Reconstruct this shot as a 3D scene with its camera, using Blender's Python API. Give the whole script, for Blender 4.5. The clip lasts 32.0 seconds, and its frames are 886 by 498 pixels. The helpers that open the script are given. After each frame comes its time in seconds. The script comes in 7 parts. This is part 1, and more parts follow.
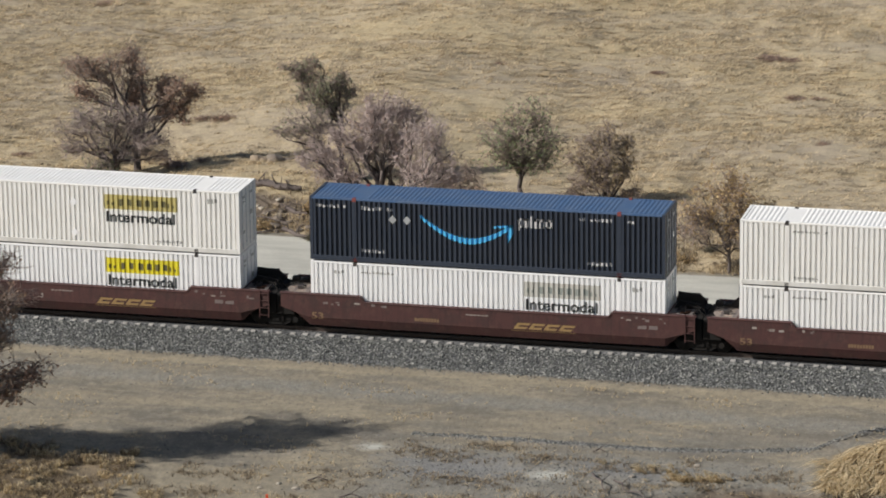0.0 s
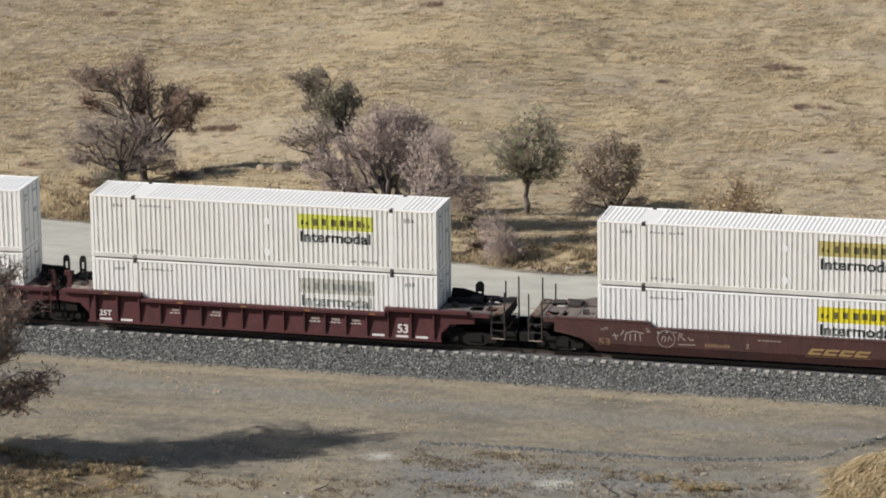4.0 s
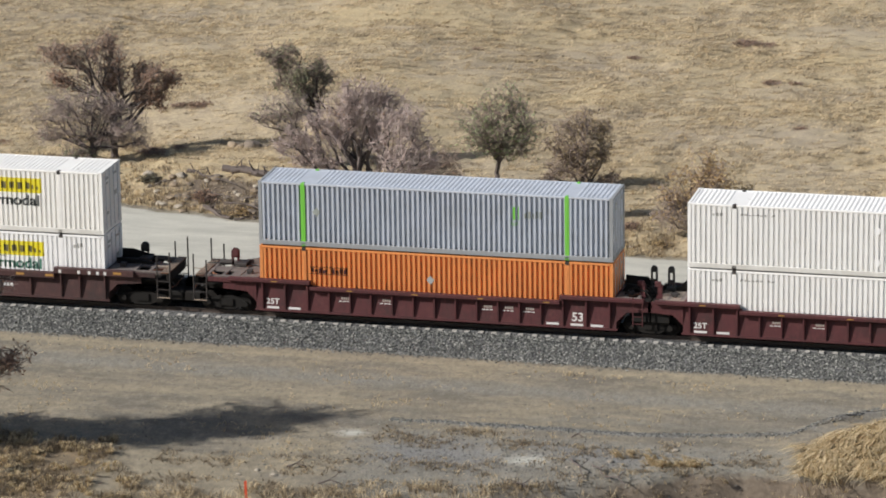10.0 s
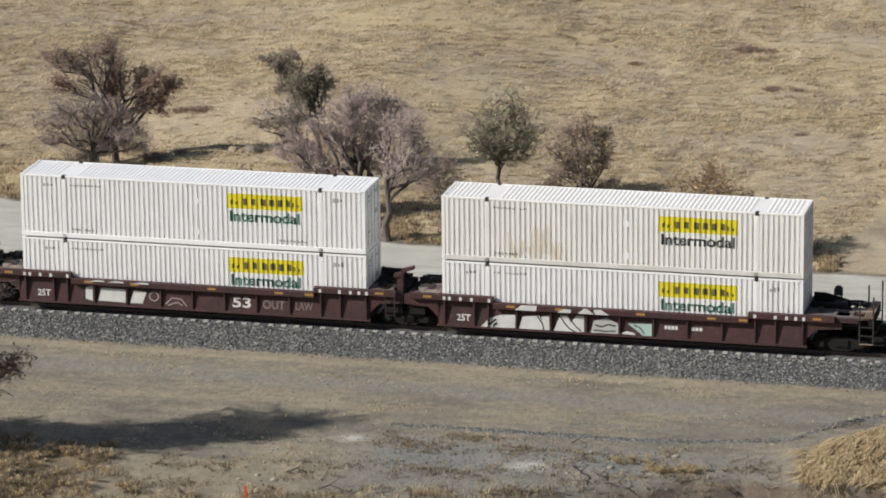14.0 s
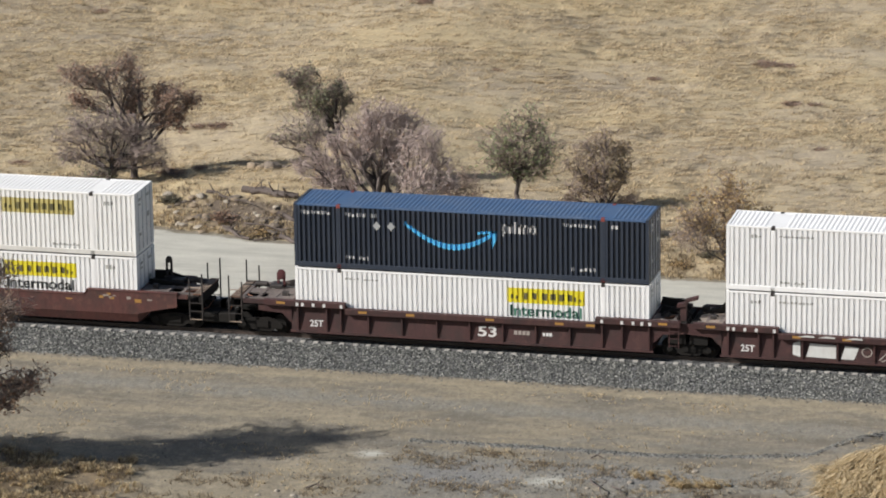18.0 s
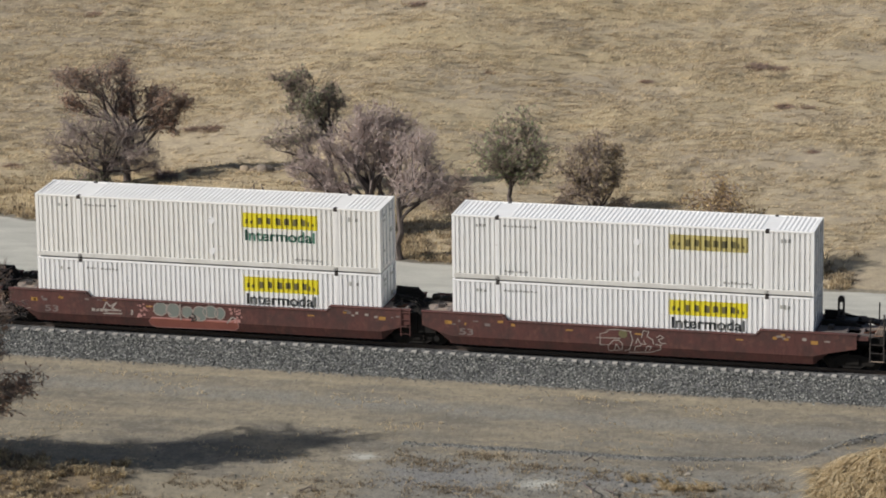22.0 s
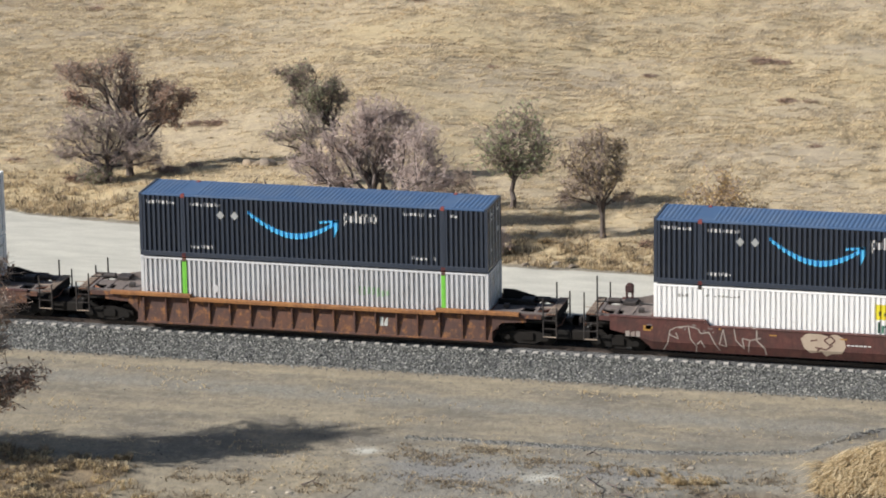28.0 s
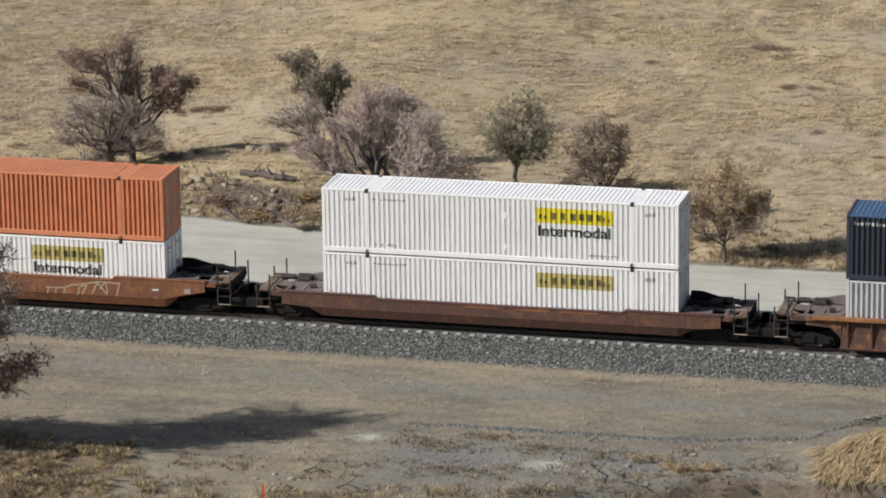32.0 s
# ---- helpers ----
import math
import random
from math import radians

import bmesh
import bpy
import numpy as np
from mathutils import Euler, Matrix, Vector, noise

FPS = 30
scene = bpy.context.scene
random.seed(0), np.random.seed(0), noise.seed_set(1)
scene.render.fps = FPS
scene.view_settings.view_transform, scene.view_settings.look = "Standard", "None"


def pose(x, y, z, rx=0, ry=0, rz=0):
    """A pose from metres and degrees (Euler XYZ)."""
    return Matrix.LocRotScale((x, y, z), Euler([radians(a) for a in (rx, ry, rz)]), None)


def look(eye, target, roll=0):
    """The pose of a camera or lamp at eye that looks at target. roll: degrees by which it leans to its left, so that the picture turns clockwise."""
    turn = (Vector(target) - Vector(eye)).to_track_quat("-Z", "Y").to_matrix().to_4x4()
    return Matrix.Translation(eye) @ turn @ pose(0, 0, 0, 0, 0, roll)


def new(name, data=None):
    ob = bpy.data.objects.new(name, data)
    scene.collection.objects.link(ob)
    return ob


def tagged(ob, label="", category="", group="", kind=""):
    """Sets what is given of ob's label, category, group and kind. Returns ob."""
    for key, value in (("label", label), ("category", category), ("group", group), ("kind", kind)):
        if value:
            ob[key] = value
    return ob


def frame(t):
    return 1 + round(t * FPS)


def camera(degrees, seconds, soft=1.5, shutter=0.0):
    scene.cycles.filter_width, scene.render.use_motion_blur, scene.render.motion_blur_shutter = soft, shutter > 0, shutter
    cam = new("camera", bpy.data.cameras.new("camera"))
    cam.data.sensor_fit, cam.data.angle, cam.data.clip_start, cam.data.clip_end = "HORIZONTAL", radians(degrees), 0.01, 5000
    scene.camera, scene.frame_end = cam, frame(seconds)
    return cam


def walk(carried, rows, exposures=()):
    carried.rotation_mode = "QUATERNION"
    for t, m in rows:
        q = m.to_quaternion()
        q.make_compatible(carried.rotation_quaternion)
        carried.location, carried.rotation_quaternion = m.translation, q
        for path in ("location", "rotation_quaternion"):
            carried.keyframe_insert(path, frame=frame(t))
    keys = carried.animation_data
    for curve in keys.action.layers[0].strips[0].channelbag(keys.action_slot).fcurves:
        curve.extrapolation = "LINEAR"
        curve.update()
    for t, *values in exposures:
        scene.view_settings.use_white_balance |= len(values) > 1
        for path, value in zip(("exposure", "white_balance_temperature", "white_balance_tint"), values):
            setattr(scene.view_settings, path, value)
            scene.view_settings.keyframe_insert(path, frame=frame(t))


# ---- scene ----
cam = camera(12.372, 32.0, soft=1.85)
EYE = Vector((36.164, -170.429, 52.098))


# the clip's own brightening and darkening: seconds, stops
EXPOSURES = ((0, -0.04), (1, -0.02), (2, -0.06), (3, 0.01), (5.5, -0.07), (6, -0.12), (7, -0.13), (8, -0.11), (9, -0.13), (10, 0.1), (11, 0.17), (12, 0.17), (13, -0.05), (14, -0.02), (17, -0.02), (18, 0.13), (19, 0.18), (20, 0.15), (21, -0.08), (22, -0.13), (23, -0.12), (24, -0.14), (25, -0.09), (26, 0.03), (27.5, 0.35), (28, 0.38), (29, 0.38), (30, 0.33), (31, 0.05), (32, -0.03))


def aim(yaw, pitch, roll):
    """The camera's pose on its tripod: yaw to the left of +y, pitch up, both in degrees."""
    a, b = radians(yaw), radians(pitch)
    ahead = Vector((-math.sin(a) * math.cos(b), math.cos(a) * math.cos(b), math.sin(b)))
    return look(EYE, EYE + ahead * 100, roll)


walk(cam, [
    (0, aim(14.454, -15.387, -0.674)), (0.5, aim(14.531, -15.389, -0.687)), (1, aim(14.565, -15.376, -0.687)), (1.5, aim(14.563, -15.345, -0.715)),
    (2, aim(14.560, -15.324, -0.727)), (2.5, aim(14.552, -15.310, -0.760)), (3, aim(14.514, -15.283, -0.766)), (3.5, aim(14.529, -15.254, -0.788)),
    (5.5, aim(14.485, -15.287, -0.942)), (6, aim(14.398, -15.278, -0.945)), (6.5, aim(14.321, -15.290, -0.921)), (7, aim(14.246, -15.351, -0.906)),
    (7.5, aim(14.191, -15.387, -0.883)), (8, aim(14.161, -15.395, -0.896)), (8.5, aim(14.125, -15.415, -0.883)), (9, aim(14.146, -15.457, -0.862)),
    (9.5, aim(14.161, -15.530, -0.814)), (10, aim(14.132, -15.590, -0.793)), (10.5, aim(14.136, -15.607, -0.787)),
    (11, aim(14.151, -15.570, -0.793)), (11.5, aim(14.126, -15.571, -0.785)), (12, aim(14.107, -15.565, -0.760)),
    (12.5, aim(14.121, -15.575, -0.734)), (13, aim(14.136, -15.554, -0.705)), (13.5, aim(14.136, -15.522, -0.679)),
    (14, aim(14.141, -15.515, -0.661)), (14.5, aim(14.173, -15.538, -0.649)), (16.5, aim(14.234, -15.325, -0.742)),
    (17, aim(14.305, -15.328, -0.784)), (17.5, aim(14.356, -15.317, -0.825)), (18, aim(14.412, -15.293, -0.855)),
    (18.5, aim(14.438, -15.257, -0.846)), (19, aim(14.440, -15.216, -0.822)), (19.5, aim(14.421, -15.222, -0.788)),
    (20, aim(14.395, -15.220, -0.760)), (20.5, aim(14.359, -15.194, -0.749)), (21, aim(14.299, -15.177, -0.754)),
    (21.5, aim(14.296, -15.214, -0.803)), (22, aim(14.307, -15.253, -0.854)), (22.5, aim(14.336, -15.256, -0.908)),
    (23, aim(14.386, -15.237, -0.921)), (23.5, aim(14.412, -15.223, -0.953)), (24, aim(14.411, -15.249, -0.957)),
    (24.5, aim(14.421, -15.271, -0.970)), (25, aim(14.423, -15.298, -0.956)), (25.5, aim(14.425, -15.309, -0.949)),
    (27.5, aim(14.353, -15.324, -0.881)), (28, aim(14.348, -15.335, -0.862)), (28.5, aim(14.359, -15.346, -0.851)),
    (29, aim(14.354, -15.369, -0.841)), (29.5, aim(14.360, -15.433, -0.844)), (30, aim(14.339, -15.516, -0.839)),
    (30.5, aim(14.378, -15.548, -0.822)), (31, aim(14.412, -15.551, -0.812)), (31.5, aim(14.411, -15.528, -0.808)),
    (32, aim(14.388, -15.527, -0.826)),
], EXPOSURES)

# ---- daylight ----
SUN_AZ = radians(207)          # direction towards the sun, counter-clockwise from +x
SUN_EL = radians(32)
world = bpy.data.worlds.new("world")
scene.world = world
world.use_nodes = True
wn = world.node_tree.nodes
sky = wn.new("ShaderNodeTexSky")
sky.sky_type, sky.sun_disc = "NISHITA", False
sky.sun_elevation, sky.sun_rotation = SUN_EL, radians(90) - SUN_AZ
sky.air_density, sky.dust_density, sky.ozone_density = 1.0, 1.5, 1.0
world.node_tree.links.new(sky.outputs[0], wn["Background"].inputs[0])
wn["Background"].inputs[1].default_value = 0.070
sun_data = bpy.data.lights.new("sun", "SUN")
sun_data.energy, sun_data.angle, sun_data.color = 5.4, radians(0.53), (1.0, 0.960, 0.908)
sun = new("sun", sun_data)
to_sun = Vector((math.cos(SUN_AZ) * math.cos(SUN_EL), math.sin(SUN_AZ) * math.cos(SUN_EL), math.sin(SUN_EL)))
sun.matrix_world = look(to_sun * 300, (0, 0, 0))


# ---- materials ----
def shader(name, rough=0.7, metal=0.0):
    m = bpy.data.materials.new(name)
    m.use_nodes = True
    nt = m.node_tree
    b = nt.nodes["Principled BSDF"]
    b.inputs["Roughness"].default_value = rough
    b.inputs["Metallic"].default_value = metal
    return m, nt, b


def node(nt, kind, **inputs):
    n = nt.nodes.new(kind)
    for k, v in inputs.items():
        n.inputs[k.replace("_", " ")].default_value = v
    return n


def noise_at(nt, vec, scale, detail=4.0, rough=0.6):
    n = node(nt, "ShaderNodeTexNoise", Scale=scale, Detail=detail, Roughness=rough)
    if vec is not None:
        nt.links.new(vec, n.inputs["Vector"])
    return n.outputs["Fac"]


def stretched(nt, sx, sy, sz, space="Object", turn=0.0, apart=False):
    """Scaled texture space; apart moves it to a place of its own on each object."""
    tc = nt.nodes.new("ShaderNodeTexCoord")
    mp = nt.nodes.new("ShaderNodeMapping")
    mp.vector_type = "TEXTURE"
    mp.inputs["Rotation"].default_value = (0, 0, radians(turn))
    mp.inputs["Scale"].default_value = (1 / sx, 1 / sy, 1 / sz)
    if apart:
        info = nt.nodes.new("ShaderNodeObjectInfo")
        off = nt.nodes.new("ShaderNodeVectorMath")
        off.operation = "SCALE"
        off.inputs["Scale"].default_value = 170.0
        one = nt.nodes.new("ShaderNodeVectorMath")
        one.operation = "ADD"
        nt.links.new(info.outputs["Random"], off.inputs[0])
        nt.links.new(off.outputs[0], one.inputs[1])
        nt.links.new(tc.outputs[space], one.inputs[0])
        nt.links.new(one.outputs[0], mp.inputs["Vector"])
    else:
        nt.links.new(tc.outputs[space], mp.inputs["Vector"])
    return mp.outputs["Vector"]


def ramp(nt, fac, stops):
    r = nt.nodes.new("ShaderNodeValToRGB")
    el = r.color_ramp.elements
    while len(el) < len(stops):
        el.new(0.5)
    for e, (p, c) in zip(el, stops):
        e.position = p
        e.color = (c[0], c[1], c[2], 1) if not isinstance(c, (int, float)) else (c, c, c, 1)
    nt.links.new(fac, r.inputs["Fac"])
    return r.outputs["Color"]


def mix(nt, fac, a, b, blend="MIX"):
    n = nt.nodes.new("ShaderNodeMix")
    n.data_type, n.blend_type = "RGBA", blend
    for sock, v in ((n.inputs[0], fac), (n.inputs[6], a), (n.inputs[7], b)):
        if isinstance(v, (int, float)):
            sock.default_value = v
        elif isinstance(v, tuple):
            sock.default_value = (*v, 1)
        else:
            nt.links.new(v, sock)
    return n.outputs[2]


def bump(nt, b, height, strength=0.3, dist=0.02):
    n = node(nt, "ShaderNodeBump", Strength=strength, Distance=dist)
    nt.links.new(height, n.inputs["Height"])
    nt.links.new(n.outputs["Normal"], b.inputs["Normal"])


def paint(name, col, dirt=(0.16, 0.12, 0.09), amount=0.35, rough=0.5, streak=0.5):
    """Weathered paint: faded patches, vertical dirt streaks, fine grime."""
    m, nt, b = shader(name, rough)
    v = stretched(nt, 1, 1, 1, apart=True)
    big = ramp(nt, noise_at(nt, v, 0.9, 5, 0.65), [(0.42, 0.0), (0.75, 1.0)])
    run = ramp(nt, noise_at(nt, stretched(nt, 6, 6, 0.45, apart=True), 1.6, 4, 0.6), [(0.5, 0.0), (0.72, 1.0)])
    fine = noise_at(nt, v, 38, 3, 0.6)
    c = mix(nt, 0.5, col, tuple(min(1, x * 1.0 + 0.012) for x in col))
    c = mix(nt, ramp(nt, fine, [(0.35, 0.0), (0.7, 0.12)]), c, tuple(x * 0.6 for x in col))
    sc = nt.nodes.new("ShaderNodeMath")
    sc.operation = "MULTIPLY"
    nt.links.new(big, sc.inputs[0])
    sc.inputs[1].default_value = amount
    c = mix(nt, sc.outputs[0], c, dirt)
    sr = nt.nodes.new("ShaderNodeMath")
    sr.operation = "MULTIPLY"
    nt.links.new(run, sr.inputs[0])
    sr.inputs[1].default_value = streak
    c = mix(nt, sr.outputs[0], c, tuple(0.5 * x + 0.5 * y for x, y in zip(dirt, col)))
    scuff = noise_at(nt, stretched(nt, 1.6, 1.6, 5, apart=True), 1.5, 5, 0.75)
    c = mix(nt, ramp(nt, scuff, [(0.66, 0.0), (0.71, 0.6)]), c, tuple(0.45 * x for x in dirt))
    nt.links.new(c, b.inputs["Base Color"])
    bump(nt, b, fine, 0.08, 0.01)
    return m


def rusty(name, old, rust, bright, share=0.5):
    """Old painted steel eaten by rust: large blooms, runs and bright fresh rust in patches."""
    m, nt, b = shader(name, 0.75)
    v = stretched(nt, 1, 1, 1, apart=True)
    big, mid, run = noise_at(nt, v, 0.75, 6, 0.7), noise_at(nt, v, 2.6, 5, 0.7), noise_at(nt, stretched(nt, 5, 5, 0.8, apart=True), 1.3, 4, 0.65)
    c = mix(nt, ramp(nt, big, [(0.55 - 0.25 * share, 0.0), (0.72 - 0.25 * share, 1.0)]), old, rust)
    c = mix(nt, ramp(nt, mid, [(0.52, 0.0), (0.66, 0.85)]), c, bright)
    c = mix(nt, ramp(nt, run, [(0.52, 0.0), (0.70, 0.6)]), c, tuple(0.45 * x for x in old))
    fine = noise_at(nt, v, 30, 4, 0.7)
    c = mix(nt, ramp(nt, fine, [(0.35, 0.45), (0.6, 0.0)]), c, tuple(0.4 * x for x in rust))
    nt.links.new(c, b.inputs["Base Color"])
    bump(nt, b, fine, 0.25, 0.01)
    return m


def island_mat(name, stops, rough=0.85, grain=20, strength=0.4):
    """A colour of its own for each loose piece of one mesh (stones, leaves, blades)."""
    m, nt, b = shader(name, rough)
    g = nt.nodes.new("ShaderNodeNewGeometry")
    c = ramp(nt, g.outputs["Random Per Island"], stops)
    n = noise_at(nt, stretched(nt, 1, 1, 1), grain, 3)
    c = mix(nt, ramp(nt, n, [(0.3, 0.35), (0.7, 0.0)]), c, tuple(x * 0.55 for x in stops[0][1]))
    nt.links.new(c, b.inputs["Base Color"])
    bump(nt, b, n, strength, 0.02)
    return m


def leaf_mat(name, stops):
    m, nt, b = shader(name, 0.75)
    g = nt.nodes.new("ShaderNodeNewGeometry")
    c = ramp(nt, g.outputs["Random Per Island"], stops)
    nt.links.new(c, b.inputs["Base Color"])
    tr = node(nt, "ShaderNodeBsdfTranslucent")
    nt.links.new(c, tr.inputs["Color"])
    mx = node(nt, "ShaderNodeMixShader", Fac=0.5)
    out = nt.nodes["Material Output"]
    nt.links.new(b.outputs[0], mx.inputs[1])
    nt.links.new(tr.outputs[0], mx.inputs[2])
    nt.links.new(mx.outputs[0], out.inputs["Surface"])
    return m


WHITE = {
    "clean": paint("white_paint", (0.895, 0.895, 0.892), (0.45, 0.41, 0.35), 0.12, 0.45, 0.15),
    "cream": paint("cream_white_paint", (0.885, 0.873, 0.838), (0.50, 0.42, 0.32), 0.12, 0.5, 0.22),
    "worn": paint("worn_white_paint", (0.885, 0.88, 0.862), (0.50, 0.44, 0.35), 0.12, 0.5, 0.20),
}
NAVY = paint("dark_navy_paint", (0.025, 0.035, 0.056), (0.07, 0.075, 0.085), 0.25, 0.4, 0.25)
# roof of the navy containers: lighter and bluer than their sides
NAVY_ROOF = paint("lighter_blue_roof", (0.050, 0.105, 0.215), (0.17, 0.19, 0.22), 0.35, 0.42, 0.2)
STAIN = paint("stained_cream_paint", (0.80, 0.745, 0.64), (0.55, 0.42, 0.28), 0.5, 0.6, 0.5)
GREY = paint("grey_paint", (0.50, 0.54, 0.61), (0.22, 0.22, 0.21), 0.3, 0.45, 0.3)
SILVER = paint("pale_grey_paint", (0.58, 0.59, 0.61), (0.25, 0.24, 0.22), 0.3, 0.45, 0.3)
LIME = paint("lime_green_paint", (0.17, 0.55, 0.06), (0.2, 0.25, 0.1), 0.2, 0.5, 0.2)
FADED_LIME = paint("bleached_green_vinyl", (0.36, 0.56, 0.34), (0.4, 0.45, 0.4), 0.4, 0.5, 0.4)
ORANGE = paint("orange_paint", (0.74, 0.265, 0.075), (0.24, 0.10, 0.05), 0.3, 0.5, 0.35)
RUST_ORANGE = paint("faded_orange_paint", (0.66, 0.245, 0.115), (0.22, 0.08, 0.05), 0.35, 0.55, 0.4)
MAROON = rusty("maroon_paint", (0.086, 0.018, 0.021), (0.052, 0.017, 0.018), (0.108, 0.030, 0.030), 0.3)
BROWN = rusty("brown_paint", (0.076, 0.027, 0.024), (0.050, 0.024, 0.021), (0.100, 0.043, 0.035), 0.3)
OXIDE = rusty("oxide_brown_paint", (0.108, 0.037, 0.031), (0.066, 0.031, 0.027), (0.142, 0.056, 0.043), 0.45)
DULL = rusty("dull_brown_paint", (0.064, 0.024, 0.023), (0.038, 0.020, 0.019), (0.092, 0.040, 0.034), 0.4)
RUST = rusty("rusty_orange_steel", (0.20, 0.085, 0.035), (0.33, 0.145, 0.048), (0.42, 0.21, 0.075), 0.6)
RUST_RED = rusty("rusty_red_steel", (0.088, 0.046, 0.037), (0.122, 0.054, 0.033), (0.225, 0.096, 0.036), 0.4)
RUST_CAR = rusty("blotched_rust_steel", (0.078, 0.042, 0.036), (0.128, 0.056, 0.034), (0.34, 0.148, 0.048), 0.4)
RUST_BRIGHT = rusty("bright_rust_steel", (0.17, 0.068, 0.038), (0.24, 0.095, 0.038), (0.34, 0.145, 0.05), 0.6)
RUST_BROWN = paint("dark_rusted_steel", (0.125, 0.050, 0.028), (0.30, 0.12, 0.045), 0.5, 0.75, 0.5)
RAIL_DUST = paint("dusty_white_rail", (0.70, 0.69, 0.655), (0.33, 0.30, 0.25), 0.5, 0.6, 0.4)
STEEL = paint("dark_steel", (0.026, 0.022, 0.021), (0.05, 0.034, 0.026), 0.5, 0.6, 0.4)
DECK = rusty("dusty_deck_steel", (0.135, 0.112, 0.102), (0.175, 0.148, 0.135), (0.22, 0.175, 0.15), 0.5)
DUST = rusty("dusty_plate_steel", (0.25, 0.205, 0.17), (0.30, 0.25, 0.21), (0.22, 0.16, 0.125), 0.5)
BLACK = paint("black_paint", (0.015, 0.015, 0.016), (0.05, 0.045, 0.04), 0.3, 0.55, 0.3)
YELLOW = paint("yellow_vinyl", (0.82, 0.71, 0.025), (0.4, 0.33, 0.1), 0.25, 0.5, 0.3)
LEMON = paint("faded_yellow_vinyl", (0.68, 0.70, 0.10), (0.45, 0.45, 0.25), 0.3, 0.5, 0.4)
OLD_YELLOW = paint("dusty_yellow_vinyl", (0.55, 0.47, 0.17), (0.4, 0.35, 0.2), 0.35, 0.5, 0.4)
GHOST = paint("bleached_vinyl", (0.58, 0.57, 0.52), (0.4, 0.36, 0.3), 0.35, 0.5, 0.4)
INK = paint("black_vinyl", (0.03, 0.035, 0.035), (0.2, 0.2, 0.18), 0.3, 0.5, 0.3)
GREEN_INK = paint("dark_green_vinyl", (0.020, 0.13, 0.085), (0.2, 0.25, 0.2), 0.3, 0.5, 0.3)
PALE_INK = paint("faded_green_vinyl", (0.16, 0.33, 0.24), (0.4, 0.42, 0.36), 0.4, 0.5, 0.5)
GREY_RAIL = paint("grey_rail_paint", (0.30, 0.315, 0.33), (0.2, 0.19, 0.18), 0.4, 0.5, 0.5)
GREY_INK = paint("grey_vinyl", (0.27, 0.30, 0.28), (0.45, 0.43, 0.38), 0.4, 0.5, 0.5)
SKY_BLUE = paint("bright_blue_vinyl", (0.085, 0.50, 0.86), (0.2, 0.4, 0.6), 0.15, 0.45, 0.15)
WHITE_INK = paint("white_vinyl", (0.64, 0.63, 0.62), (0.4, 0.38, 0.34), 0.25, 0.5, 0.3)
SIGN_INK = paint("sign_lettering", (0.10, 0.09, 0.045), (0.35, 0.3, 0.1), 0.4, 0.5, 0.5)
GOLD_INK = paint("gold_vinyl", (0.30, 0.195, 0.075), (0.2, 0.12, 0.05), 0.3, 0.5, 0.4)
GRATING = paint("pale_rusted_grating", (0.34, 0.27, 0.21), (0.16, 0.10, 0.07), 0.5, 0.8, 0.4)
DIM_GOLD = paint("dull_gold_vinyl", (0.20, 0.120, 0.062), (0.12, 0.07, 0.04), 0.4, 0.6, 0.4)
CHALK = paint("chalky_spray_paint", (0.33, 0.295, 0.265), (0.16, 0.08, 0.06), 0.5, 0.7, 0.4)
FAINT_SPRAY = paint("faint_spray_paint", (0.175, 0.14, 0.13), (0.09, 0.05, 0.045), 0.5, 0.7, 0.4)
PALE_SPRAY = paint("pale_spray_paint", (0.46, 0.49, 0.47), (0.2, 0.16, 0.14), 0.4, 0.7, 0.4)
WHITE_SPRAY = paint("white_spray_paint", (0.60, 0.61, 0.59), (0.25, 0.2, 0.18), 0.35, 0.7, 0.4)
PALE_MINT = paint("pale_mint_spray", (0.36, 0.50, 0.46), (0.2, 0.2, 0.18), 0.3, 0.7, 0.4)
MINT_SPRAY = paint("mint_spray_paint", (0.155, 0.185, 0.165), (0.2, 0.16, 0.14), 0.4, 0.7, 0.4)
PINK_SPRAY = paint("pink_spray_paint", (0.42, 0.21, 0.19), (0.16, 0.08, 0.06), 0.4, 0.7, 0.4)
RED_SPRAY = paint("red_spray_paint", (0.34, 0.115, 0.085), (0.14, 0.05, 0.04), 0.4, 0.7, 0.4)
CREAM_SPRAY = paint("cream_spray_paint", (0.43, 0.345, 0.265), (0.2, 0.12, 0.09), 0.35, 0.7, 0.4)
PLACARD = paint("dull_grey_plate", (0.36, 0.37, 0.37), (0.2, 0.2, 0.19), 0.4, 0.5, 0.3)
RED_CAP = paint("faded_red_paint", (0.23, 0.045, 0.040), (0.16, 0.07, 0.05), 0.3, 0.6, 0.3)
AMBER = paint("amber_tape", (0.38, 0.20, 0.045), (0.2, 0.1, 0.04), 0.3, 0.5, 0.3)
CONCRETE = paint("concrete", (0.45, 0.43, 0.40), (0.22, 0.2, 0.18), 0.5, 0.9, 0.2)
# greasy steel with underbody shade put into its near-black colour; low specular keeps bogies hidden
GRIME_SHADE = paint("greasy_shaded_steel", (0.012, 0.011, 0.010), (0.022, 0.017, 0.014), 0.5, 0.85, 0.4)
GRIME_SHADE.node_tree.nodes["Principled BSDF"].inputs["Specular IOR Level"].default_value = 0.15
# rails darkened in colour for the shade that bogies and wagon ends throw
SHADED_RAIL = paint("shaded_rail_steel", (0.055, 0.040, 0.033), (0.06, 0.04, 0.03), 0.4, 0.5, 0.2)
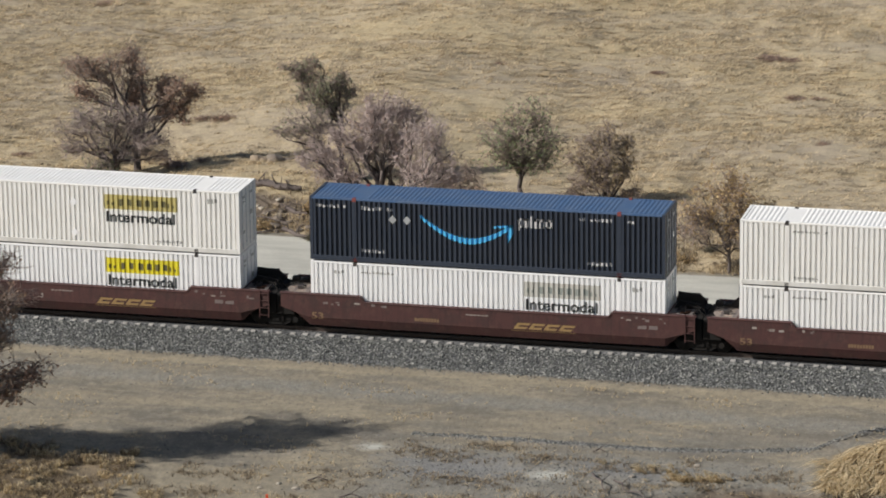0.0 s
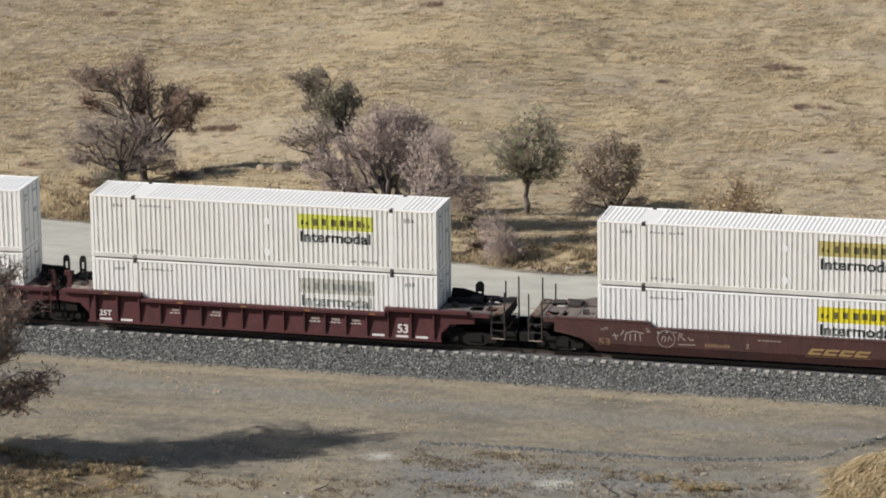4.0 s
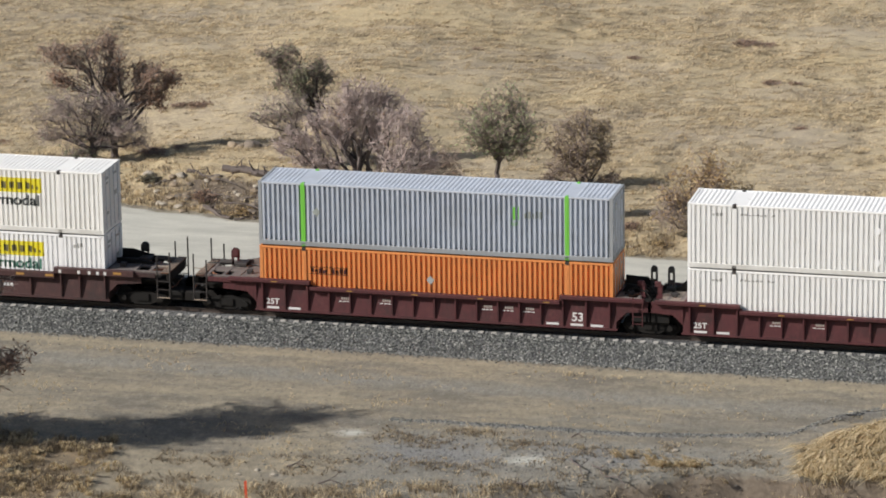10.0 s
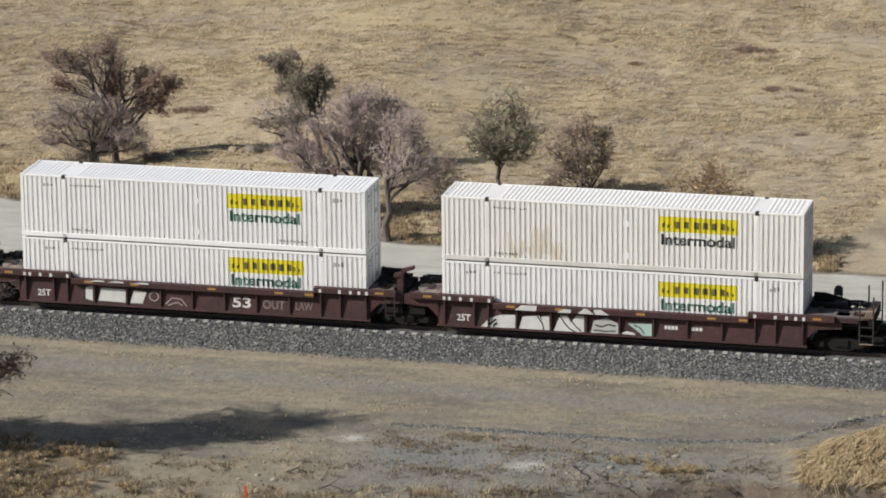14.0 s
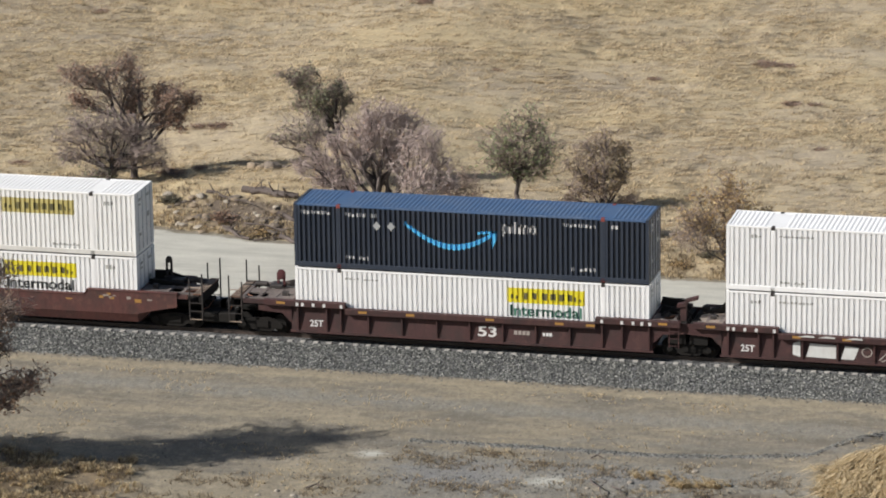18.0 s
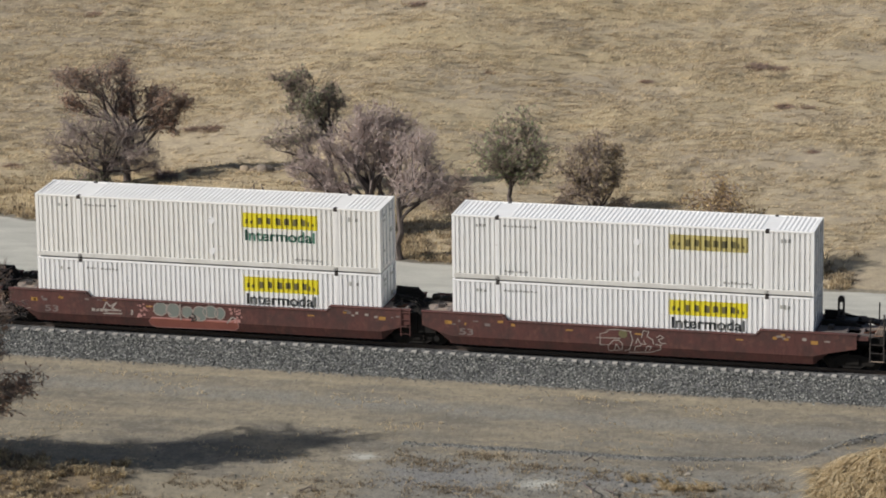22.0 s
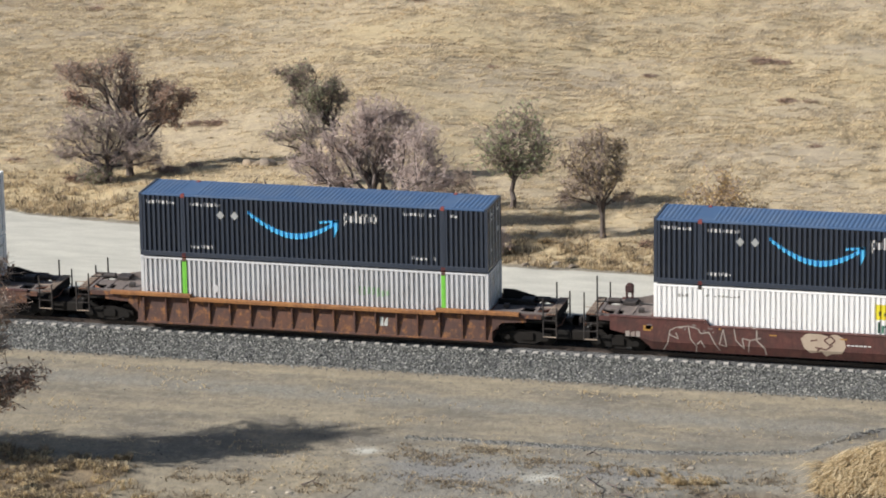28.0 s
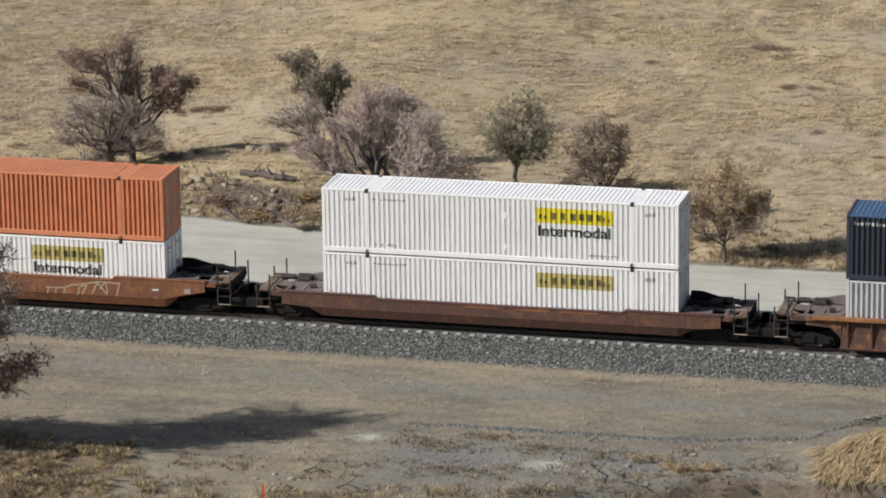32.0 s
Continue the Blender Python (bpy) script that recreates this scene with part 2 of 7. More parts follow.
ORANGE_STAKE = paint("red_orange_paint", (0.75, 0.10, 0.035), (0.4, 0.1, 0.05), 0.2, 0.6, 0.2)
BARK = island_mat("bark", [(0.0, (0.085, 0.067, 0.060)), (1.0, (0.165, 0.135, 0.120))], 0.9, 14, 0.8)
BARK_PALE = island_mat("grey_bark", [(0.0, (0.26, 0.208, 0.188)), (1.0, (0.44, 0.362, 0.328))], 0.9, 14, 0.6)
TWIG_PINK = island_mat("pinkish_grey_twig", [(0.0, (0.35, 0.278, 0.252)), (1.0, (0.58, 0.472, 0.430))], 0.9, 14, 0.3)
TWIG = island_mat("brown_twig", [(0.0, (0.24, 0.185, 0.155)), (1.0, (0.42, 0.335, 0.280))], 0.9, 14, 0.3)
FAINT_INK = paint("faint_grey_vinyl", (0.38, 0.38, 0.36), (0.5, 0.48, 0.42), 0.4, 0.5, 0.5)


# ---- building helpers ----
class Buf:
    """Loose vertices and faces of one part."""

    def __init__(self):
        self.v, self.f = [], []

    def add(self, verts, faces):
        k = len(self.v)
        self.v.extend(verts)
        self.f.extend([tuple(k + i for i in f) for f in faces])
        return self

    def box(self, x0, x1, y0, y1, z0, z1, b=0.0):
        """A box; b chamfers its edges along x."""
        if b <= 0:
            return self.add([(x, y, z) for x in (x0, x1) for y in (y0, y1) for z in (z0, z1)],
                            [(0, 1, 3, 2), (4, 6, 7, 5), (0, 4, 5, 1), (2, 3, 7, 6), (0, 2, 6, 4), (1, 5, 7, 3)])
        ring = [(y0 + b, z0), (y1 - b, z0), (y1, z0 + b), (y1, z1 - b), (y1 - b, z1), (y0 + b, z1), (y0, z1 - b), (y0, z0 + b)]
        return self.extrude_x(ring, x0, x1)

    def extrude_x(self, ring, x0, x1):
        n = len(ring)
        return self.add([(x0, y, z) for y, z in ring] + [(x1, y, z) for y, z in ring],
                        [(i, (i + 1) % n, n + (i + 1) % n, n + i) for i in range(n)] + [tuple(range(n - 1, -1, -1)), tuple(range(n, 2 * n))])

    def extrude_y(self, ring, y0, y1):
        n = len(ring)
        return self.add([(x, y0, z) for x, z in ring] + [(x, y1, z) for x, z in ring],
                        [(i, n + i, n + (i + 1) % n, (i + 1) % n) for i in range(n)] + [tuple(range(n)), tuple(range(2 * n - 1, n - 1, -1))])

    def tube(self, path, r0, r1, n=5):
        pts = [Vector(p) for p in path]
        rings, m = [], len(pts)
        for i, p in enumerate(pts):
            d = (pts[min(i + 1, m - 1)] - pts[max(i - 1, 0)]).normalized()
            a = d.cross(Vector((0.3, 0.1, 1.0)) if abs(d.z) < 0.9 else Vector((1, 0, 0))).normalized()
            c = d.cross(a)
            r = r0 + (r1 - r0) * i / max(1, m - 1)
            rings += [p + (a * math.cos(2 * math.pi * j / n) + c * math.sin(2 * math.pi * j / n)) * r for j in range(n)]
        faces = [(i * n + j, i * n + (j + 1) % n, (i + 1) * n + (j + 1) % n, (i + 1) * n + j) for i in range(m - 1) for j in range(n)]
        faces += [tuple(range(n - 1, -1, -1)), tuple(range((m - 1) * n, m * n))]
        return self.add([tuple(v) for v in rings], faces)

    def disc(self, c, axis, r, h, n=20):
        """A short cylinder round an axis ('x', 'y' or 'z') with its centre at c."""
        ring = []
        for s in (-h / 2, h / 2):
            for j in range(n):
                a, b = r * math.cos(2 * math.pi * j / n), r * math.sin(2 * math.pi * j / n)
                ring.append({"x": (c[0] + s, c[1] + a, c[2] + b), "y": (c[0] + a, c[1] + s, c[2] + b), "z": (c[0] + a, c[1] + b, c[2] + s)}[axis])
        faces = [(j, (j + 1) % n, n + (j + 1) % n, n + j) for j in range(n)] + [tuple(range(n - 1, -1, -1)), tuple(range(n, 2 * n))]
        return self.add(ring, faces)

    def mesh(self, name, mat, smooth=False):
        me = bpy.data.meshes.new(name)
        me.from_pydata(self.v, [], self.f)
        me.materials.append(mat)
        if smooth:
            me.polygons.foreach_set("use_smooth", [True] * len(me.polygons))
        me.update()
        return me


def part(name, buf, mat, parent, label="", at=None):
    """One mesh object under a thing or a part; buf is a Buf or a shared mesh."""
    me = buf.mesh(name, mat) if isinstance(buf, Buf) else buf
    ob = new(name, me)
    ob.parent = parent
    if at is not None:
        ob.matrix_local = at
    if label:
        ob["label"] = label
    return ob


SHARED = {}


def shared(key, make, mat):
    """A mesh that alike parts share."""
    k = (key, mat.name)
    if k not in SHARED:
        SHARED[k] = make().mesh(key[0] if isinstance(key, tuple) else key, mat)
    return SHARED[k]


def smooth01(t):
    t = max(0.0, min(1.0, t))
    return t * t * (3 - 2 * t)


# ---- ground ----
def road_edge(x):
    return 13.3 + max(0.0, -(x + 6.0)) * 0.19 + 0.35 * noise.noise(Vector((x * 0.35, 3.1, 0)))


def gravel_line(x):
    """A windrow of crushed stone along the foot of the railway's margin; it climbs beside the mound."""
    return -12.5 + 0.85 * smooth01((x - 4.0) / 7.0) + 1.25 * max(0.0, x - 10.9) + 0.10 * noise.noise(Vector((x * 0.7, 8.0, 0)))


def bank_edge(x):
    """The lip of the eroded bank below the mound."""
    return -16.0 - 0.45 * max(0.0, 9.5 - x) + 0.5 * noise.noise(Vector((x * 0.6, 1.0, 4.0))) + 0.25 * noise.noise(Vector((x * 1.9, 1.0, 4.0)))


def ground_z(x, y):
    z = -0.9 + 0.05 * noise.noise(Vector((x * 0.5, y * 0.5, 0))) * smooth01((abs(y) - 3.6) / 2)
    if y > 3.5:
        e = road_edge(x)
        z += 0.25 * smooth01((y - 3.5) / 3)
        bank = 0.45 + 0.75 * math.exp(-((x + 22) / 7.0) ** 2)
        z += bank * smooth01((y - e) / 4.0)
        if y > e:
            k = smooth01((y - e) / 3)
            z += (0.25 * smooth01(2 - (y - e) / 4) * math.exp(-((x + 22) / 8.0) ** 2)) * k * noise.noise(Vector((x * 0.9, y * 0.9, 15)))
            z += k * (0.16 * noise.noise(Vector((x * 0.8, y * 0.8, 5))) + 0.22 * noise.noise(Vector((x * 0.23, y * 0.23, 9))))
            z += 0.006 * max(0, y - 24)
            # dip added behind the tall oak; its cast shadow drops out of sight there
            u, w = (x + 30.5) * 0.9686 + (y - 24.8) * 0.2487, (y - 24.8) * 0.9686 - (x + 30.5) * 0.2487
            z -= 1.15 * smooth01((w - 0.9) / 3.4) * smooth01((12.5 - w) / 8.0) * smooth01((u + 2.5) / 2.0) * smooth01((12.0 - u) / 3.0)
    else:
        k = smooth01((-y - 12.0) / 4)
        z += k * (0.10 * noise.noise(Vector((x * 0.9, y * 0.9, 2))) + 0.12 * noise.noise(Vector((x * 0.3, y * 0.3, 7))))
        z += 0.70 * math.exp(-((x - 15.5) / 3.6) ** 2 - ((y + 12.0) / 2.8) ** 2)
        z += 0.45 * math.exp(-((x + 22.5) / 4.5) ** 2 - ((y + 22.0) / 3.5) ** 2)
        z += (0.05 + 0.20 * smooth01((x - 10.5) / 1.5)) * math.exp(-((y - gravel_line(x)) / 0.34) ** 2) * smooth01((x + 6) / 3)
        z -= 1.3 * smooth01((bank_edge(x) - y) / 1.6) * smooth01((x - 1) / 5)
    return z


def ground_material():
    m, nt, b = shader("dry_ground", 0.95)
    v = stretched(nt, 1, 1, 1)

    def att(n):
        a = nt.nodes.new("ShaderNodeAttribute")
        a.attribute_name = n
        return a.outputs["Fac"]

    wide = stretched(nt, 0.35, 1.0, 1)
    streak = stretched(nt, 0.22, 0.75, 1)
    # bare tan earth of the railway's margin, with wheel tracks along the line
    n1, n2, n3 = noise_at(nt, wide, 0.55, 6, 0.65), noise_at(nt, v, 9, 5, 0.7), noise_at(nt, streak, 1.1, 5, 0.6)
    dirt = ramp(nt, n1, [(0.41, (0.150, 0.134, 0.108)), (0.5, (0.222, 0.196, 0.152)), (0.60, (0.320, 0.270, 0.190))])
    dirt = mix(nt, ramp(nt, n3, [(0.48, 0.0), (0.66, 0.4)]), dirt, (0.225, 0.210, 0.178))
    dirt = mix(nt, ramp(nt, noise_at(nt, stretched(nt, 0.30, 0.8, 1), 0.5, 6, 0.75), [(0.50, 0.0), (0.70, 0.40)]), dirt, (0.175, 0.152, 0.120))
    dirt = mix(nt, ramp(nt, noise_at(nt, stretched(nt, 0.9, 1.3, 1), 2.4, 6, 0.8), [(0.38, 0.5), (0.52, 0.0)]), dirt, (0.150, 0.132, 0.108))
    dirt = mix(nt, ramp(nt, noise_at(nt, stretched(nt, 0.4, 0.8, 1), 0.6, 6, 0.72), [(0.47, 0.0), (0.65, 0.75)]), dirt, (0.375, 0.315, 0.212))
    dirt = mix(nt, ramp(nt, noise_at(nt, v, 17, 4, 0.75), [(0.58, 0.0), (0.68, 0.35)]), dirt, (0.38, 0.36, 0.315))
    dirt = mix(nt, ramp(nt, n2, [(0.34, 0.55), (0.55, 0.0)]), dirt, (0.115, 0.100, 0.082))
    dirt = mix(nt, ramp(nt, noise_at(nt, stretched(nt, 0.8, 1.6, 1, turn=5), 3.2, 6, 0.8), [(0.52, 0.0), (0.64, 0.5)]), dirt, (0.150, 0.140, 0.112))
    mottle = noise_at(nt, stretched(nt, 0.7, 1.5, 1, turn=6), 1.3, 7, 0.82)
    dirt = mix(nt, ramp(nt, mottle, [(0.36, 0.55), (0.50, 0.0)]), dirt, (0.136, 0.118, 0.088))
    dirt = mix(nt, ramp(nt, mottle, [(0.53, 0.0), (0.66, 0.42)]), dirt, (0.330, 0.282, 0.205))
    # dry meadow
    f1, f2 = noise_at(nt, wide, 0.16, 6, 0.7), noise_at(nt, stretched(nt, 0.55, 1.9, 1, turn=14.4), 1.1, 6, 0.75)
    f4 = noise_at(nt, stretched(nt, 0.22, 1.0, 1, turn=12), 0.9, 7, 0.74)
    f3 = noise_at(nt, stretched(nt, 1.2, 3.4, 1, turn=14.4), 1.6, 5, 0.75)
    field = ramp(nt, f1, [(0.36, (0.415, 0.342, 0.234)), (0.5, (0.468, 0.383, 0.246)), (0.64, (0.512, 0.421, 0.266))])
    field = mix(nt, ramp(nt, f2, [(0.46, 0.0), (0.60, 0.30)]), field, (0.275, 0.218, 0.168))
    field = mix(nt, ramp(nt, f2, [(0.34, 0.35), (0.47, 0.0)]), field, (0.52, 0.415, 0.262))
    field = mix(nt, ramp(nt, f3, [(0.52, 0.0), (0.62, 0.45)]), field, (0.56, 0.450, 0.285))
    field = mix(nt, ramp(nt, f3, [(0.34, 0.6), (0.45, 0.0)]), field, (0.195, 0.160, 0.122))
    field = mix(nt, ramp(nt, n2, [(0.34, 0.5), (0.5, 0.0)]), field, (0.16, 0.128, 0.098))
    field = mix(nt, ramp(nt, f4, [(0.50, 0.0), (0.66, 0.18)]), field, (0.50, 0.395, 0.238))
    field = mix(nt, ramp(nt, f4, [(0.33, 0.2), (0.48, 0.0)]), field, (0.262, 0.218, 0.178))
    clod, tuft = noise_at(nt, stretched(nt, 0.8, 1.0, 1, turn=14.4), 2.6, 6, 0.78), noise_at(nt, stretched(nt, 1.0, 1.5, 1, turn=14.4), 5.5, 5, 0.75)
    field = mix(nt, ramp(nt, clod, [(0.33, 0.55), (0.45, 0.0)]), field, (0.225, 0.185, 0.142))
    field = mix(nt, ramp(nt, clod, [(0.54, 0.0), (0.66, 0.35)]), field, (0.57, 0.465, 0.300))
    field = mix(nt, ramp(nt, tuft, [(0.34, 0.55), (0.44, 0.0)]), field, (0.190, 0.155, 0.118))
    drift = noise_at(nt, stretched(nt, 0.6, 1.0, 1, turn=14.4), 0.11, 4, 0.6)
    field = mix(nt, ramp(nt, drift, [(0.47, 0.0), (0.62, 0.38)]), field, (0.500, 0.392, 0.205))
    field = mix(nt, ramp(nt, drift, [(0.36, 0.32), (0.48, 0.0)]), field, (0.330, 0.285, 0.228))
    # pale gravel road
    road = ramp(nt, noise_at(nt, streak, 1.6, 5, 0.6), [(0.3, (0.430, 0.420, 0.370)), (0.7, (0.560, 0.548, 0.480))])
    road = mix(nt, ramp(nt, n2, [(0.3, 0.4), (0.55, 0.0)]), road, (0.330, 0.318, 0.280))
    road = mix(nt, ramp(nt, noise_at(nt, stretched(nt, 0.10, 0.55, 1, turn=4), 1.0, 6, 0.7), [(0.50, 0.0), (0.66, 0.45)]), road, (0.315, 0.303, 0.268))
    # grey crushed stone
    stone = ramp(nt, noise_at(nt, v, 24, 3, 0.7), [(0.3, (0.085, 0.083, 0.080)), (0.5, (0.205, 0.200, 0.190)), (0.72, (0.345, 0.335, 0.315))])
    straw = ramp(nt, noise_at(nt, v, 6, 5, 0.7), [(0.3, (0.17, 0.130, 0.080)), (0.7, (0.32, 0.245, 0.145))])

    def masked(name, base, over):
        n = nt.nodes.new("ShaderNodeMath")
        n.operation = "MULTIPLY_ADD"
        nt.links.new(noise_at(nt, v, 1.7, 6, 0.7), n.inputs[0])
        n.inputs[1].default_value = 0.9
        n.inputs[2].default_value = -0.45
        s = nt.nodes.new("ShaderNodeMath")
        nt.links.new(att(name), s.inputs[0])
        nt.links.new(n.outputs[0], s.inputs[1])
        return mix(nt, ramp(nt, s.outputs[0], [(0.32, 0.0), (0.68, 1.0)]), base, over)

    pebbly = ramp(nt, noise_at(nt, v, 15, 5, 0.75), [(0.34, (0.120, 0.115, 0.100)), (0.5, (0.215, 0.205, 0.178)), (0.66, (0.330, 0.315, 0.275))])
    dirt = masked("stony", dirt, pebbly)
    sandy = ramp(nt, noise_at(nt, wide, 1.4, 6, 0.7), [(0.36, (0.235, 0.200, 0.142)), (0.64, (0.350, 0.297, 0.205))])
    dirt = masked("sandy", dirt, sandy)
    grit, litter = noise_at(nt, stretched(nt, 1.0, 0.45, 1, turn=8), 4.2, 7, 0.85), noise_at(nt, stretched(nt, 0.8, 0.9, 1, turn=8), 1.7, 7, 0.85)
    dirt = mix(nt, ramp(nt, grit, [(0.38, 0.6), (0.49, 0.0)]), dirt, (0.128, 0.112, 0.084))
    dirt = mix(nt, ramp(nt, grit, [(0.53, 0.0), (0.63, 0.5)]), dirt, (0.345, 0.310, 0.240))
    dirt = mix(nt, ramp(nt, litter, [(0.51, 0.0), (0.62, 0.42)]), dirt, (0.178, 0.160, 0.118))
    c = masked("field", dirt, field)
    c = masked("straw", c, straw)
    c = masked("soil_and_edge_dark", c, ramp(nt, noise_at(nt, v, 4, 5, 0.7), [(0.3, (0.085, 0.066, 0.050)), (0.7, (0.20, 0.158, 0.115))]))
    c = masked("gravel", c, stone)
    c = masked("road", c, road)
    nt.links.new(c, b.inputs["Base Color"])
    h = mix(nt, 0.5, n2, noise_at(nt, v, 26, 4, 0.7))
    bump(nt, b, h, 0.7, 0.06)
    return m


def build_ground():
    def steps(far, lo, hi, d):
        out = [-far, -1500, -700, -350, -180] if far else []
        mid = list(np.arange(lo, hi + 0.01, d))
        return [q for q in out if q < lo - 5] + [float(q) for q in mid] + [q for q in (180, 350, 700, 1500, 3000) if q > hi + 5]

    xs, ys = steps(3000, -66, 36, 0.5), steps(3000, -36, 96, 0.5)
    verts, rd, fd, gv, st, so, pb, sd = [], [], [], [], [], [], [], []
    for y in ys:
        for x in xs:
            verts.append((x, y, ground_z(x, y)))
            e = road_edge(x)
            pale_patch = 0.72 * math.exp(-((x - 0.8) / 1.3) ** 2 - ((y + 16.6) / 0.9) ** 2) + 0.66 * math.exp(-((x + 7.2) / 1.0) ** 2 - ((y + 14.6) / 0.9) ** 2)
            rd.append(max(pale_patch, smooth01((y - 4.2) / 1.0) * smooth01((e + 0.2 - y) / 0.7)))
            fd.append(smooth01((y - e) / 0.8) if y > 0 else 0.0)
            g = 0.9 * math.exp(-((abs(y) - 2.75) / 0.75) ** 2) if abs(y) < 5 else 0.0
            line = gravel_line(x)
            g = max(g, 0.74 * math.exp(-((y - line) / 0.32) ** 2) * smooth01((x + 7) / 3))
            g = max(g, 0.70 * math.exp(-((x + 3) / 4.5) ** 2 - ((y + 16.5) / 2.6) ** 2), 0.66 * math.exp(-((x - 4) / 5) ** 2 - ((y + 15.5) / 1.8) ** 2))
            g = max(g, 0.42 * math.exp(-((x + 9) / 2.5) ** 2 - ((y + 20.2) / 0.9) ** 2))
            gv.append(g)
            sd.append(max(0.72 * math.exp(-((y + 4.3) / 0.8) ** 2), 0.55 * math.exp(-((y + 10.4) / 1.1) ** 2) * smooth01((4 - x) / 5), 0.62 * math.exp(-((x + 9.5) / 3.0) ** 2 - ((y + 17.3) / 1.3) ** 2), 0.60 * smooth01((-y - 17.4) / 1.2) * smooth01((-4 - x) / 5)) if y < 0 else 0.0)
            band = 0.62 * math.exp(-((y + 7.6 + 0.03 * x) / 1.5) ** 2) + 0.45 * math.exp(-((y + 11.0) / 0.9) ** 2) * smooth01((x + 4) / 4)
            pb.append(max(band, 0.58 * smooth01((-y - 12.8) / 1.0) * smooth01((x + 9) / 4), 0.30 * smooth01((-y - 18.0) / 1.5) * smooth01((x + 6) / 4)) if -30 < y < -4 else 0.0)
            s = 0.75 * smooth01((-y - 18.2) / 1.2) * smooth01((-15.5 - x) / 1.5)
            s = max(s, 0.85 * smooth01((x - 11.0 - 0.25 * max(0.0, -12.6 - y) - 0.9 * max(0.0, y + 12.6)) / 1.2) * smooth01((-y - 8.0) / 1.0) * smooth01((17 + y) / 1.5))
            st.append(s)
            q = (y - e) / 4.5
            # dark bank earth, plus vignette painted into the meadow along the left sight line
            so.append((0.78 * math.exp(-((x + 22) / 6.5) ** 2) + 0.36 * math.exp(-((x - 5) / 4.0) ** 2) + 0.12 * math.exp(-((x + 8) / 5.0) ** 2)) * smooth01(q * 4) * smooth01((1.1 - q) * 2) + 0.42 * smooth01((-0.285 - (x - 36) / (y + 170)) / 0.06) * smooth01((y - 26) / 8) if y > 5 else max(0.45 * smooth01((-y - 17.6) / 1.5) * smooth01((-14.5 - x) / 2), 0.78 * smooth01((bank_edge(x) + 0.3 - y) / 1.0) * smooth01((x - 1) / 5), 0.60 * smooth01((-y - 17.8) / 3.5) * smooth01((x + 3) / 5)))
    nx = len(xs)
    faces = [(j * nx + i, j * nx + i + 1, (j + 1) * nx + i + 1, (j + 1) * nx + i) for j in range(len(ys) - 1) for i in range(nx - 1)]
    me = bpy.data.meshes.new("ground")
    me.from_pydata(verts, [], faces)
    me.materials.append(ground_material())
    me.polygons.foreach_set("use_smooth", [True] * len(me.polygons))
    for name, data in (("road", rd), ("field", fd), ("gravel", gv), ("straw", st), ("soil_and_edge_dark", so), ("stony", pb), ("sandy", sd)):
        me.attributes.new(name, "FLOAT", "POINT").data.foreach_set("value", data)
    tagged(new("ground", me), "dry tan earth, straw-coloured meadow and pale gravel road", "ground", kind="structure")


build_ground()


# ---- railway track ----
RAIL_DROP = 0.11               # rail head below the wagons' own zero height


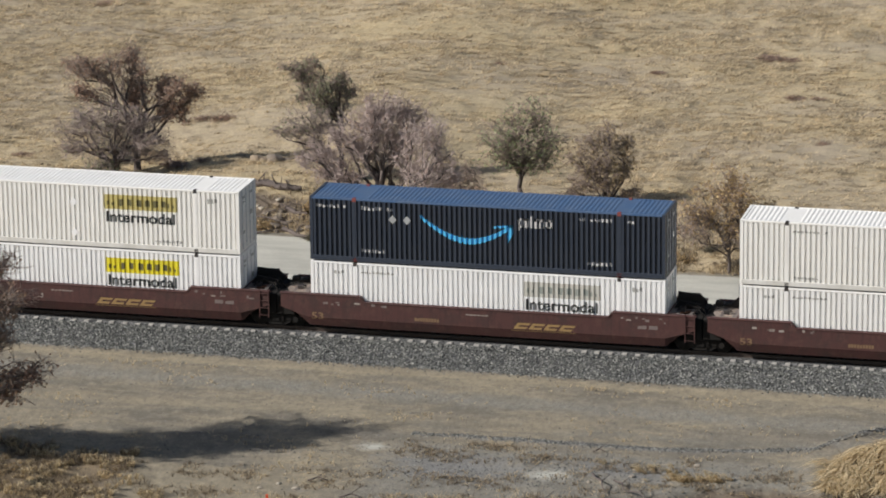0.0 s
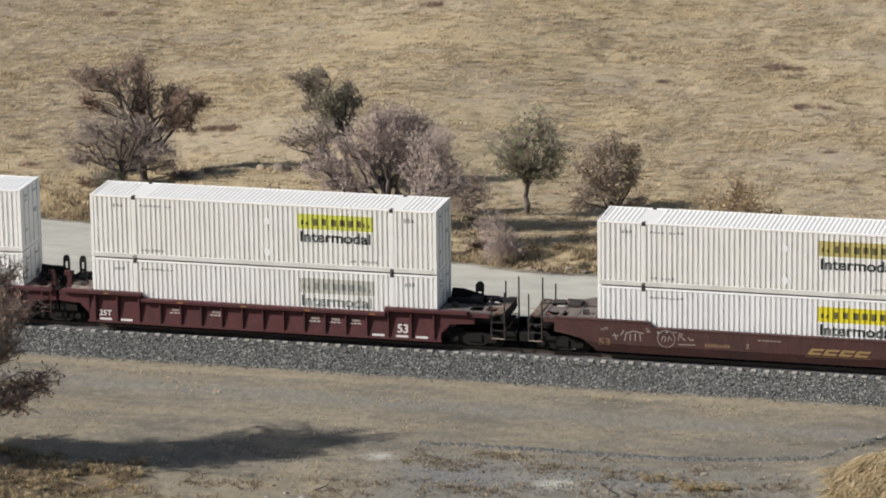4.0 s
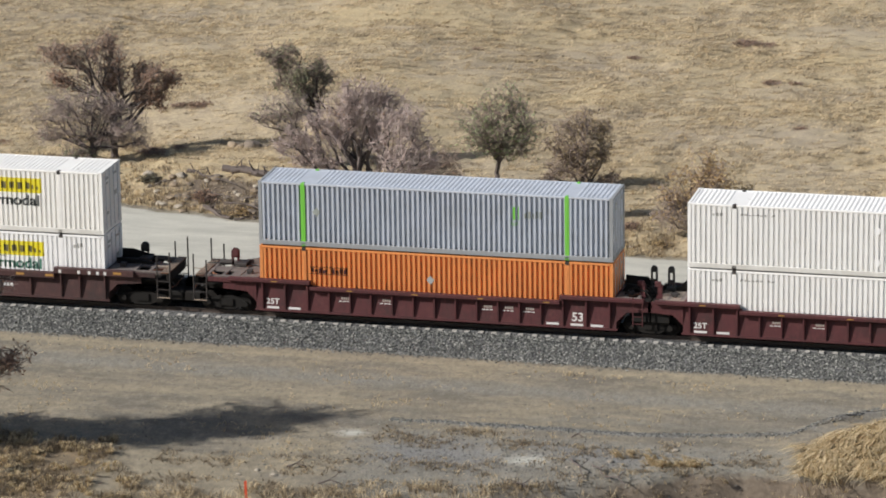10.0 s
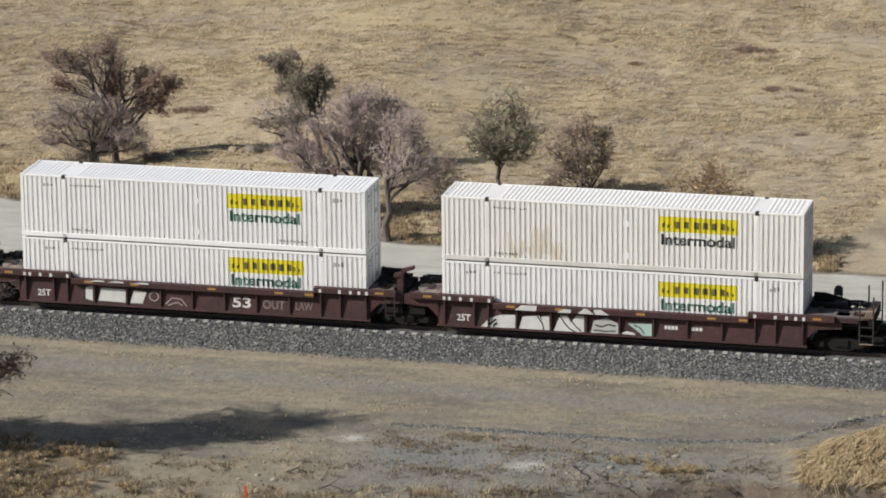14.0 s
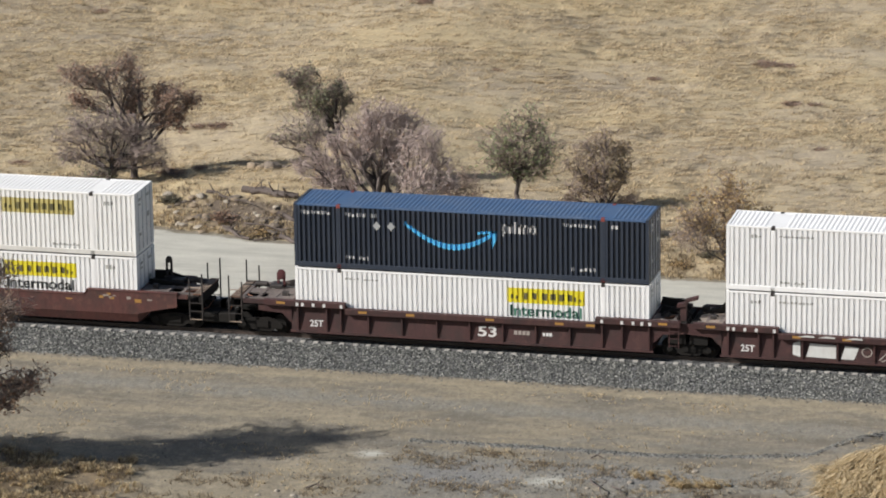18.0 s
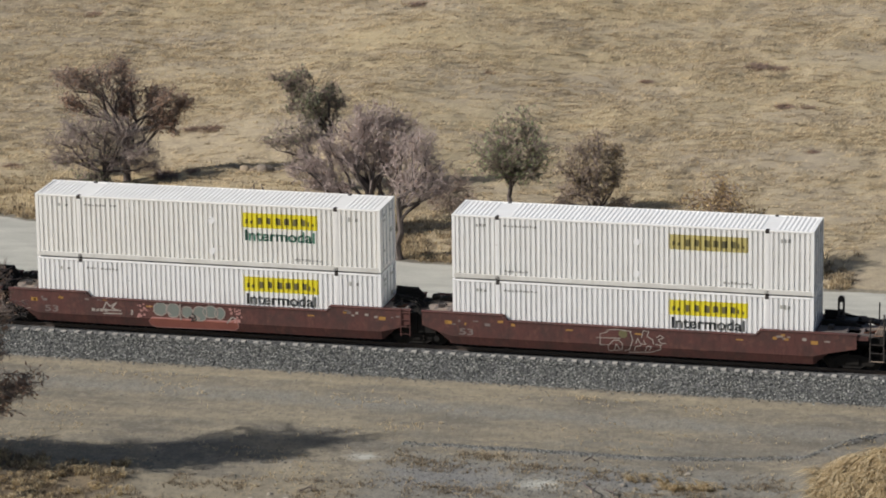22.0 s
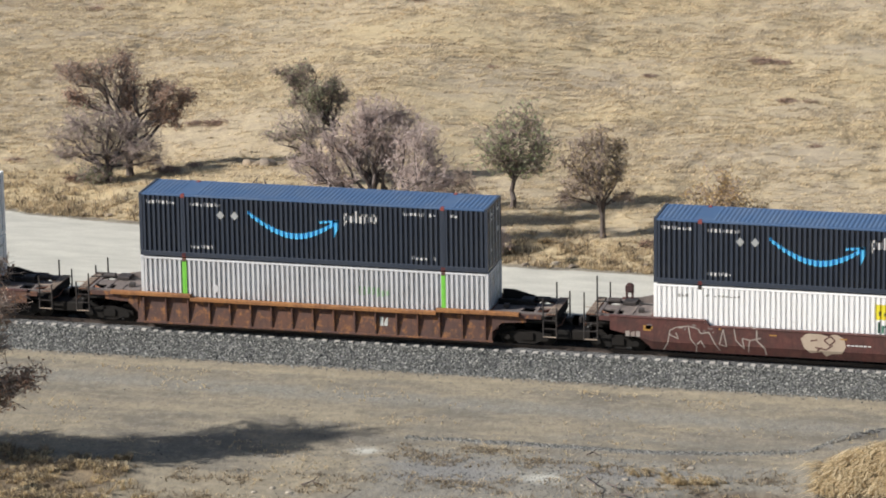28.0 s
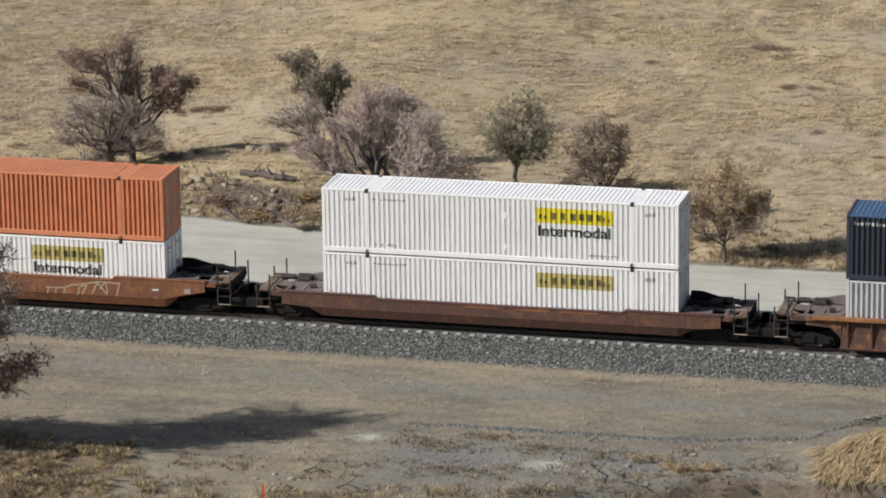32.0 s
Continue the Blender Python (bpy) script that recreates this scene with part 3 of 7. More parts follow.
def build_track():
    m, nt, b = shader("ballast", 0.95)
    v = stretched(nt, 1, 1, 1)
    vo = node(nt, "ShaderNodeTexVoronoi", Scale=13.0)
    nt.links.new(v, vo.inputs["Vector"])
    c = ramp(nt, vo.outputs["Color"], [(0.2, (0.040, 0.041, 0.042)), (0.5, (0.095, 0.096, 0.096)), (0.8, (0.18, 0.18, 0.178))])
    nt.links.new(c, b.inputs["Base Color"])
    bump(nt, b, vo.outputs["Distance"], 0.8, 0.05)
    bed = Buf()
    bed.extrude_x([(-3.45, -1.0), (-1.95, -0.38), (-1.25, -0.36), (-1.12, -0.283), (1.12, -0.283), (1.25, -0.36), (1.95, -0.38), (3.45, -1.0)], -400, 400)
    ballast = tagged(new("ballast_bed", bed.mesh("ballast_bed", m)), "grey crushed stone ballast bed under the track", "ballast", kind="structure")
    rng = random.Random(4)
    st = Buf()
    for i in range(24000):
        x = rng.uniform(-33, 18)
        y = -rng.uniform(1.40, 3.42) if i < 22300 else rng.uniform(0.9, 2.2) if i < 23200 else -3.35 - abs(rng.gauss(0, 0.22))
        a = abs(y)
        z = -0.36 if a < 1.95 else -0.38 - (a - 1.95) * 0.413
        if a > 3.21:
            z = -0.90
        r = rng.uniform(0.030, 0.064)
        ax, ay, az = r * rng.uniform(0.8, 1.5), r * rng.uniform(0.7, 1.2), r * rng.uniform(0.6, 1.0)
        t = rng.uniform(0, 6.28)
        cs, sn = math.cos(t), math.sin(t)
        vs = [(x + cs * px * ax - sn * py * ay, y + sn * px * ax + cs * py * ay, z + 0.012 + pz * az) for px, py, pz in
              ((1, .2, .1), (-1, -.1, .2), (.1, 1, -.1), (-.2, -1, .1), (.3, .1, 1), (-.1, -.2, -1))]
        st.add(vs, [(0, 2, 4), (2, 1, 4), (1, 3, 4), (3, 0, 4), (2, 0, 5), (1, 2, 5), (3, 1, 5), (0, 3, 5)])
    sm = island_mat("ballast_stone", [(0.0, (0.056, 0.058, 0.056)), (0.45, (0.128, 0.131, 0.122)), (0.8, (0.232, 0.233, 0.215)), (1.0, (0.43, 0.428, 0.395))], 0.9, 30, 0.3)
    tagged(part("ballast_stones", st, sm, ballast, "loose grey ballast stones"), kind="stuff")
    loose = Buf()
    for i in range(5200):
        if i < 2200:
            x = rng.uniform(-6, 14)
            y = gravel_line(x) + rng.gauss(0, 0.16)
        elif i < 4200:
            x, y = rng.gauss(0, 5), rng.gauss(-16.5, 1.8)
        else:
            x, y = rng.uniform(-26, 15), rng.uniform(-22, -4)
        r = rng.uniform(0.02, 0.055)
        z = ground_z(x, y)
        t = rng.uniform(0, 6.28)
        cs, sn = math.cos(t) * r, math.sin(t) * r
        loose.add([(x + cs, y + sn, z), (x - sn * 0.8, y + cs * 0.8, z), (x - cs, y - sn, z), (x + sn * 0.8, y - cs * 0.8, z), (x + cs * 0.2, y + sn * 0.2, z + r * 0.9)], [(0, 1, 4), (1, 2, 4), (2, 3, 4), (3, 0, 4)])
    tagged(new("loose_stones", loose.mesh("loose_stones", sm)), "loose grey stones strewn on bare earth", "stones", kind="stuff")
    track = tagged(new("railway_track"), "single railway track with steel rails on concrete sleepers", "railway track", kind="structure")
    track.matrix_world = pose(0, 0, -RAIL_DROP)
    for y in (-0.7525, 0.7525):
        r = Buf()
        r.extrude_x([(y - 0.07, -0.18), (y + 0.07, -0.18), (y + 0.07, -0.165), (y + 0.012, -0.145), (y + 0.012, -0.04), (y + 0.037, -0.03), (y + 0.037, -0.004),
                     (y + 0.028, 0.0), (y - 0.028, 0.0), (y - 0.037, -0.004), (y - 0.037, -0.03), (y - 0.012, -0.04), (y - 0.012, -0.145), (y - 0.07, -0.165)], -400, 400)
        part("rail", r, SHADED_RAIL, track)

    def tie():
        t = Buf()
        return t.extrude_y([(-0.14, -0.38), (0.14, -0.38), (0.11, -0.185), (-0.11, -0.185)], -1.39, 1.39)

    me = shared("sleeper", tie, CONCRETE)
    k = random.Random(8)
    for i in range(130):
        part("sleeper", me, CONCRETE, track, at=pose(-45 + i * 0.61 + k.uniform(-0.02, 0.02), k.uniform(-0.02, 0.02), k.uniform(-0.01, 0.006), 0, 0, k.uniform(-0.6, 0.6)))


build_track()


# ---- containers ----
HALF, WIDE, TALL = 8.077, 1.30, 2.90
PITCH, FACE = 0.23, 1.285      # corrugation of the side walls, and the plane of its crests
FOLD = {"rise": 0.130, "depth": 0.080}   # width of a crest and depth of a fold on the kind of container in hand


def crest(x):
    """Depth of the corrugated wall behind its crests at x."""
    u = (x + 50.0) % PITCH
    rise = FOLD["rise"]
    if u < rise:
        return 0.0
    if u < rise + 0.017:
        return FOLD["depth"] * (u - rise) / 0.017
    if u < PITCH - 0.017:
        return FOLD["depth"]
    return FOLD["depth"] * (PITCH - u) / 0.017


def breaks(x0, x1, step=0.0):
    xs = {round(x0, 4), round(x1, 4)}
    k = math.floor((x0 + 50) / PITCH) - 1
    while k * PITCH - 50 < x1:
        for u in (0, FOLD["rise"], FOLD["rise"] + 0.017, PITCH - 0.017):
            x = round(k * PITCH - 50 + u, 4)
            if x0 < x < x1:
                xs.add(x)
        k += 1
    if step:
        for i in range(1, int((x1 - x0) / step)):
            xs.add(round(x0 + i * step, 4))
    return sorted(xs)


def draped(x0, x1, lo, hi, step=0.0, out=0.004, buf=None, crests=False):
    """A painted shape on the near side wall, between the curves lo(x) and hi(x), following the corrugation."""
    b = buf or Buf()
    xs = breaks(x0, x1, step)
    lo_f = lo if callable(lo) else (lambda x: lo)
    hi_f = hi if callable(hi) else (lambda x: hi)
    vs = []
    for x in xs:
        y = -FACE + crest(x) - out
        vs += [(x, y, lo_f(x)), (x, y, hi_f(x))]
    keep = [i for i in range(len(xs) - 1) if not crests or crest((xs[i] + xs[i + 1]) / 2) < 0.03]
    return b.add(vs, [(2 * i, 2 * i + 2, 2 * i + 3, 2 * i + 1) for i in keep])


TEXTS = {}


def lettering(text, x0, x1, z0, z1, mat, wall=True, plane=None, slant=0.0):
    """Flat letters between x0 and x1; on the corrugated wall they follow its folds."""
    key = (text, x0, x1, z0, z1, mat.name, wall, plane)
    if key in TEXTS:
        return TEXTS[key]
    cu = bpy.data.curves.new("lettering", "FONT")
    cu.body, cu.offset = text, 0.022
    ob = bpy.data.objects.new("lettering", cu)
    scene.collection.objects.link(ob)
    bpy.context.view_layer.update()
    me = bpy.data.meshes.new_from_object(ob.evaluated_get(bpy.context.evaluated_depsgraph_get()))
    bpy.data.objects.remove(ob)
    bm = bmesh.new()
    bm.from_mesh(me)
    ax = [v.co.x for v in bm.verts]
    ay = [v.co.y for v in bm.verts]
    for v in bm.verts:
        v.co = Vector((x0 + (v.co.x - min(ax)) / (max(ax) - min(ax)) * (x1 - x0), 0.0, z0 + (v.co.y - min(ay)) / (max(ay) - min(ay)) * (z1 - z0)))
    if wall:
        for x in breaks(x0, x1)[1:-1]:
            bmesh.ops.bisect_plane(bm, geom=bm.verts[:] + bm.edges[:] + bm.faces[:], plane_co=(x, 0, 0), plane_no=(1, 0, 0))
        for v in bm.verts:
            v.co.y = -FACE + crest(v.co.x) - 0.008
    else:
        for v in bm.verts:
            v.co.z += slant * 2 * math.sin(v.co.x * 2.3)
            v.co.x += slant * math.sin(v.co.x * 3.1)
        bmesh.ops.bisect_plane(bm, geom=bm.verts[:] + bm.edges[:] + bm.faces[:], plane_co=(0, 0, 0.58), plane_no=(0, 0, 1))
        for v in bm.verts:
            v.co.y = plane(v.co.z) - 0.006
    bm.to_mesh(me)
    bm.free()
    me.materials.clear()
    me.materials.append(mat)
    me.name = "lettering"
    TEXTS[key] = me
    return me


def marks(seed, x0, x1, z0, z1, n, gap=0.3):
    """A row of small unreadable bars."""
    b, r = Buf(), random.Random(seed)
    w = (x1 - x0) / n
    for i in range(n):
        if r.random() < 0.06 and 0 < i < n - 1:
            continue
        draped(x0 + i * w, x0 + (i + 1 - gap) * w, z0 + r.choice((0, 0, 0.15)) * (z1 - z0), z1 - r.choice((0, 0, 0.3)) * (z1 - z0), buf=b)
    return b


def side_wall():
    """One corrugated side sheet."""
    b = Buf()
    xs = breaks(-7.93, 7.93)
    vs = []
    for x in xs:
        vs += [(x, -FACE + crest(x), 0.21), (x, -FACE + crest(x), 2.79)]
    return b.add(vs, [(2 * i, 2 * i + 2, 2 * i + 3, 2 * i + 1) for i in range(len(xs) - 1)])


def roof_sheet():
    b, vs, x = Buf(), [], -7.95
    xs = []
    while x < 7.95:
        flat = abs(abs(x) - 6.0) < 0.32
        for u, h in ((0, 0), (0.05, 0.017), (0.11, 0.017), (0.16, 0)):
            xs.append((min(x + u, 7.95), 0.0 if flat else h))
        x += 0.205
    for x, h in xs:
        vs += [(x, -1.20, 2.865 + h), (x, 1.20, 2.865 + h)]
    return b.add(vs, [(2 * i, 2 * i + 2, 2 * i + 3, 2 * i + 1) for i in range(len(xs) - 1)])


def end_wall():
    b, vs = Buf(), []
    ys = []
    y = -1.16
    while y < 1.16:
        ys += [(y, 0), (y + 0.12, 0), (y + 0.15, 0.04), (y + 0.24, 0.04), (y + 0.27, 0)]
        y += 0.29
    for y, d in ys:
        vs += [(-8.05 + d, min(y, 1.16), 0.17), (-8.05 + d, min(y, 1.16), 2.79)]
    return b.add(vs, [(2 * i, 2 * i + 1, 2 * i + 3, 2 * i + 2) for i in range(len(ys) - 1)])


def door_leaf():
    b = Buf()
    b.box(8.02, 8.055, 0.01, 1.15, 0.18, 2.78)
    for z in (0.30, 0.93, 1.56, 2.19):
        b.add([(8.056, 0.10, z), (8.056, 1.06, z), (8.056, 1.06, z + 0.45), (8.056, 0.10, z + 0.45),
               (8.075, 0.14, z + 0.05), (8.075, 1.02, z + 0.05), (8.075, 1.02, z + 0.40), (8.075, 0.14, z + 0.40)],
              [(0, 1, 5, 4), (1, 2, 6, 5), (2, 3, 7, 6), (3, 0, 4, 7), (4, 5, 6, 7)])
    return b


def lock_rod():
    b = Buf().tube([(8.10, 0, 0.14), (8.10, 0, 2.83)], 0.019, 0.019, 6)
    for z in (0.35, 1.1, 2.55):
        b.box(8.055, 8.12, -0.035, 0.035, z, z + 0.06)
    return b


def stacking_post():
    b = Buf().box(-0.10, 0.10, -1.297, -1.24, 0.16, 2.80)
    return b.box(-0.028, 0.028, -1.302, -1.29, 0.4, 2.6)


def casting():
    b = Buf()
    return b.extrude_y([(-0.09, 0.0), (0.09, 0.0), (0.09, 0.13), (0.06, 0.165), (-0.06, 0.165), (-0.09, 0.13)], -1.305, -1.12)


def placard():
    return Buf().extrude_y([(-0.19, 0.0), (0.0, -0.21), (0.19, 0.0), (0.0, 0.21)], -FACE - 0.012, -FACE - 0.002)


FRAME = {
    "bottom_rail": lambda: Buf().box(-7.99, 7.99, -1.305, -1.20, 0.0, 0.215, 0.012),
    "top_rail": lambda: Buf().box(-7.99, 7.99, -1.30, -1.20, 2.79, 2.89, 0.012),
    "corner_post": lambda: Buf().box(-8.077, -7.93, -1.30, -1.16, 0.0, 2.90, 0.012),
    "sill": lambda: Buf().box(-8.07, -7.99, -1.16, 1.16, 0.0, 0.17),
}
FLIP = Matrix.Rotation(math.pi, 4, "Z")


def container(body, roof, label, lower, post=None, cap=None, decor=None, seed=0, frame_mat=None):
    """A 53-foot corrugated container with its base at z = 0; decor paints its near side."""
    root = tagged(new("shipping_container"), label, "shipping container", "containers on the train")
    fm = frame_mat or body
    FOLD["rise"], FOLD["depth"] = (0.130, 0.080) if body in WHITE.values() else (0.100, 0.140) if body in (SILVER, GREY) else (0.110, 0.110)
    wall = part("side_wall", shared("side_wall", side_wall, body), body, root)
    part("side_wall", shared("side_wall", side_wall, body), body, root, at=FLIP)
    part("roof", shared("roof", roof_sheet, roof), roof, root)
    part("end_wall", shared("end_wall", end_wall, body), body, root)
    for at in (Matrix(), FLIP):
        for name in ("bottom_rail", "top_rail"):
            mm = roof if name == "top_rail" and not lower else RAIL_DUST if name == "bottom_rail" and body.name in ("cream_white_paint", "worn_white_paint") else fm
            part(name, shared(name, FRAME[name], mm), mm, root, at=at)
        part("end_sill", shared("end_sill", FRAME["sill"], fm), fm, root, at=at)
        part("end_header", shared("end_header", lambda: Buf().box(-8.07, -7.96, -1.16, 1.16, 2.79, 2.895), fm), fm, root, at=at)
        part("corner_post", shared("corner_post", FRAME["corner_post"], fm), fm, root, at=at)
        part("corner_post", shared("corner_post_far", lambda: Buf().box(-8.077, -7.93, 1.16, 1.30, 0.0, 2.90, 0.012), fm), fm, root, at=at)
        for sx in (-6.02, 6.02):
            p = part("stacking_post", shared("stacking_post", stacking_post, post or body), post or body, root, at=at @ pose(sx, 0, 0))
            part("casting", shared("casting", casting, cap or STEEL), cap or STEEL, p, at=pose(0, 0, 2.742))
            part("casting", shared("casting", casting, cap or STEEL), cap or STEEL, p, at=pose(0, 0, -0.004))
    for s, at in ((1, Matrix()), (-1, Matrix.Diagonal((1, -1, 1, 1)))):
        d = part("door", shared(("door", s), (lambda: mirrored(door_leaf(), s)), body), body, root)
        for y in (0.28, 0.85):
            part("lock_rod", shared("lock_rod", lock_rod, SILVER if body is not NAVY else GREY), SILVER, d, at=pose(0, s * y, 0))
        tag = WHITE_INK if body is NAVY else FAINT_INK
        for q, (z, w, h) in enumerate(((2.42, 0.42, 0.12), (2.22, 0.30, 0.08), (1.45, 0.34, 0.22), (0.80, 0.26, 0.14))):
            if (q + (s > 0)) % 2 or q == 0:
                y0 = s * 0.58
                part("door_mark", shared(("door_mark", s, q), lambda: Buf().box(8.076, 8.080, y0 - w / 2, y0 + w / 2, z, z + h), tag), tag, d)
    if decor:
        decor(root, wall, seed)
    return root


def mirrored(b, s):
    if s < 0:
        b.v = [(x, -y, z) for x, y, z in b.v]
        b.f = [tuple(reversed(f)) for f in b.f]
    return b


def intermodal(panel, ink, word=True, holder=True):
    """The carrier's panel (plain bars) over its one word."""
    def paint_it(root, wall, seed):
        p = part("sign_panel", draped(1.70, 5.18, 1.80, 2.48), panel, wall, "yellow sign panel" if panel is not GHOST else "bleached sign panel")
        ink2 = SIGN_INK if panel is not GHOST else GREY_INK
        for x, h in ((1.84, 0.20), (2.06, 0.14), (4.70, 0.20), (4.92, 0.12)):
            part("sign_bar", draped(x, x + 0.10, 1.98, 1.98 + h, out=0.009), ink2, p)
        x = 2.42
        for k, (w, gap) in enumerate(((0.17, 0.22), (0.20, 0.24), (0.24, 0.15), (0.24, 0.15), (0.24, 0.15), (0.20, 0.0))):
            g = draped(x, x + w, 1.97 + 0.02 * (k % 2), 2.28, out=0.009)
            part("sign_bar", g, ink2, p)
            x += w + gap
        if word:
            part("lettering", lettering("Intermodal", 1.80, 5.05, 1.20, 1.70, ink), ink, wall, "word Intermodal in dark letters")
        small_marks(wall, seed, INK)
        if holder:
            part("placard", shared("placard", placard, WHITE["clean"]), WHITE["clean"], wall, "pale diamond placard", at=pose(0.25, 0, 0.62))
            if seed % 2:
                part("placard", shared("placard", placard, WHITE["clean"]), WHITE["clean"], wall, "pale diamond placard", at=pose(0.25, 0, 2.05))
    return paint_it


def small_marks(wall, seed, ink):
    b = marks(seed, -5.75, -4.2, 2.42, 2.51, 9)
    for x0, x1, z0, z1, n in ((-7.0, -6.5, 2.36, 2.50, 3), (4.1, 5.4, 0.35, 0.46, 8), (6.6, 7.1, 2.30, 2.50, 3), (-5.7, -4.6, 0.34, 0.44, 7)):
        if (seed * 7 + n) % 5:
            b2 = marks(seed + n, x0, x1, z0, z1, n)
            b.add(b2.v, b2.f)
    tagged(part("small_print", b, FAINT_INK if ink is INK else ink, wall, "rows of small number bars"), kind="stuff")


def smile(root, wall, seed):
    lo = lambda x: 1.38 + 0.178 * (x + 0.75) ** 2 - 0.16 * smooth01((1.0 - abs(x + 0.75) / 2.2)) - 0.14
    hi = lambda x: 1.45 + 0.170 * (x + 0.75) ** 2 - 0.10 * smooth01((1.0 - abs(x + 0.75) / 2.2))
    part("curved_band", draped(-2.98, 0.98, lambda x: min(lo(x), hi(x) - 0.02), hi, 0.1), SKY_BLUE, wall, "bright blue curved band with arrow tip")
    a = draped(0.35, 1.22, lambda x: 1.86 + 0.10 * (x - 0.35), lambda x: 1.97 + 0.11 * (x - 0.35), 0.1, 0.008)
    draped(0.98, 1.22, lambda x: 1.22 + 2.2 * max(0, x - 1.02), lambda x: 1.98 + 0.09 * (x - 0.35), 0.04, 0.008, a)
    part("arrow_tip", a, SKY_BLUE, wall)
    x = 1.45
    for w, z0, z1 in ((0.27, 1.83, 2.40), (0.20, 1.98, 2.40), (0.13, 1.98, 2.52), (0.45, 1.98, 2.40), (0.30, 1.98, 2.40)):
        b = Buf()
        draped(x, x + 0.10, z0, z1, out=0.008, buf=b)
        if w > 0.15:
            draped(x + w - 0.09, x + w, 1.98, z1, out=0.008, buf=b)
            draped(x, x + w, z1 - 0.11, z1, out=0.008, buf=b)
        if w > 0.4:
            draped(x + w / 2 - 0.05, x + w / 2 + 0.05, 1.98, z1, out=0.008, buf=b)
        if w in (0.27, 0.30):
            draped(x, x + w, 1.98, 2.07, out=0.008, buf=b)
        part("wordmark_bar", b, WHITE_INK, wall, "white bars of a wordmark")
        x += w + 0.055
    for x in (-4.30, -3.64):
        part("placard", shared("placard", placard, PLACARD), PLACARD, wall, "grey diamond placard", at=pose(x + 0.05, 0, 2.02))
    b = Buf()
    for k, (x0, x1, z0, z1, n) in enumerate(((-7.78, -6.35, 2.42, 2.57, 9), (-5.72, -4.2, 2.38, 2.55, 9), (-5.72, -4.6, 0.42, 0.57, 7), (4.2, 5.75, 2.42, 2.57, 9), (6.4, 6.75, 2.42, 2.58, 2), (4.6, 5.75, 0.42, 0.58, 6))):
        m = marks(seed * 9 + k, x0, x1, z0, z1, n, 0.35)
        b.add(m.v, m.f)
    tagged(part("small_print", b, WHITE_INK, wall, "rows of white number bars"), kind="stuff")


def faded_mark(root, wall, seed):
    tagged(part("faded_mark", marks(seed, 2.1, 3.6, 1.60, 2.0, 7, 0.55), FADED_LIME, wall, "faded green lettering bars"), kind="stuff")
    part("placard", shared("placard", placard, SILVER), SILVER, wall, "pale diamond placard", at=pose(-4.55, 0, 1.55))


def worn_sticker(root, wall, seed):
    """What is left of a lime sticker and its grey lettering."""
    tagged(part("sticker", draped(3.46, 3.86, 1.72, 2.30, crests=True), LIME, wall, "torn lime green sticker"), kind="stuff")
    tagged(part("sticker_rest", marks(seed, 3.48, 3.84, 1.40, 1.58, 2, 0.2), FADED_LIME, wall, "faded green scraps"), kind="stuff")
    tagged(part("faded_mark", marks(seed + 1, 4.10, 4.95, 1.80, 2.12, 5, 0.4), GREY_INK, wall, "faded grey lettering bars"), kind="stuff")
    part("placard", shared("grey_placard", placard, GREY_INK), GREY_INK, wall, "grey diamond placard", at=pose(-5.4, 0, 1.60))


def dark_name(root, wall, seed):
    tagged(part("carrier_name", marks(seed, -5.72, -4.0, 1.74, 1.96, 9, 0.16), MAROON, wall, "dark bars of a carrier name"), kind="stuff")
    for z in (1.68, 1.99):
        part("name_rule", draped(-5.76, -3.98, z, z + 0.035), MAROON, wall)
    part("placard", shared("placard", placard, PLACARD), PLACARD, wall, "grey diamond placard", at=pose(-0.2, 0, 1.7))


# ---- well cars ----
SIDE = 1.50


def SLOPE(z):
    """The near face of a smooth-sided car at height z."""
    return -(SIDE - 0.165 * max(0.0, 0.58 - z) / 0.42)


def RECESS(z):
    """The near side plate between the ribs of a ribbed car at height z."""
    return -(SIDE - 0.06 - 0.11 * (z - 0.21))


def profile_top(x, hi, lo):
    a = abs(x)
    return lo + (hi - lo) * smooth01((a - 5.55) / 0.35)


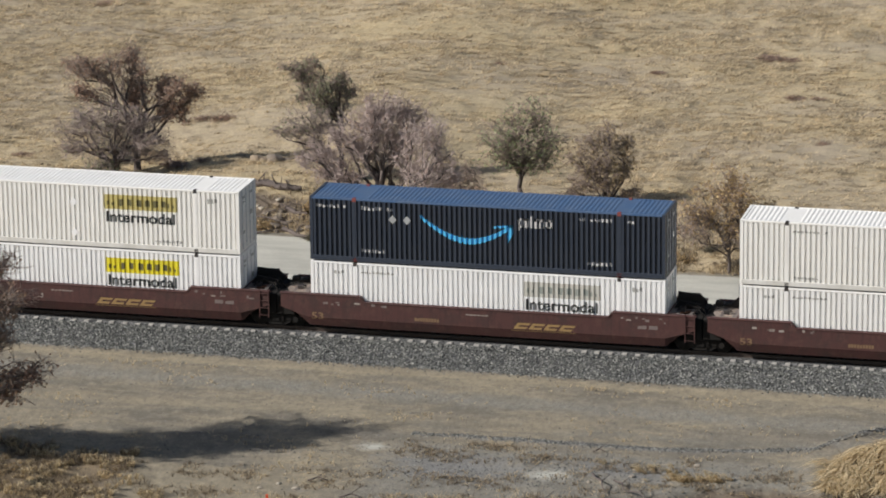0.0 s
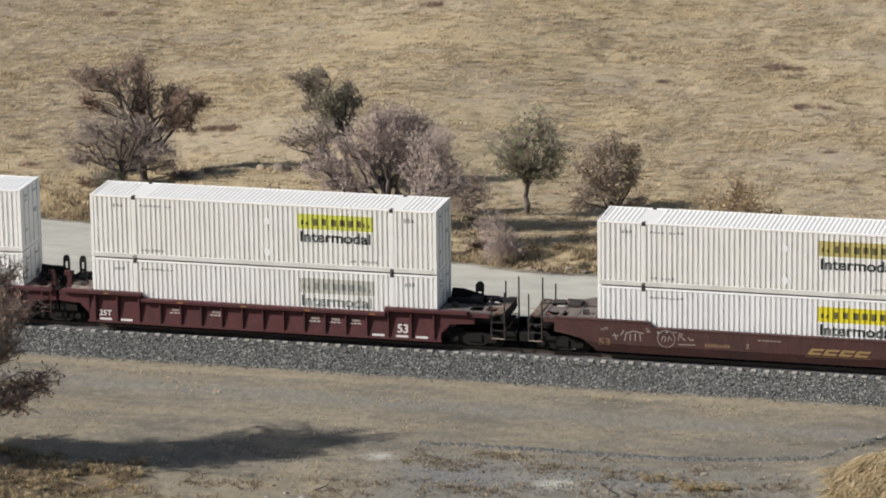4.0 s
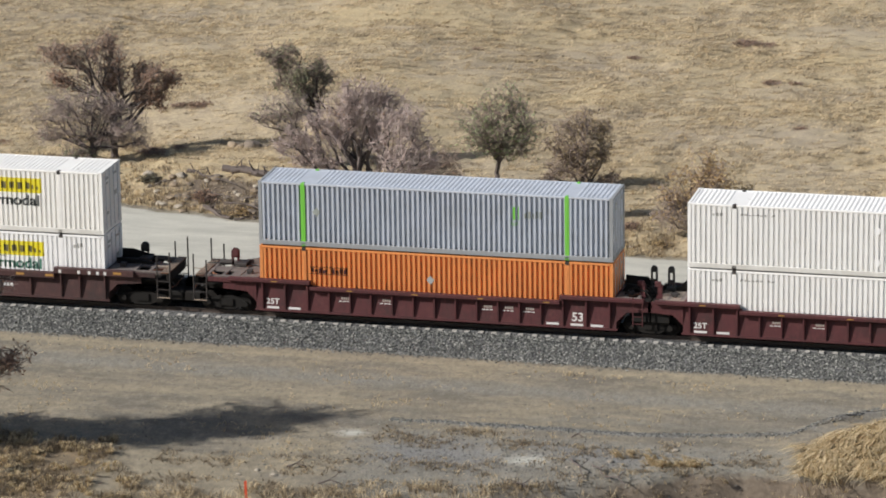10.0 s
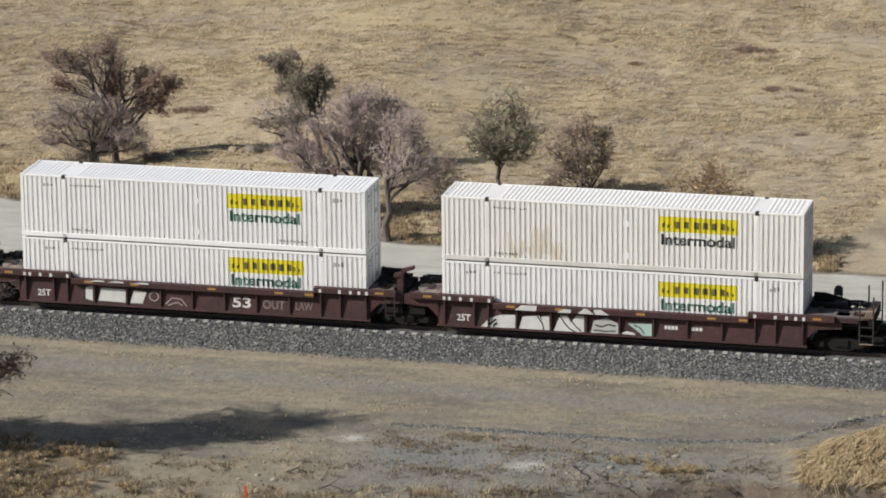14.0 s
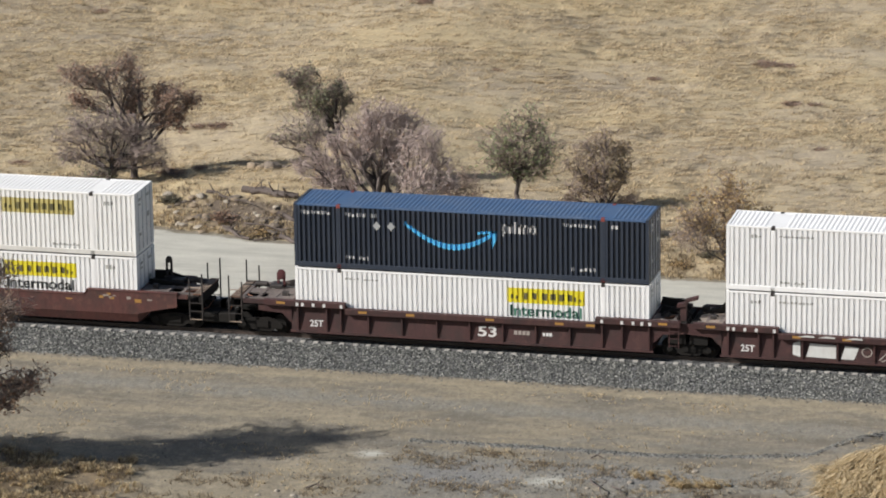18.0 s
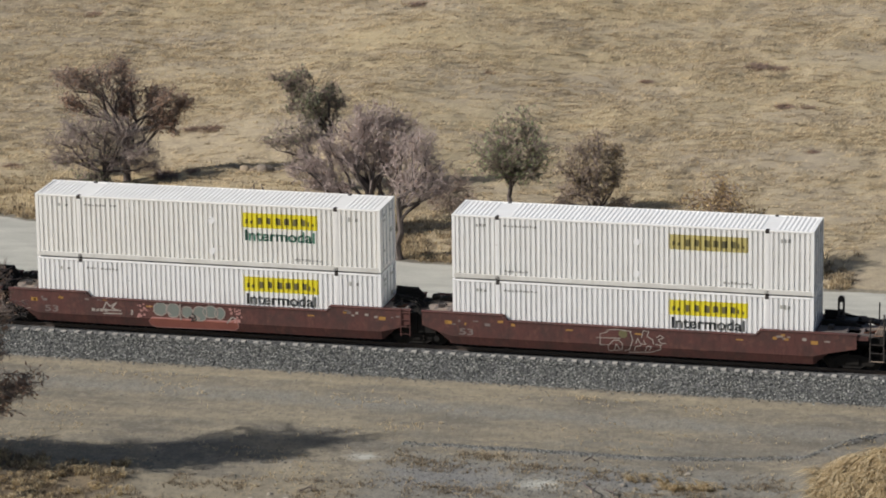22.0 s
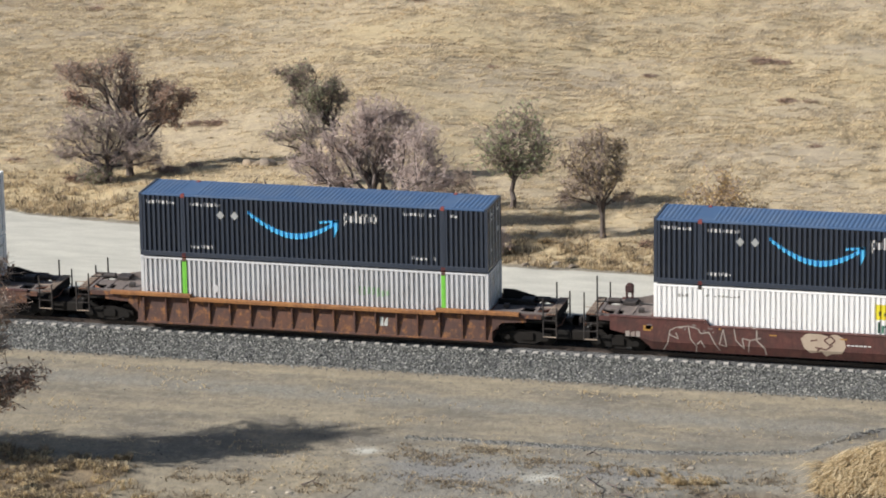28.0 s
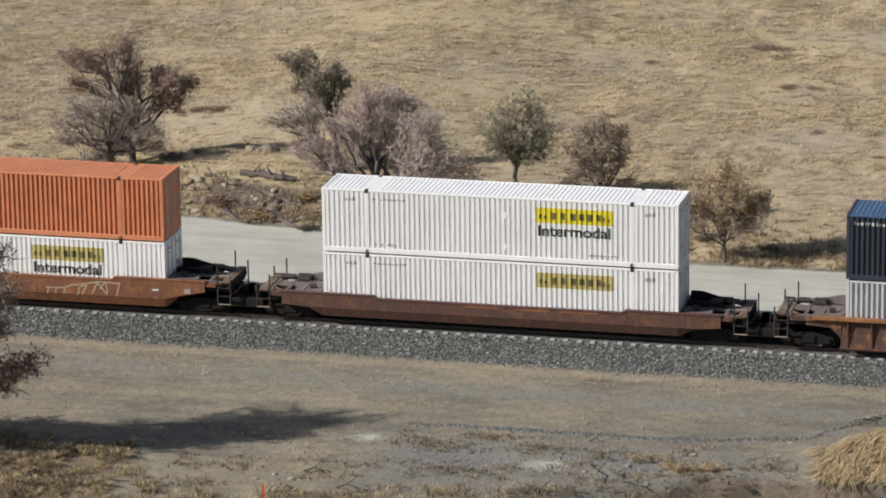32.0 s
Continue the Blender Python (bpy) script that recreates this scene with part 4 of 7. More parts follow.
def ribbed_body(mat, deep, hi, lo, bottom, ribs, root, chord, plate_mat):
    """Side of a ribbed well: top chord, recessed plate, bottom chord and each rib; both sides."""
    for s in (-1, 1):
        plate = Buf()
        xs = [-8.25, -5.9, -5.55, 5.55, 5.9, 8.25]
        plate.add([(x, -s * RECESS(z), z) for x in xs for z in (bottom + 0.05, profile_top(x, hi, lo) - 0.05)],
                  [(2 * i, 2 * i + 2, 2 * i + 3, 2 * i + 1) for i in range(5)])
        part("side_plate", plate, plate_mat, root)
        ch = Buf()
        for x0, x1, z in ((-9.5, -5.72, hi), (5.72, 9.5, hi), (-5.72, 5.72, lo)):
            ch.box(x0, x1, *sorted((s * 1.315, s * (SIDE + 0.085))), z - deep, z, 0.012)
        part("top_chord", ch, chord, root)
        bc = Buf().box(-8.3, 8.3, *sorted((s * (SIDE - 0.16), s * SIDE)), bottom, bottom + 0.09, 0.01)
        part("bottom_chord", bc, mat, root)
        for x in ribs:
            h = profile_top(x, hi, lo) - deep - 0.03 - bottom - 0.09

            def rib():
                y0, y1, y2 = s * (SIDE - 0.20), s * (SIDE - 0.02), s * SIDE
                return Buf().add([(-0.06, y0, 0), (0.06, y0, 0), (0.035, y1, 0), (-0.035, y1, 0), (-0.06, y0, h), (0.06, y0, h), (0.035, y2, h), (-0.035, y2, h)],
                                 [(0, 3, 7, 4), (3, 2, 6, 7), (2, 1, 5, 6)])
            part("rib", shared(("rib", s, round(h, 3)), rib, mat), mat, root, at=pose(x, 0, bottom + 0.09))


def smooth_body(mat, ends, hi, lo, bottom, root, chord, taper=0.8):
    """Side of a smooth-sided well: upright plate over a plate that leans inwards, sloped ends."""
    mid = bottom + 0.42
    for s in (-1, 1):
        b = Buf()
        xs = [-ends[0], -8.75, -8.1, -5.9, -5.5, 5.5, 5.9, 8.1, 8.75, ends[1]]
        vs = []
        for x in xs:
            a = abs(x)
            k = smooth01((a - 8.0) / 1.2)
            z2 = profile_top(x, hi, lo)
            zb = bottom + k * taper
            zm = max(mid, zb + 0.05)
            vs += [(x, s * SIDE, z2), (x, s * SIDE, zm), (x, s * (SIDE - 0.165), zb), (x, s * (SIDE - 0.42), zb)]
        f = []
        for i in range(len(xs) - 1):
            for j in range(3):
                q = (4 * i + j, 4 * i + j + 1, 4 * i + j + 5, 4 * i + j + 4)
                f.append(q if s < 0 else tuple(reversed(q)))
        part("side_plate", b.add(vs, f), mat, root)
        ch = Buf()
        for x0, x1, z in ((-ends[0] - 0.03, -5.75, hi), (5.75, ends[1] + 0.03, hi), (-5.55, 5.55, lo)):
            ch.box(x0, x1, *sorted((s * (SIDE - 0.20), s * (SIDE + 0.025))), z - 0.05, z + 0.012, 0.01)
        for e in (-1, 1):
            ring = [(e * 5.75, hi - 0.05), (e * 5.75, hi + 0.012), (e * 5.55, lo + 0.012), (e * 5.55, lo - 0.05)]
            ch.extrude_y(ring, *sorted((s * (SIDE - 0.20), s * (SIDE + 0.025))))
        part("top_chord", ch, chord, root)


def wheel_pair():
    b = Buf()
    for y in (-0.76, 0.76):
        s = 1 if y > 0 else -1
        b.disc((0, y, 0), "y", 0.42, 0.10, 28)
        b.disc((0, y - s * 0.055, 0), "y", 0.445, 0.03, 28)
        b.disc((0, y + s * 0.055, 0), "y", 0.14, 0.05, 14)
        for j in range(3):
            a = 2 * math.pi * j / 3
            b.box(0.24 * math.cos(a) - 0.03, 0.24 * math.cos(a) + 0.03, *sorted((y, y + s * 0.06)), 0.24 * math.sin(a) - 0.03, 0.24 * math.sin(a) + 0.03)
    return b.tube([(0, -1.0, 0), (0, 1.0, 0)], 0.08, 0.08, 10)


def side_frame():
    b = Buf()
    ring = [(-1.15, 0.36), (-0.95, 0.24), (-0.62, 0.26), (-0.35, 0.12), (0.35, 0.12), (0.62, 0.26), (0.95, 0.24), (1.15, 0.36), (1.12, 0.55), (0.60, 0.66), (0.30, 0.74), (-0.30, 0.74), (-0.60, 0.66), (-1.12, 0.55)]
    b.extrude_y(ring, -1.06, -0.94)
    b.box(-0.30, 0.30, -1.12, -1.05, 0.30, 0.62)
    for x in (-0.87, 0.87):
        b.disc((x, -1.10, 0.42), "y", 0.13, 0.12, 14)
    return b


WHEELS = []


def bogie(root, x, holder_mat=GRIME_SHADE):
    g = part("bogie", Buf().box(x - 0.22, x + 0.22, -1.0, 1.0, 0.42, 0.66, 0.03).disc((x, 0, 0.72), "z", 0.35, 0.14, 18), holder_mat, root, "dark cast steel bogie")
    for at in (pose(x, 0, 0), pose(x, 0, 0) @ FLIP):
        part("side_frame", shared("side_frame", side_frame, holder_mat), holder_mat, g, at=at)
    g.matrix_local = pose(0, 0, -RAIL_DROP)
    for dx in (-0.87, 0.87):
        w = part("wheelset", shared("wheelset", wheel_pair, GRIME_SHADE), GRIME_SHADE, g, "steel wheels on an axle", at=pose(x + dx, 0, 0.42))
        WHEELS.append((w, x + dx, root))


def ladder(root, x, mat):
    b = Buf()
    for dx in (0.0, 0.42):
        b.box(x + dx - 0.02, x + dx + 0.02, -SIDE - 0.06, -SIDE - 0.02, 0.45, 1.75)
    for k in range(4):
        b.tube([(x, -SIDE - 0.05, 0.55 + 0.33 * k), (x + 0.42, -SIDE - 0.05, 0.55 + 0.33 * k)], 0.018, 0.018, 5)
    part("ladder", b, mat, root)


def rod(root, x, y, z0, z1, mat, r=0.034):
    part("handrail_post", Buf().tube([(x, y, z0), (x, y, z1)], r, r, 6), mat, root)


def well_end(root, e, mat, dark, coupled, hi):
    """End of a well car: deck over the bogie, bulkhead, brackets; coupled ends get a draft sill, coupler, posts and steps."""
    reach = 11.1 if coupled else 9.35
    x0, x1 = sorted((e * 8.2, e * reach))
    part("underframe", Buf().box(x0, x1, -1.2, 1.2, hi - 0.50, hi - 0.42), GRIME_SHADE, root, "greasy black underframe")
    d = Buf().box(x0, x1, -0.34, 0.34, hi - 0.14, hi - 0.04, 0.02)
    for s in (-1, 1):
        d.box(x0, x1, *sorted((s * 1.08, s * 1.28)), hi - 0.14, hi - 0.03)
        # sloping gusset plates from the bulkhead down to the sill
        xa, xb = e * 8.22, e * (8.22 + 0.42 * (reach - 8.2))
        d.add([(xa, s * 0.30, hi - 0.02), (xa, s * 1.12, hi - 0.02), (xb, s * 1.12, hi - 0.06), (xb - e * 0.25, s * 0.30, hi - 0.06)], [(0, 1, 2, 3)])
    if coupled:
        d.box(*sorted((e * 8.22, e * 9.55)), -1.27, 1.27, hi - 0.075, hi - 0.055)
    dk = part("end_deck", d, DECK, root, "dusty steel end deck")
    n = 4 if coupled else 2
    for i in range(n):
        xx = x0 + (x1 - x0) * (i + 0.7) / n
        part("cross_beam", shared("cross_beam", lambda: Buf().box(-0.07, 0.07, -1.1, 1.1, -0.10, 0.0, 0.01), DECK), DECK, dk, at=pose(xx, 0, hi - 0.02))
    for s in (-1, 1):
        part("brace", Buf().tube([(e * (reach - 0.2), s * 0.3, hi - 0.08), (e * (reach - 1.0), s * 1.12, hi - 0.08)], 0.06, 0.06, 6), RUST_BROWN, dk)
    part("air_pipe", Buf().tube([(x0, 0.52, hi + 0.02), ((x0 + x1) / 2, 0.62, hi + 0.05), (x1, 0.50, hi - 0.02)], 0.03, 0.03, 6), BLACK, dk)
    part("retaining_valve", Buf().box(e * 8.75 - 0.12, e * 8.75 + 0.12, -0.75, -0.5, hi - 0.04, hi + 0.16, 0.03), STEEL, dk)
    bh = Buf().box(*sorted((e * 8.14, e * 8.22)), -1.3, 1.3, 0.2, hi - 0.02)
    for y in (-0.8, 0, 0.8):
        bh.box(*sorted((e * 8.22, e * 8.42)), y - 0.05, y + 0.05, 0.5, hi - 0.05)
    part("bulkhead", bh, mat, root)
    part("draft_sill", Buf().box(*sorted((e * 8.2, e * (11.3 if coupled else 9.6))), -0.33, 0.33, 0.72, 1.12, 0.03), GRIME_SHADE, root)
    if coupled:
        cp = Buf().box(*sorted((e * 11.2, e * 11.6)), -0.11, 0.11, 0.80, 1.02, 0.02)
        cp.extrude_y([(e * 11.55, 0.72), (e * 11.95, 0.72), (e * 11.95, 1.08), (e * 11.55, 1.08)], -0.24, 0.2)
        part("coupler", cp, dark, root)
        # beam blackened, and a block added below it, for the shade between coupled ends
        beam = Buf().box(*sorted((e * 10.98, e * 11.12)), -1.3, 1.3, hi - 0.42, hi - 0.05, 0.02)
        part("end_beam", beam, GRIME_SHADE, root)
        part("cushion_unit", Buf().box(*sorted((e * 11.0, e * 11.78)), -1.12, 1.12, 0.30, 0.74, 0.05), GRIME_SHADE, root)
        crossover = part("crossover_platform", Buf().box(*sorted((e * 10.72, e * 11.12)), -1.36, 1.36, hi - 0.05, hi - 0.02), RUST_BROWN, root, "rusty crossover platform")
        for q in range(4):
            part("grating_bar", shared("grating_bar", lambda: Buf().box(-0.022, 0.022, -1.36, 1.36, 0.0, 0.03), GRATING), GRATING, crossover, at=pose(e * (10.78 + 0.1 * q), 0, hi - 0.02))
        part("grab_rail", Buf().tube([(e * 11.18, -1.38, hi + 0.30), (e * 10.58, -1.38, hi + 0.30)], 0.022, 0.022, 6), GRATING, root)
        part("uncoupling_lever", Buf().tube([(e * 11.2, -1.35, 0.95), (e * 11.28, -0.8, 0.9), (e * 11.3, -0.1, 1.05)], 0.025, 0.025, 6), RUST_BROWN, root)
        for s in (-1, 1):
            for x, z1 in ((e * 11.18, hi + (0.95 if hi > 1.6 else 0.30)), (e * 10.58, hi + 0.70)):
                rod(root, x, s * 1.38, 0.42, z1, dark, 0.036)
            for k in range(3):
                part("step", Buf().box(*sorted((e * 10.58, e * 11.18)), *sorted((s * 1.35, s * 1.43)), 0.45 + 0.38 * k, 0.475 + 0.38 * k), GRATING if k == 0 else dark, root)
        bogie(root, e * 9.75)
        part("brake_cylinder", Buf().disc((e * 10.2, 0.55, hi + 0.10), "x", 0.13, 0.55, 14), dark, root)
        part("equipment_box", Buf().box(*sorted((e * 9.2, e * 9.75)), 0.25, 0.95, hi - 0.02, hi + 0.15, 0.03), dark, root)
        # right-end gussets get near-black: the container's shadow is put into their colour
        if e > 0:
            for y in (0.78, -0.1):
                part("gusset", Buf().extrude_y([(8.24, hi - 0.08), (10.0, hi - 0.08), (10.0, hi + 0.06), (8.75, hi + (0.40 if y > 0 else 0.2)), (8.24, hi + (0.40 if y > 0 else 0.2))], y, y + 0.14), GRIME_SHADE, root)
        else:
            part("gusset", Buf().extrude_y([(-10.0, hi - 0.08), (-8.24, hi - 0.08), (-8.24, hi + 0.30), (-8.6, hi + 0.30), (-9.7, hi + 0.04)], 0.9, 1.04), DECK, root)
        part("side_sill", Buf().box(*sorted((e * 9.4, e * 10.5)), -SIDE + 0.04, -SIDE + 0.14, hi - 0.26, hi - 0.06, 0.01), mat, root)
        part("side_sill", Buf().box(*sorted((e * 9.4, e * 10.5)), SIDE - 0.14, SIDE - 0.04, hi - 0.26, hi - 0.06, 0.01), mat, root)
    for y in (-0.5, 0.55):
        hose = Buf().tube([(e * (reach - 0.1), y, 0.95), (e * (reach + 0.15), y, 0.7), (e * (reach + 0.4), y, 0.55), (e * (reach + 0.6), y, 0.6)], 0.03, 0.03, 6)
        part("brake_hose", hose, BLACK, root)


def brake_stand(root, x, y, z, mat):
    b = Buf().box(x - 0.17, x - 0.09, y - 0.07, y + 0.07, z, z + 0.62, 0.02)
    b.box(x + 0.09, x + 0.17, y - 0.07, y + 0.07, z, z + 0.62, 0.02)
    b.extrude_y([(x - 0.19, z + 0.40), (x + 0.19, z + 0.40), (x + 0.19, z + 0.74), (x + 0.08, z + 0.84), (x - 0.08, z + 0.84), (x - 0.19, z + 0.70)], y - 0.06, y + 0.06)
    b.disc((x, y - 0.12, z + 0.62), "y", 0.15, 0.05, 18)
    part("brake_stand", b, mat, root)


def load_guide(root, x, y, z, mat):
    """An upright with a slanting plate on its top that guides a container into the next well."""
    b = Buf().box(x - 0.16, x + 0.10, y - 0.10, y + 0.10, z, z + 0.72, 0.02)
    b.extrude_y([(x - 0.30, z + 0.62), (x + 0.12, z + 0.70), (x + 0.12, z + 0.86), (x - 0.30, z + 0.78)], y - 0.16, y + 0.16)
    b.extrude_y([(x + 0.05, z + 0.84), (x + 0.62, z + 1.02), (x + 0.62, z + 1.17), (x + 0.05, z + 1.00)], y - 0.14, y + 0.14)
    part("load_guide", b, mat, root)


def guide_bracket(root, x, y, z, mat):
    """A tall paddle-shaped upright with two lightening holes, between two wells."""
    b = Buf().extrude_y([(x - 0.15, z + 0.95), (x + 0.15, z + 0.95), (x + 0.15, z + 1.12), (x + 0.07, z + 1.24), (x - 0.07, z + 1.24), (x - 0.15, z + 1.12)], y - 0.05, y + 0.05)
    for dx in (-0.11, 0.11):
        b.box(x + dx - 0.045, x + dx + 0.045, y - 0.05, y + 0.05, z, z + 0.96)
    b.box(x - 0.07, x + 0.07, y - 0.05, y + 0.05, z + 0.50, z + 0.62)
    b.box(x - 0.20, x + 0.20, y - 0.14, y + 0.14, z, z + 0.30)
    part("guide_bracket", b, mat, root)


def corner_guide(root, x, y, z, mat):
    """A short upright with a flared head beside a well's end."""
    b = Buf().box(x - 0.10, x + 0.10, y - 0.08, y + 0.08, z, z + 0.82, 0.02)
    b.box(x - 0.22, x + 0.04, y - 0.10, y + 0.10, z + 0.70, z + 0.92, 0.02)
    b.box(x - 0.14, x + 0.14, y - 0.12, y + 0.12, z, z + 0.30)
    part("corner_guide", b, mat, root)


def junction_gear(root, e, hi, mat):
    """Cluttered metalwork over a shared bogie between two units."""
    b = Buf()
    b.box(*sorted((e * 8.9, e * 9.70)), -1.25, 1.25, 0.55, hi - 0.15, 0.03)
    # black masses at the right end carry the container's shadow in their colour
    if e > 0:
        b.extrude_y([(8.24, hi - 0.05), (9.55, hi - 0.05), (9.62, hi + 0.12), (9.30, hi + 0.42), (8.30, hi + 0.50)], 0.55, 0.70)
        b.extrude_y([(8.24, hi - 0.05), (9.35, hi - 0.05), (9.15, hi + 0.24), (8.50, hi + 0.32)], -0.20, -0.05)
        b.box(8.55, 9.2, 0.70, 1.15, hi - 0.05, hi + 0.34, 0.04)
        for q, y in enumerate((-0.75, -0.35, 0.15)):
            b.tube([(8.5, y, hi + 0.02), (8.95, y + 0.1, hi + 0.30 - 0.05 * q), (9.45, y + 0.05, hi + 0.16), (9.75, y, hi - 0.25), (9.85, y - 0.05, hi - 0.55)], 0.045, 0.04, 7)
    else:
        b.extrude_y([(-8.24, hi - 0.03), (-8.24, hi + 0.46), (-8.42, hi + 0.44), (-8.70, hi + 0.16), (-9.05, hi + 0.08), (-9.20, hi - 0.03)], 0.30, 0.75)
        b.box(-9.45, -9.15, 0.35, 0.75, hi - 0.05, hi + 0.20, 0.05)
        b.tube([(-8.6, -0.3, hi), (-9.0, -0.2, hi + 0.14), (-9.5, -0.25, hi + 0.02), (-9.7, -0.3, hi - 0.3)], 0.045, 0.04, 7)
        part("joint_plate", Buf().add([(-8.25, -1.26, hi - 0.025), (-9.10, -1.26, hi - 0.03), (-9.38, -0.55, hi - 0.04), (-9.38, 1.1, hi - 0.04), (-8.25, 1.1, hi - 0.025)], [(0, 4, 3, 2, 1)]), DUST, root, "dusty tan joint plate")
        part("handrail_post", Buf().tube([(-8.48, 0.95, hi - 0.05), (-8.48, 0.95, hi + 0.85)], 0.03, 0.03, 6), mat, root)
    part("articulation_gear", b, mat, root, "greasy articulation metalwork, blackened as if shaded")


def plate_bar(root, x0, x1, z0, z1, mat, label="", name="stencil", y=None, cuts=5, seed=1):
    """A row of stencilled bars on the side plate."""
    r = random.Random(seed)
    deep = y if callable(y) else (lambda z: y) if y is not None else SLOPE
    ya, yb = deep(z0) - 0.005, deep(z1) - 0.005
    w = (x1 - x0) / cuts
    for i in range(cuts):
        a, c = x0 + i * w, x0 + (i + 0.78) * w
        b = Buf().add([(a, ya, z0), (c, ya, z0), (c, yb, z1), (a, yb, z1 - r.choice((0, 0, 0.25)) * (z1 - z0))], [(0, 1, 2, 3)])
        part(name, b, mat, root, label)


def scattered(root, seed, x0, x1, z0, z1, n, mats):
    """Small irregular stencils and tags between x0 and x1 on a smooth side."""
    r = random.Random(seed)
    for i in range(n):
        x, w, h = r.uniform(x0, x1), r.uniform(0.07, 0.26), r.uniform(0.05, 0.13)
        z = r.uniform(z0, z1)
        plate_bar(root, x, x + w / 0.78, z, z + h, r.choice(mats), name="stencil", cuts=1, seed=i)


def halves(s, z0):
    """A closed outline cut along the height z0."""
    for sign in (1, -1):
        out = []
        for (xa, za), (xb, zb) in zip(s, s[1:] + s[:1]):
            if sign * (za - z0) >= 0:
                out.append((xa, za))
            if (za - z0) * (zb - z0) < 0:
                k = (z0 - za) / (zb - za)
                out.append((xa + k * (xb - xa), z0))
        if len(out) > 2:
            yield out


def spray(root, shapes, mat, label, out=0.004, face=SLOPE):
    """Sprayed shapes: each a closed outline in x and z on the side plate."""
    b = Buf()
    for k, s in enumerate(shapes):
        for h in halves([tuple(q) for q in s], 0.58):
            b.add([(x, face(z) - out - 0.0003 * (k % 7), z) for x, z in h], [tuple(range(len(h)))])
    tagged(part("graffiti", b, mat, root, label), kind="stuff")


def stroke(pts, w):
    """Outline quads of a sprayed line."""
    out = []
    for (x0, z0), (x1, z1) in zip(pts, pts[1:]):
        d = math.hypot(x1 - x0, z1 - z0) or 1
        nx, nz = -(z1 - z0) / d * w / 2, (x1 - x0) / d * w / 2
        out.append([(x0 + nx, z0 + nz), (x0 - nx, z0 - nz), (x1 - nx, z1 - nz), (x1 + nx, z1 + nz)])
    return out


def well_car(kind, mat, label, left, right, hi=1.65, lo=1.40, bottom=0.16, chord=None, group="", dark=STEEL, wide_ribs=False, deep=0.15):
    """A well car unit with the rail head at z = 0. left, right: 'couple' (own bogie and coupler), 'share' (its bogie also carries the next unit), 'rest'."""
    root = tagged(new("well_car"), label, "freight wagon", group)
    chord = chord or mat
    if kind == "ribbed":
        ribs = [-7.95, -6.9, -5.85] + [-4.85 + 0.97 * i for i in range(11)] + [5.85, 6.9, 7.95]
        if wide_ribs:
            ribs = [-7.95, -6.6, -5.95, -4.67, -3.12, -1.52, -0.02, 1.5, 3.0, 4.54, 6.0, 6.9, 8.1]
        ribbed_body(mat, deep, hi, lo, bottom, ribs, root, chord, mat)
    else:
        smooth_body(mat, [10.0 if how == "couple" else 9.45 for how in (left, right)], hi, lo, bottom, root, chord, 0.8 if kind == "smooth" else 0.45)
    part("well_floor", Buf().box(-8.2, 8.2, -1.2, 1.2, bottom + 0.02, bottom + 0.10).box(-8.2, 8.2, -0.25, 0.25, bottom + 0.10, bottom + 0.125), dark, root)
    for e, how in ((-1, left), (1, right)):
        well_end(root, e, mat, dark, how == "couple", hi)
        for s in (-1, 1):
            ring = [(e * 8.25, 0.55), (e * 8.7, 1.0), (e * 9.8, 1.08), (e * 9.8, hi - 0.1), (e * 8.25, hi - 0.1)]
            if kind == "ribbed":
                part("end_side_plate", Buf().extrude_y(ring, *sorted((s * (SIDE - 0.16), s * (SIDE - 0.10)))), mat, root)
        if how != "couple":
            junction_gear(root, e, hi, GRIME_SHADE)
            if e > 0:
                ladder(root, 9.02, mat)
        if how == "share":
            bogie(root, e * 9.75)
    return root


# ---- the train, unit by unit from its front ----
OFFSET = [62.37, 42.91, 23.46, 0.0, -19.50, -38.98, -62.47, -82.13, -101.71, -125.33, -144.77, -164.05, -187.66, -211.20, -234.8]
LOWER_Z, UPPER_Z = 0.26, 3.225
MOVING = []


def load(k, car, upper, lower):
    for ob, z in ((car, 0.0), (lower, LOWER_Z), (upper, UPPER_Z)):
        MOVING.append((ob, OFFSET[k], z))


def white(tone, panel, ink, seed, lower=False, word=True, where="upper of two stacked"):
    names = {"clean": "clean white", "cream": "cream-white weathered", "worn": "worn white"}
    sign = {YELLOW.name: "yellow sign", LEMON.name: "faded lemon sign", OLD_YELLOW.name: "dusty yellow sign", GHOST.name: "bleached sign"}[panel.name]
    label = f"{names[tone]} corrugated container with {sign}, {'inside a well car' if lower else 'stacked on another'}"
    return container(WHITE[tone], WHITE[tone], label, lower, decor=intermodal(panel, ink, word), seed=seed)


def navy(seed):
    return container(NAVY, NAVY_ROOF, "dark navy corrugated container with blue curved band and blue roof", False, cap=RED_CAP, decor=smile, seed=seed)


